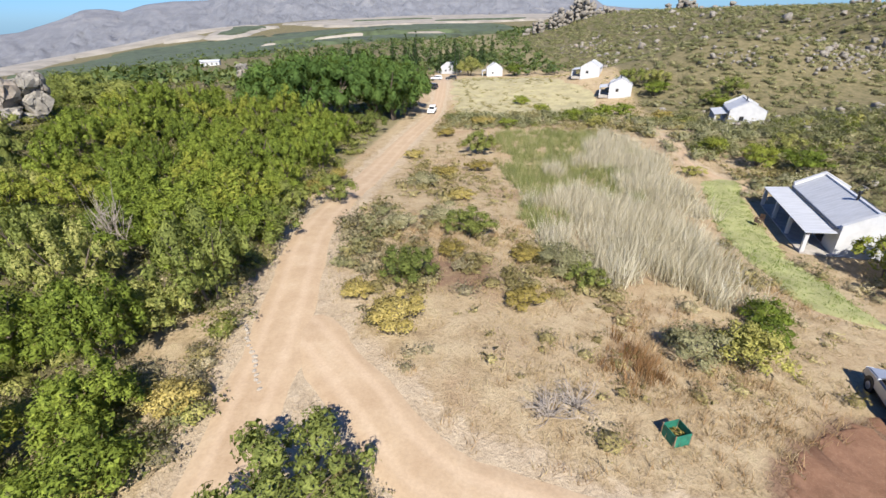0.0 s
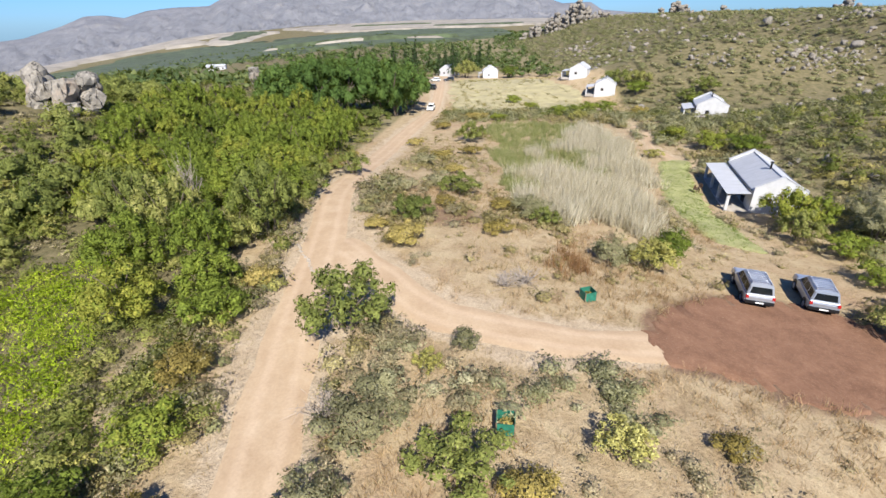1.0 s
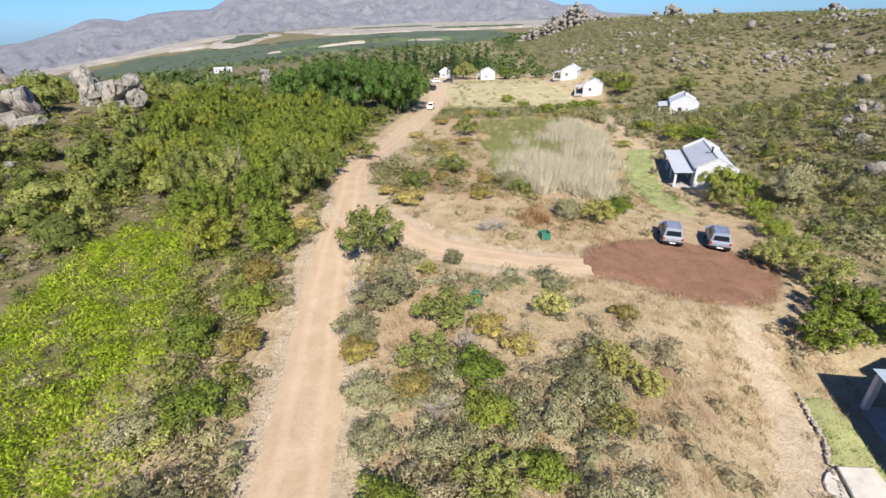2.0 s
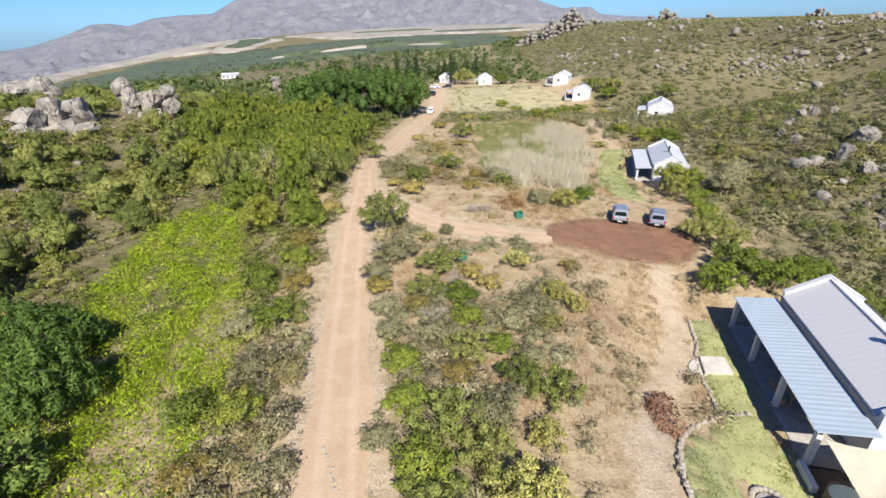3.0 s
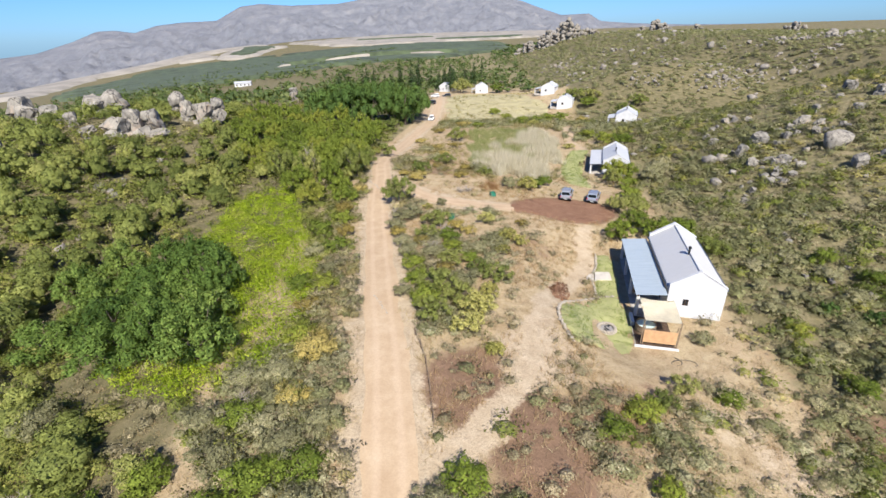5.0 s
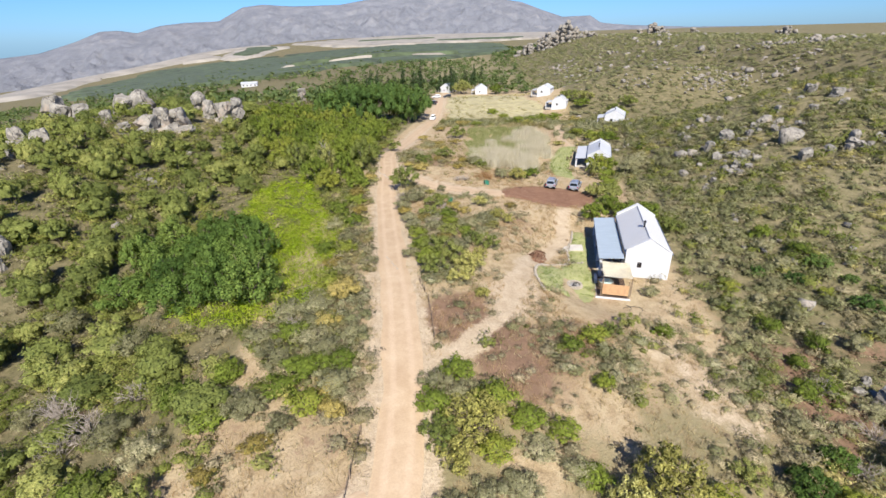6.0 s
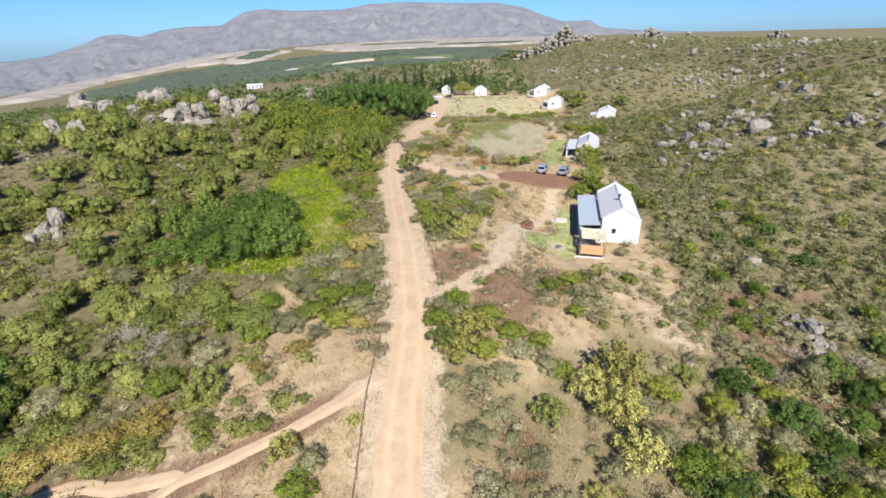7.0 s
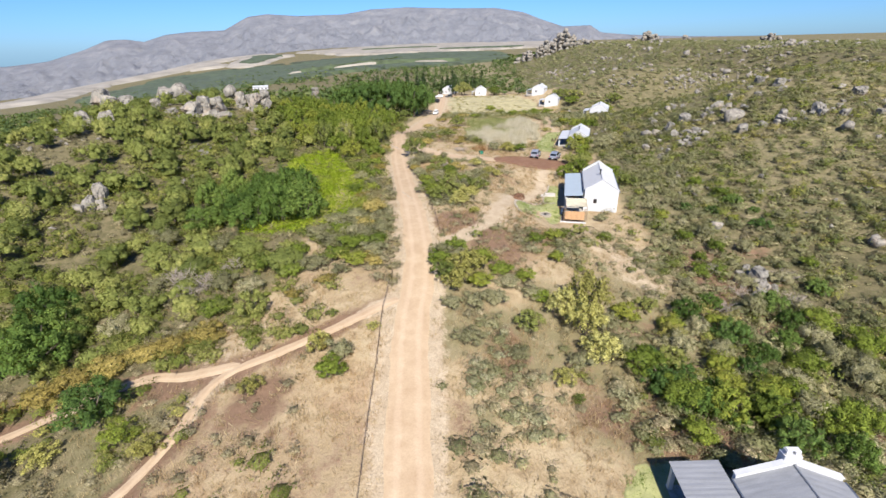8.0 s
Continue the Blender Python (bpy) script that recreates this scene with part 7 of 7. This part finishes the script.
def car(x, y, yaw, paint, label, rack=True, lift=0.0):
    root = new("car")
    root.matrix_world = pose(x, y, gz(x, y) + 0.10 + lift, 0, 0, yaw)
    part("body", profile(bmesh.new(), ((-2.25, 0.42), (-2.28, 0.98), (-2.2, 1.06), (1.0, 1.06), (2.05, 0.96), (2.24, 0.78), (2.24, 0.42)), 1.84, 1.76, 0.06), paint, root)
    part("sill", box(-0.86, 0.86, -2.1, 2.1, 0.28, 0.44, 0.02), M_BLACK, root)
    cab = part("cabin", profile(bmesh.new(), ((-2.16, 1.04), (-2.02, 1.70), (-1.85, 1.78), (0.05, 1.76), (0.30, 1.70), (1.05, 1.04)), 1.70, 1.36, 0.05), paint, root)
    # glass: back, front, sides, each set just proud of the cabin
    bm = bmesh.new()
    vs = [bm.verts.new(p) for p in ((-0.68, -2.145, 1.16), (0.68, -2.145, 1.16), (0.58, -2.055, 1.62), (-0.58, -2.055, 1.62))]
    bm.faces.new(vs)
    bmesh.ops.solidify(bm, geom=bm.faces[:], thickness=0.02)
    part("rear_window", bm, M_GLASS, cab)
    bm = bmesh.new()
    vs = [bm.verts.new(p) for p in ((-0.70, 1.00, 1.13), (0.70, 1.00, 1.13), (0.60, 0.44, 1.63), (-0.60, 0.44, 1.63))]
    bm.faces.new(vs)
    bmesh.ops.solidify(bm, geom=bm.faces[:], thickness=0.02)
    part("windscreen", bm, M_GLASS, cab)
    for s in (-1, 1):
        for y0, y1, y2, y3 in ((-2.0, -1.12, -1.12, -1.9), (-1.04, -0.16, -0.16, -1.04), (-0.08, 0.80, 0.30, -0.08)):
            bm = bmesh.new()
            vs = [bm.verts.new(p) for p in ((s * 0.838, y0, 1.14), (s * 0.838, y1, 1.14), (s * 0.722, y2, 1.62), (s * 0.722, y3, 1.62))]
            bm.faces.new(vs)
            bmesh.ops.solidify(bm, geom=bm.faces[:], thickness=0.02)
            part("side_window", bm, M_GLASS, cab)
        part("mirror", box(s * 0.98 - 0.09, s * 0.98 + 0.09, 0.72, 0.84, 1.05, 1.22, 0.02), paint, root)
        part("tail_light", box(s * 0.80 - 0.09, s * 0.80 + 0.09, -2.31, -2.24, 0.82, 1.06, 0.015), M_LAMPRED, root)
        part("head_light", box(s * 0.70 - 0.17, s * 0.70 + 0.17, 2.19, 2.26, 0.66, 0.84, 0.015), M_LAMPCLEAR, root)
        for yy in (-1.38, 1.38):
            wheel = part("wheel", tube(bmesh.new(), (s * 0.70, yy, 0.26), (s * 0.93, yy, 0.26), 0.36, 0.36, 20), M_TYRE, root, "black tyre")
            part("rim", tube(bmesh.new(), (s * 0.915, yy, 0.26), (s * 0.945, yy, 0.26), 0.23, 0.21, 16), M_CHROME, wheel)
            part("wheel_arch", tube(bmesh.new(), (s * 0.60, yy, 0.34), (s * 0.926, yy, 0.34), 0.45, 0.45, 20), M_BLACK, root)
    part("bumper", box(-0.90, 0.90, -2.36, -2.18, 0.42, 0.66, 0.04), M_BLACK if rack else paint, root)
    part("bumper", box(-0.90, 0.90, 2.16, 2.32, 0.40, 0.62, 0.04), M_BLACK if rack else paint, root)
    part("grille", box(-0.42, 0.42, 2.23, 2.26, 0.66, 0.82), M_BLACK, root)
    part("number_plate", box(-0.26, 0.26, -2.375, -2.362, 0.50, 0.61), M_PLATE, root)
    if rack:
        rr = part("roof_rack", box(-0.60, -0.56, -1.85, 0.0, 1.82, 1.86), M_CHROME, root, "alloy roof rack")
        part("rail", box(0.56, 0.60, -1.85, 0.0, 1.82, 1.86), M_CHROME, rr)
        for k in range(7):
            part("bar", box(-0.60, 0.60, -1.80 + 0.29 * k, -1.76 + 0.29 * k, 1.86, 1.89), M_CHROME, rr)
        for xx in (-0.58, 0.58):
            for yy in (-1.7, -0.2):
                part("foot", box(xx - 0.03, xx + 0.03, yy - 0.04, yy + 0.04, 1.72, 1.83), M_BLACK, rr)
    return tagged(root, label, "car", "parked cars")


P_SILVER = plain("silver_paint", (0.42, 0.44, 0.47), 0.28, 0.5, 0.04)
P_BLUE = plain("silver_blue_paint", (0.36, 0.40, 0.46), 0.28, 0.5, 0.04)
P_WHITE = plain("white_paint", (0.75, 0.75, 0.74), 0.3, 0.0, 0.04)
P_DARK = plain("dark_grey_paint", (0.06, 0.065, 0.07), 0.3, 0.3, 0.04)
car(22.9, 16.7, -20.0, P_SILVER, "silver off-road car with roof rack parked on gravel")
car(27.4, 16.3, -24.0, P_BLUE, "silver-blue off-road car parked on red gravel")
car(-2.2, 122.0, 172.0, P_WHITE, "white car on the sandy road", False)
car(-3.0, 165.0, 60.0, P_DARK, "dark grey car parked in tree shade", True)
car(-1.5, 196.0, 95.0, P_WHITE, "white car parked by the far cottage", False)
car(4.5, 198.0, 80.0, P_DARK, "dark car parked by the far cottage", False)


# ---------------------------------------------------------------- small things on the flat
def net_box(x, y, yaw, filled):
    root = new("compost_bin")
    root.matrix_world = pose(x, y, gz(x, y), 0, 0, yaw)
    for sx in (-0.4, 0.4):
        for sy in (-0.4, 0.4):
            part("post", tube(bmesh.new(), (sx, sy, -0.1), (sx, sy, 0.72), 0.03, 0.03, 7), M_POLE, root)
    for s in (-1, 1):
        part("side", box(s * 0.4 - 0.012, s * 0.4 + 0.012, -0.37, 0.37, 0.02, 0.68), M_GREENNET, root, "green shade-net side")
        part("side", box(-0.37, 0.37, s * 0.4 - 0.012, s * 0.4 + 0.012, 0.02, 0.68), M_GREENNET, root, "green shade-net side")
    quads = leaves(np.random.default_rng(3), [(0, 0, 0.3, 0.33, 0.33, 0.2)], 120, 0.08, 0.8, 0)
    ob = new("cuttings", leaf_mesh("cuttings", quads, L_ORANGE if filled else L_GREY))
    ob.parent = root
    return tagged(root, "square bin of green shade netting with garden cuttings", "compost bin", "green bins")


net_box(9.9, 13.9, 14, True)
net_box(2.9, 2.6, -8, True)


def fence(points, label):
    root = new("fence")
    line = flat_line(points, 2.6)
    root.matrix_world = pose(line[0][0], line[0][1], gz(*line[0]))
    o = Vector((line[0][0], line[0][1], gz(*line[0])))
    feet = [Vector((x, y, gz(x, y))) - o for x, y in line]
    for f in feet:
        part("post", tube(bmesh.new(), f + Vector((0, 0, -0.2)), f + Vector((0.03, 0, 0.85)), 0.055, 0.05, 7), M_POLE, root)
    for a, b in zip(feet[:-1], feet[1:]):
        for h, r in ((0.75, 0.02), (0.42, 0.012)):
            part("wire" if r < 0.015 else "rail", tube(bmesh.new(), a + Vector((0, 0, h)), b + Vector((0, 0, h)), r, r, 5), M_POLE if r > 0.015 else M_BLACK, root)
    return tagged(root, label, "fence")


fence(((-4.4, -45.5), (-4.8, -52), (-4.6, -58.5), (-4.6, -65), (-4.4, -72), (-4.2, -80)), "low rail fence of thin weathered poles by the road")
fence(((-0.9, -25.9), (0.1, -29.5), (0.8, -35.5)), "short rail fence of thin poles by the road")


def garden_chair(x, y, yaw):
    root = new("garden_chair")
    root.matrix_world = pose(x, y, gz(x, y) + 0.06, 0, 0, yaw)
    part("seat", box(-0.25, 0.25, -0.25, 0.25, 0.42, 0.46, 0.01), M_DARKWOOD, root)
    part("backrest", box(-0.25, 0.25, 0.24, 0.28, 0.46, 0.95, 0.01), M_DARKWOOD, root)
    for sx in (-0.22, 0.22):
        for sy in (-0.22, 0.24):
            part("leg", box(sx - 0.025, sx + 0.025, sy - 0.025, sy + 0.025, 0, 0.42), M_DARKWOOD, root)
    return tagged(root, "dark wooden garden chair standing on the lawn", "chair", "lawn chairs")


garden_chair(33.0, 43.8, 30)
garden_chair(33.8, 44.6, -60)
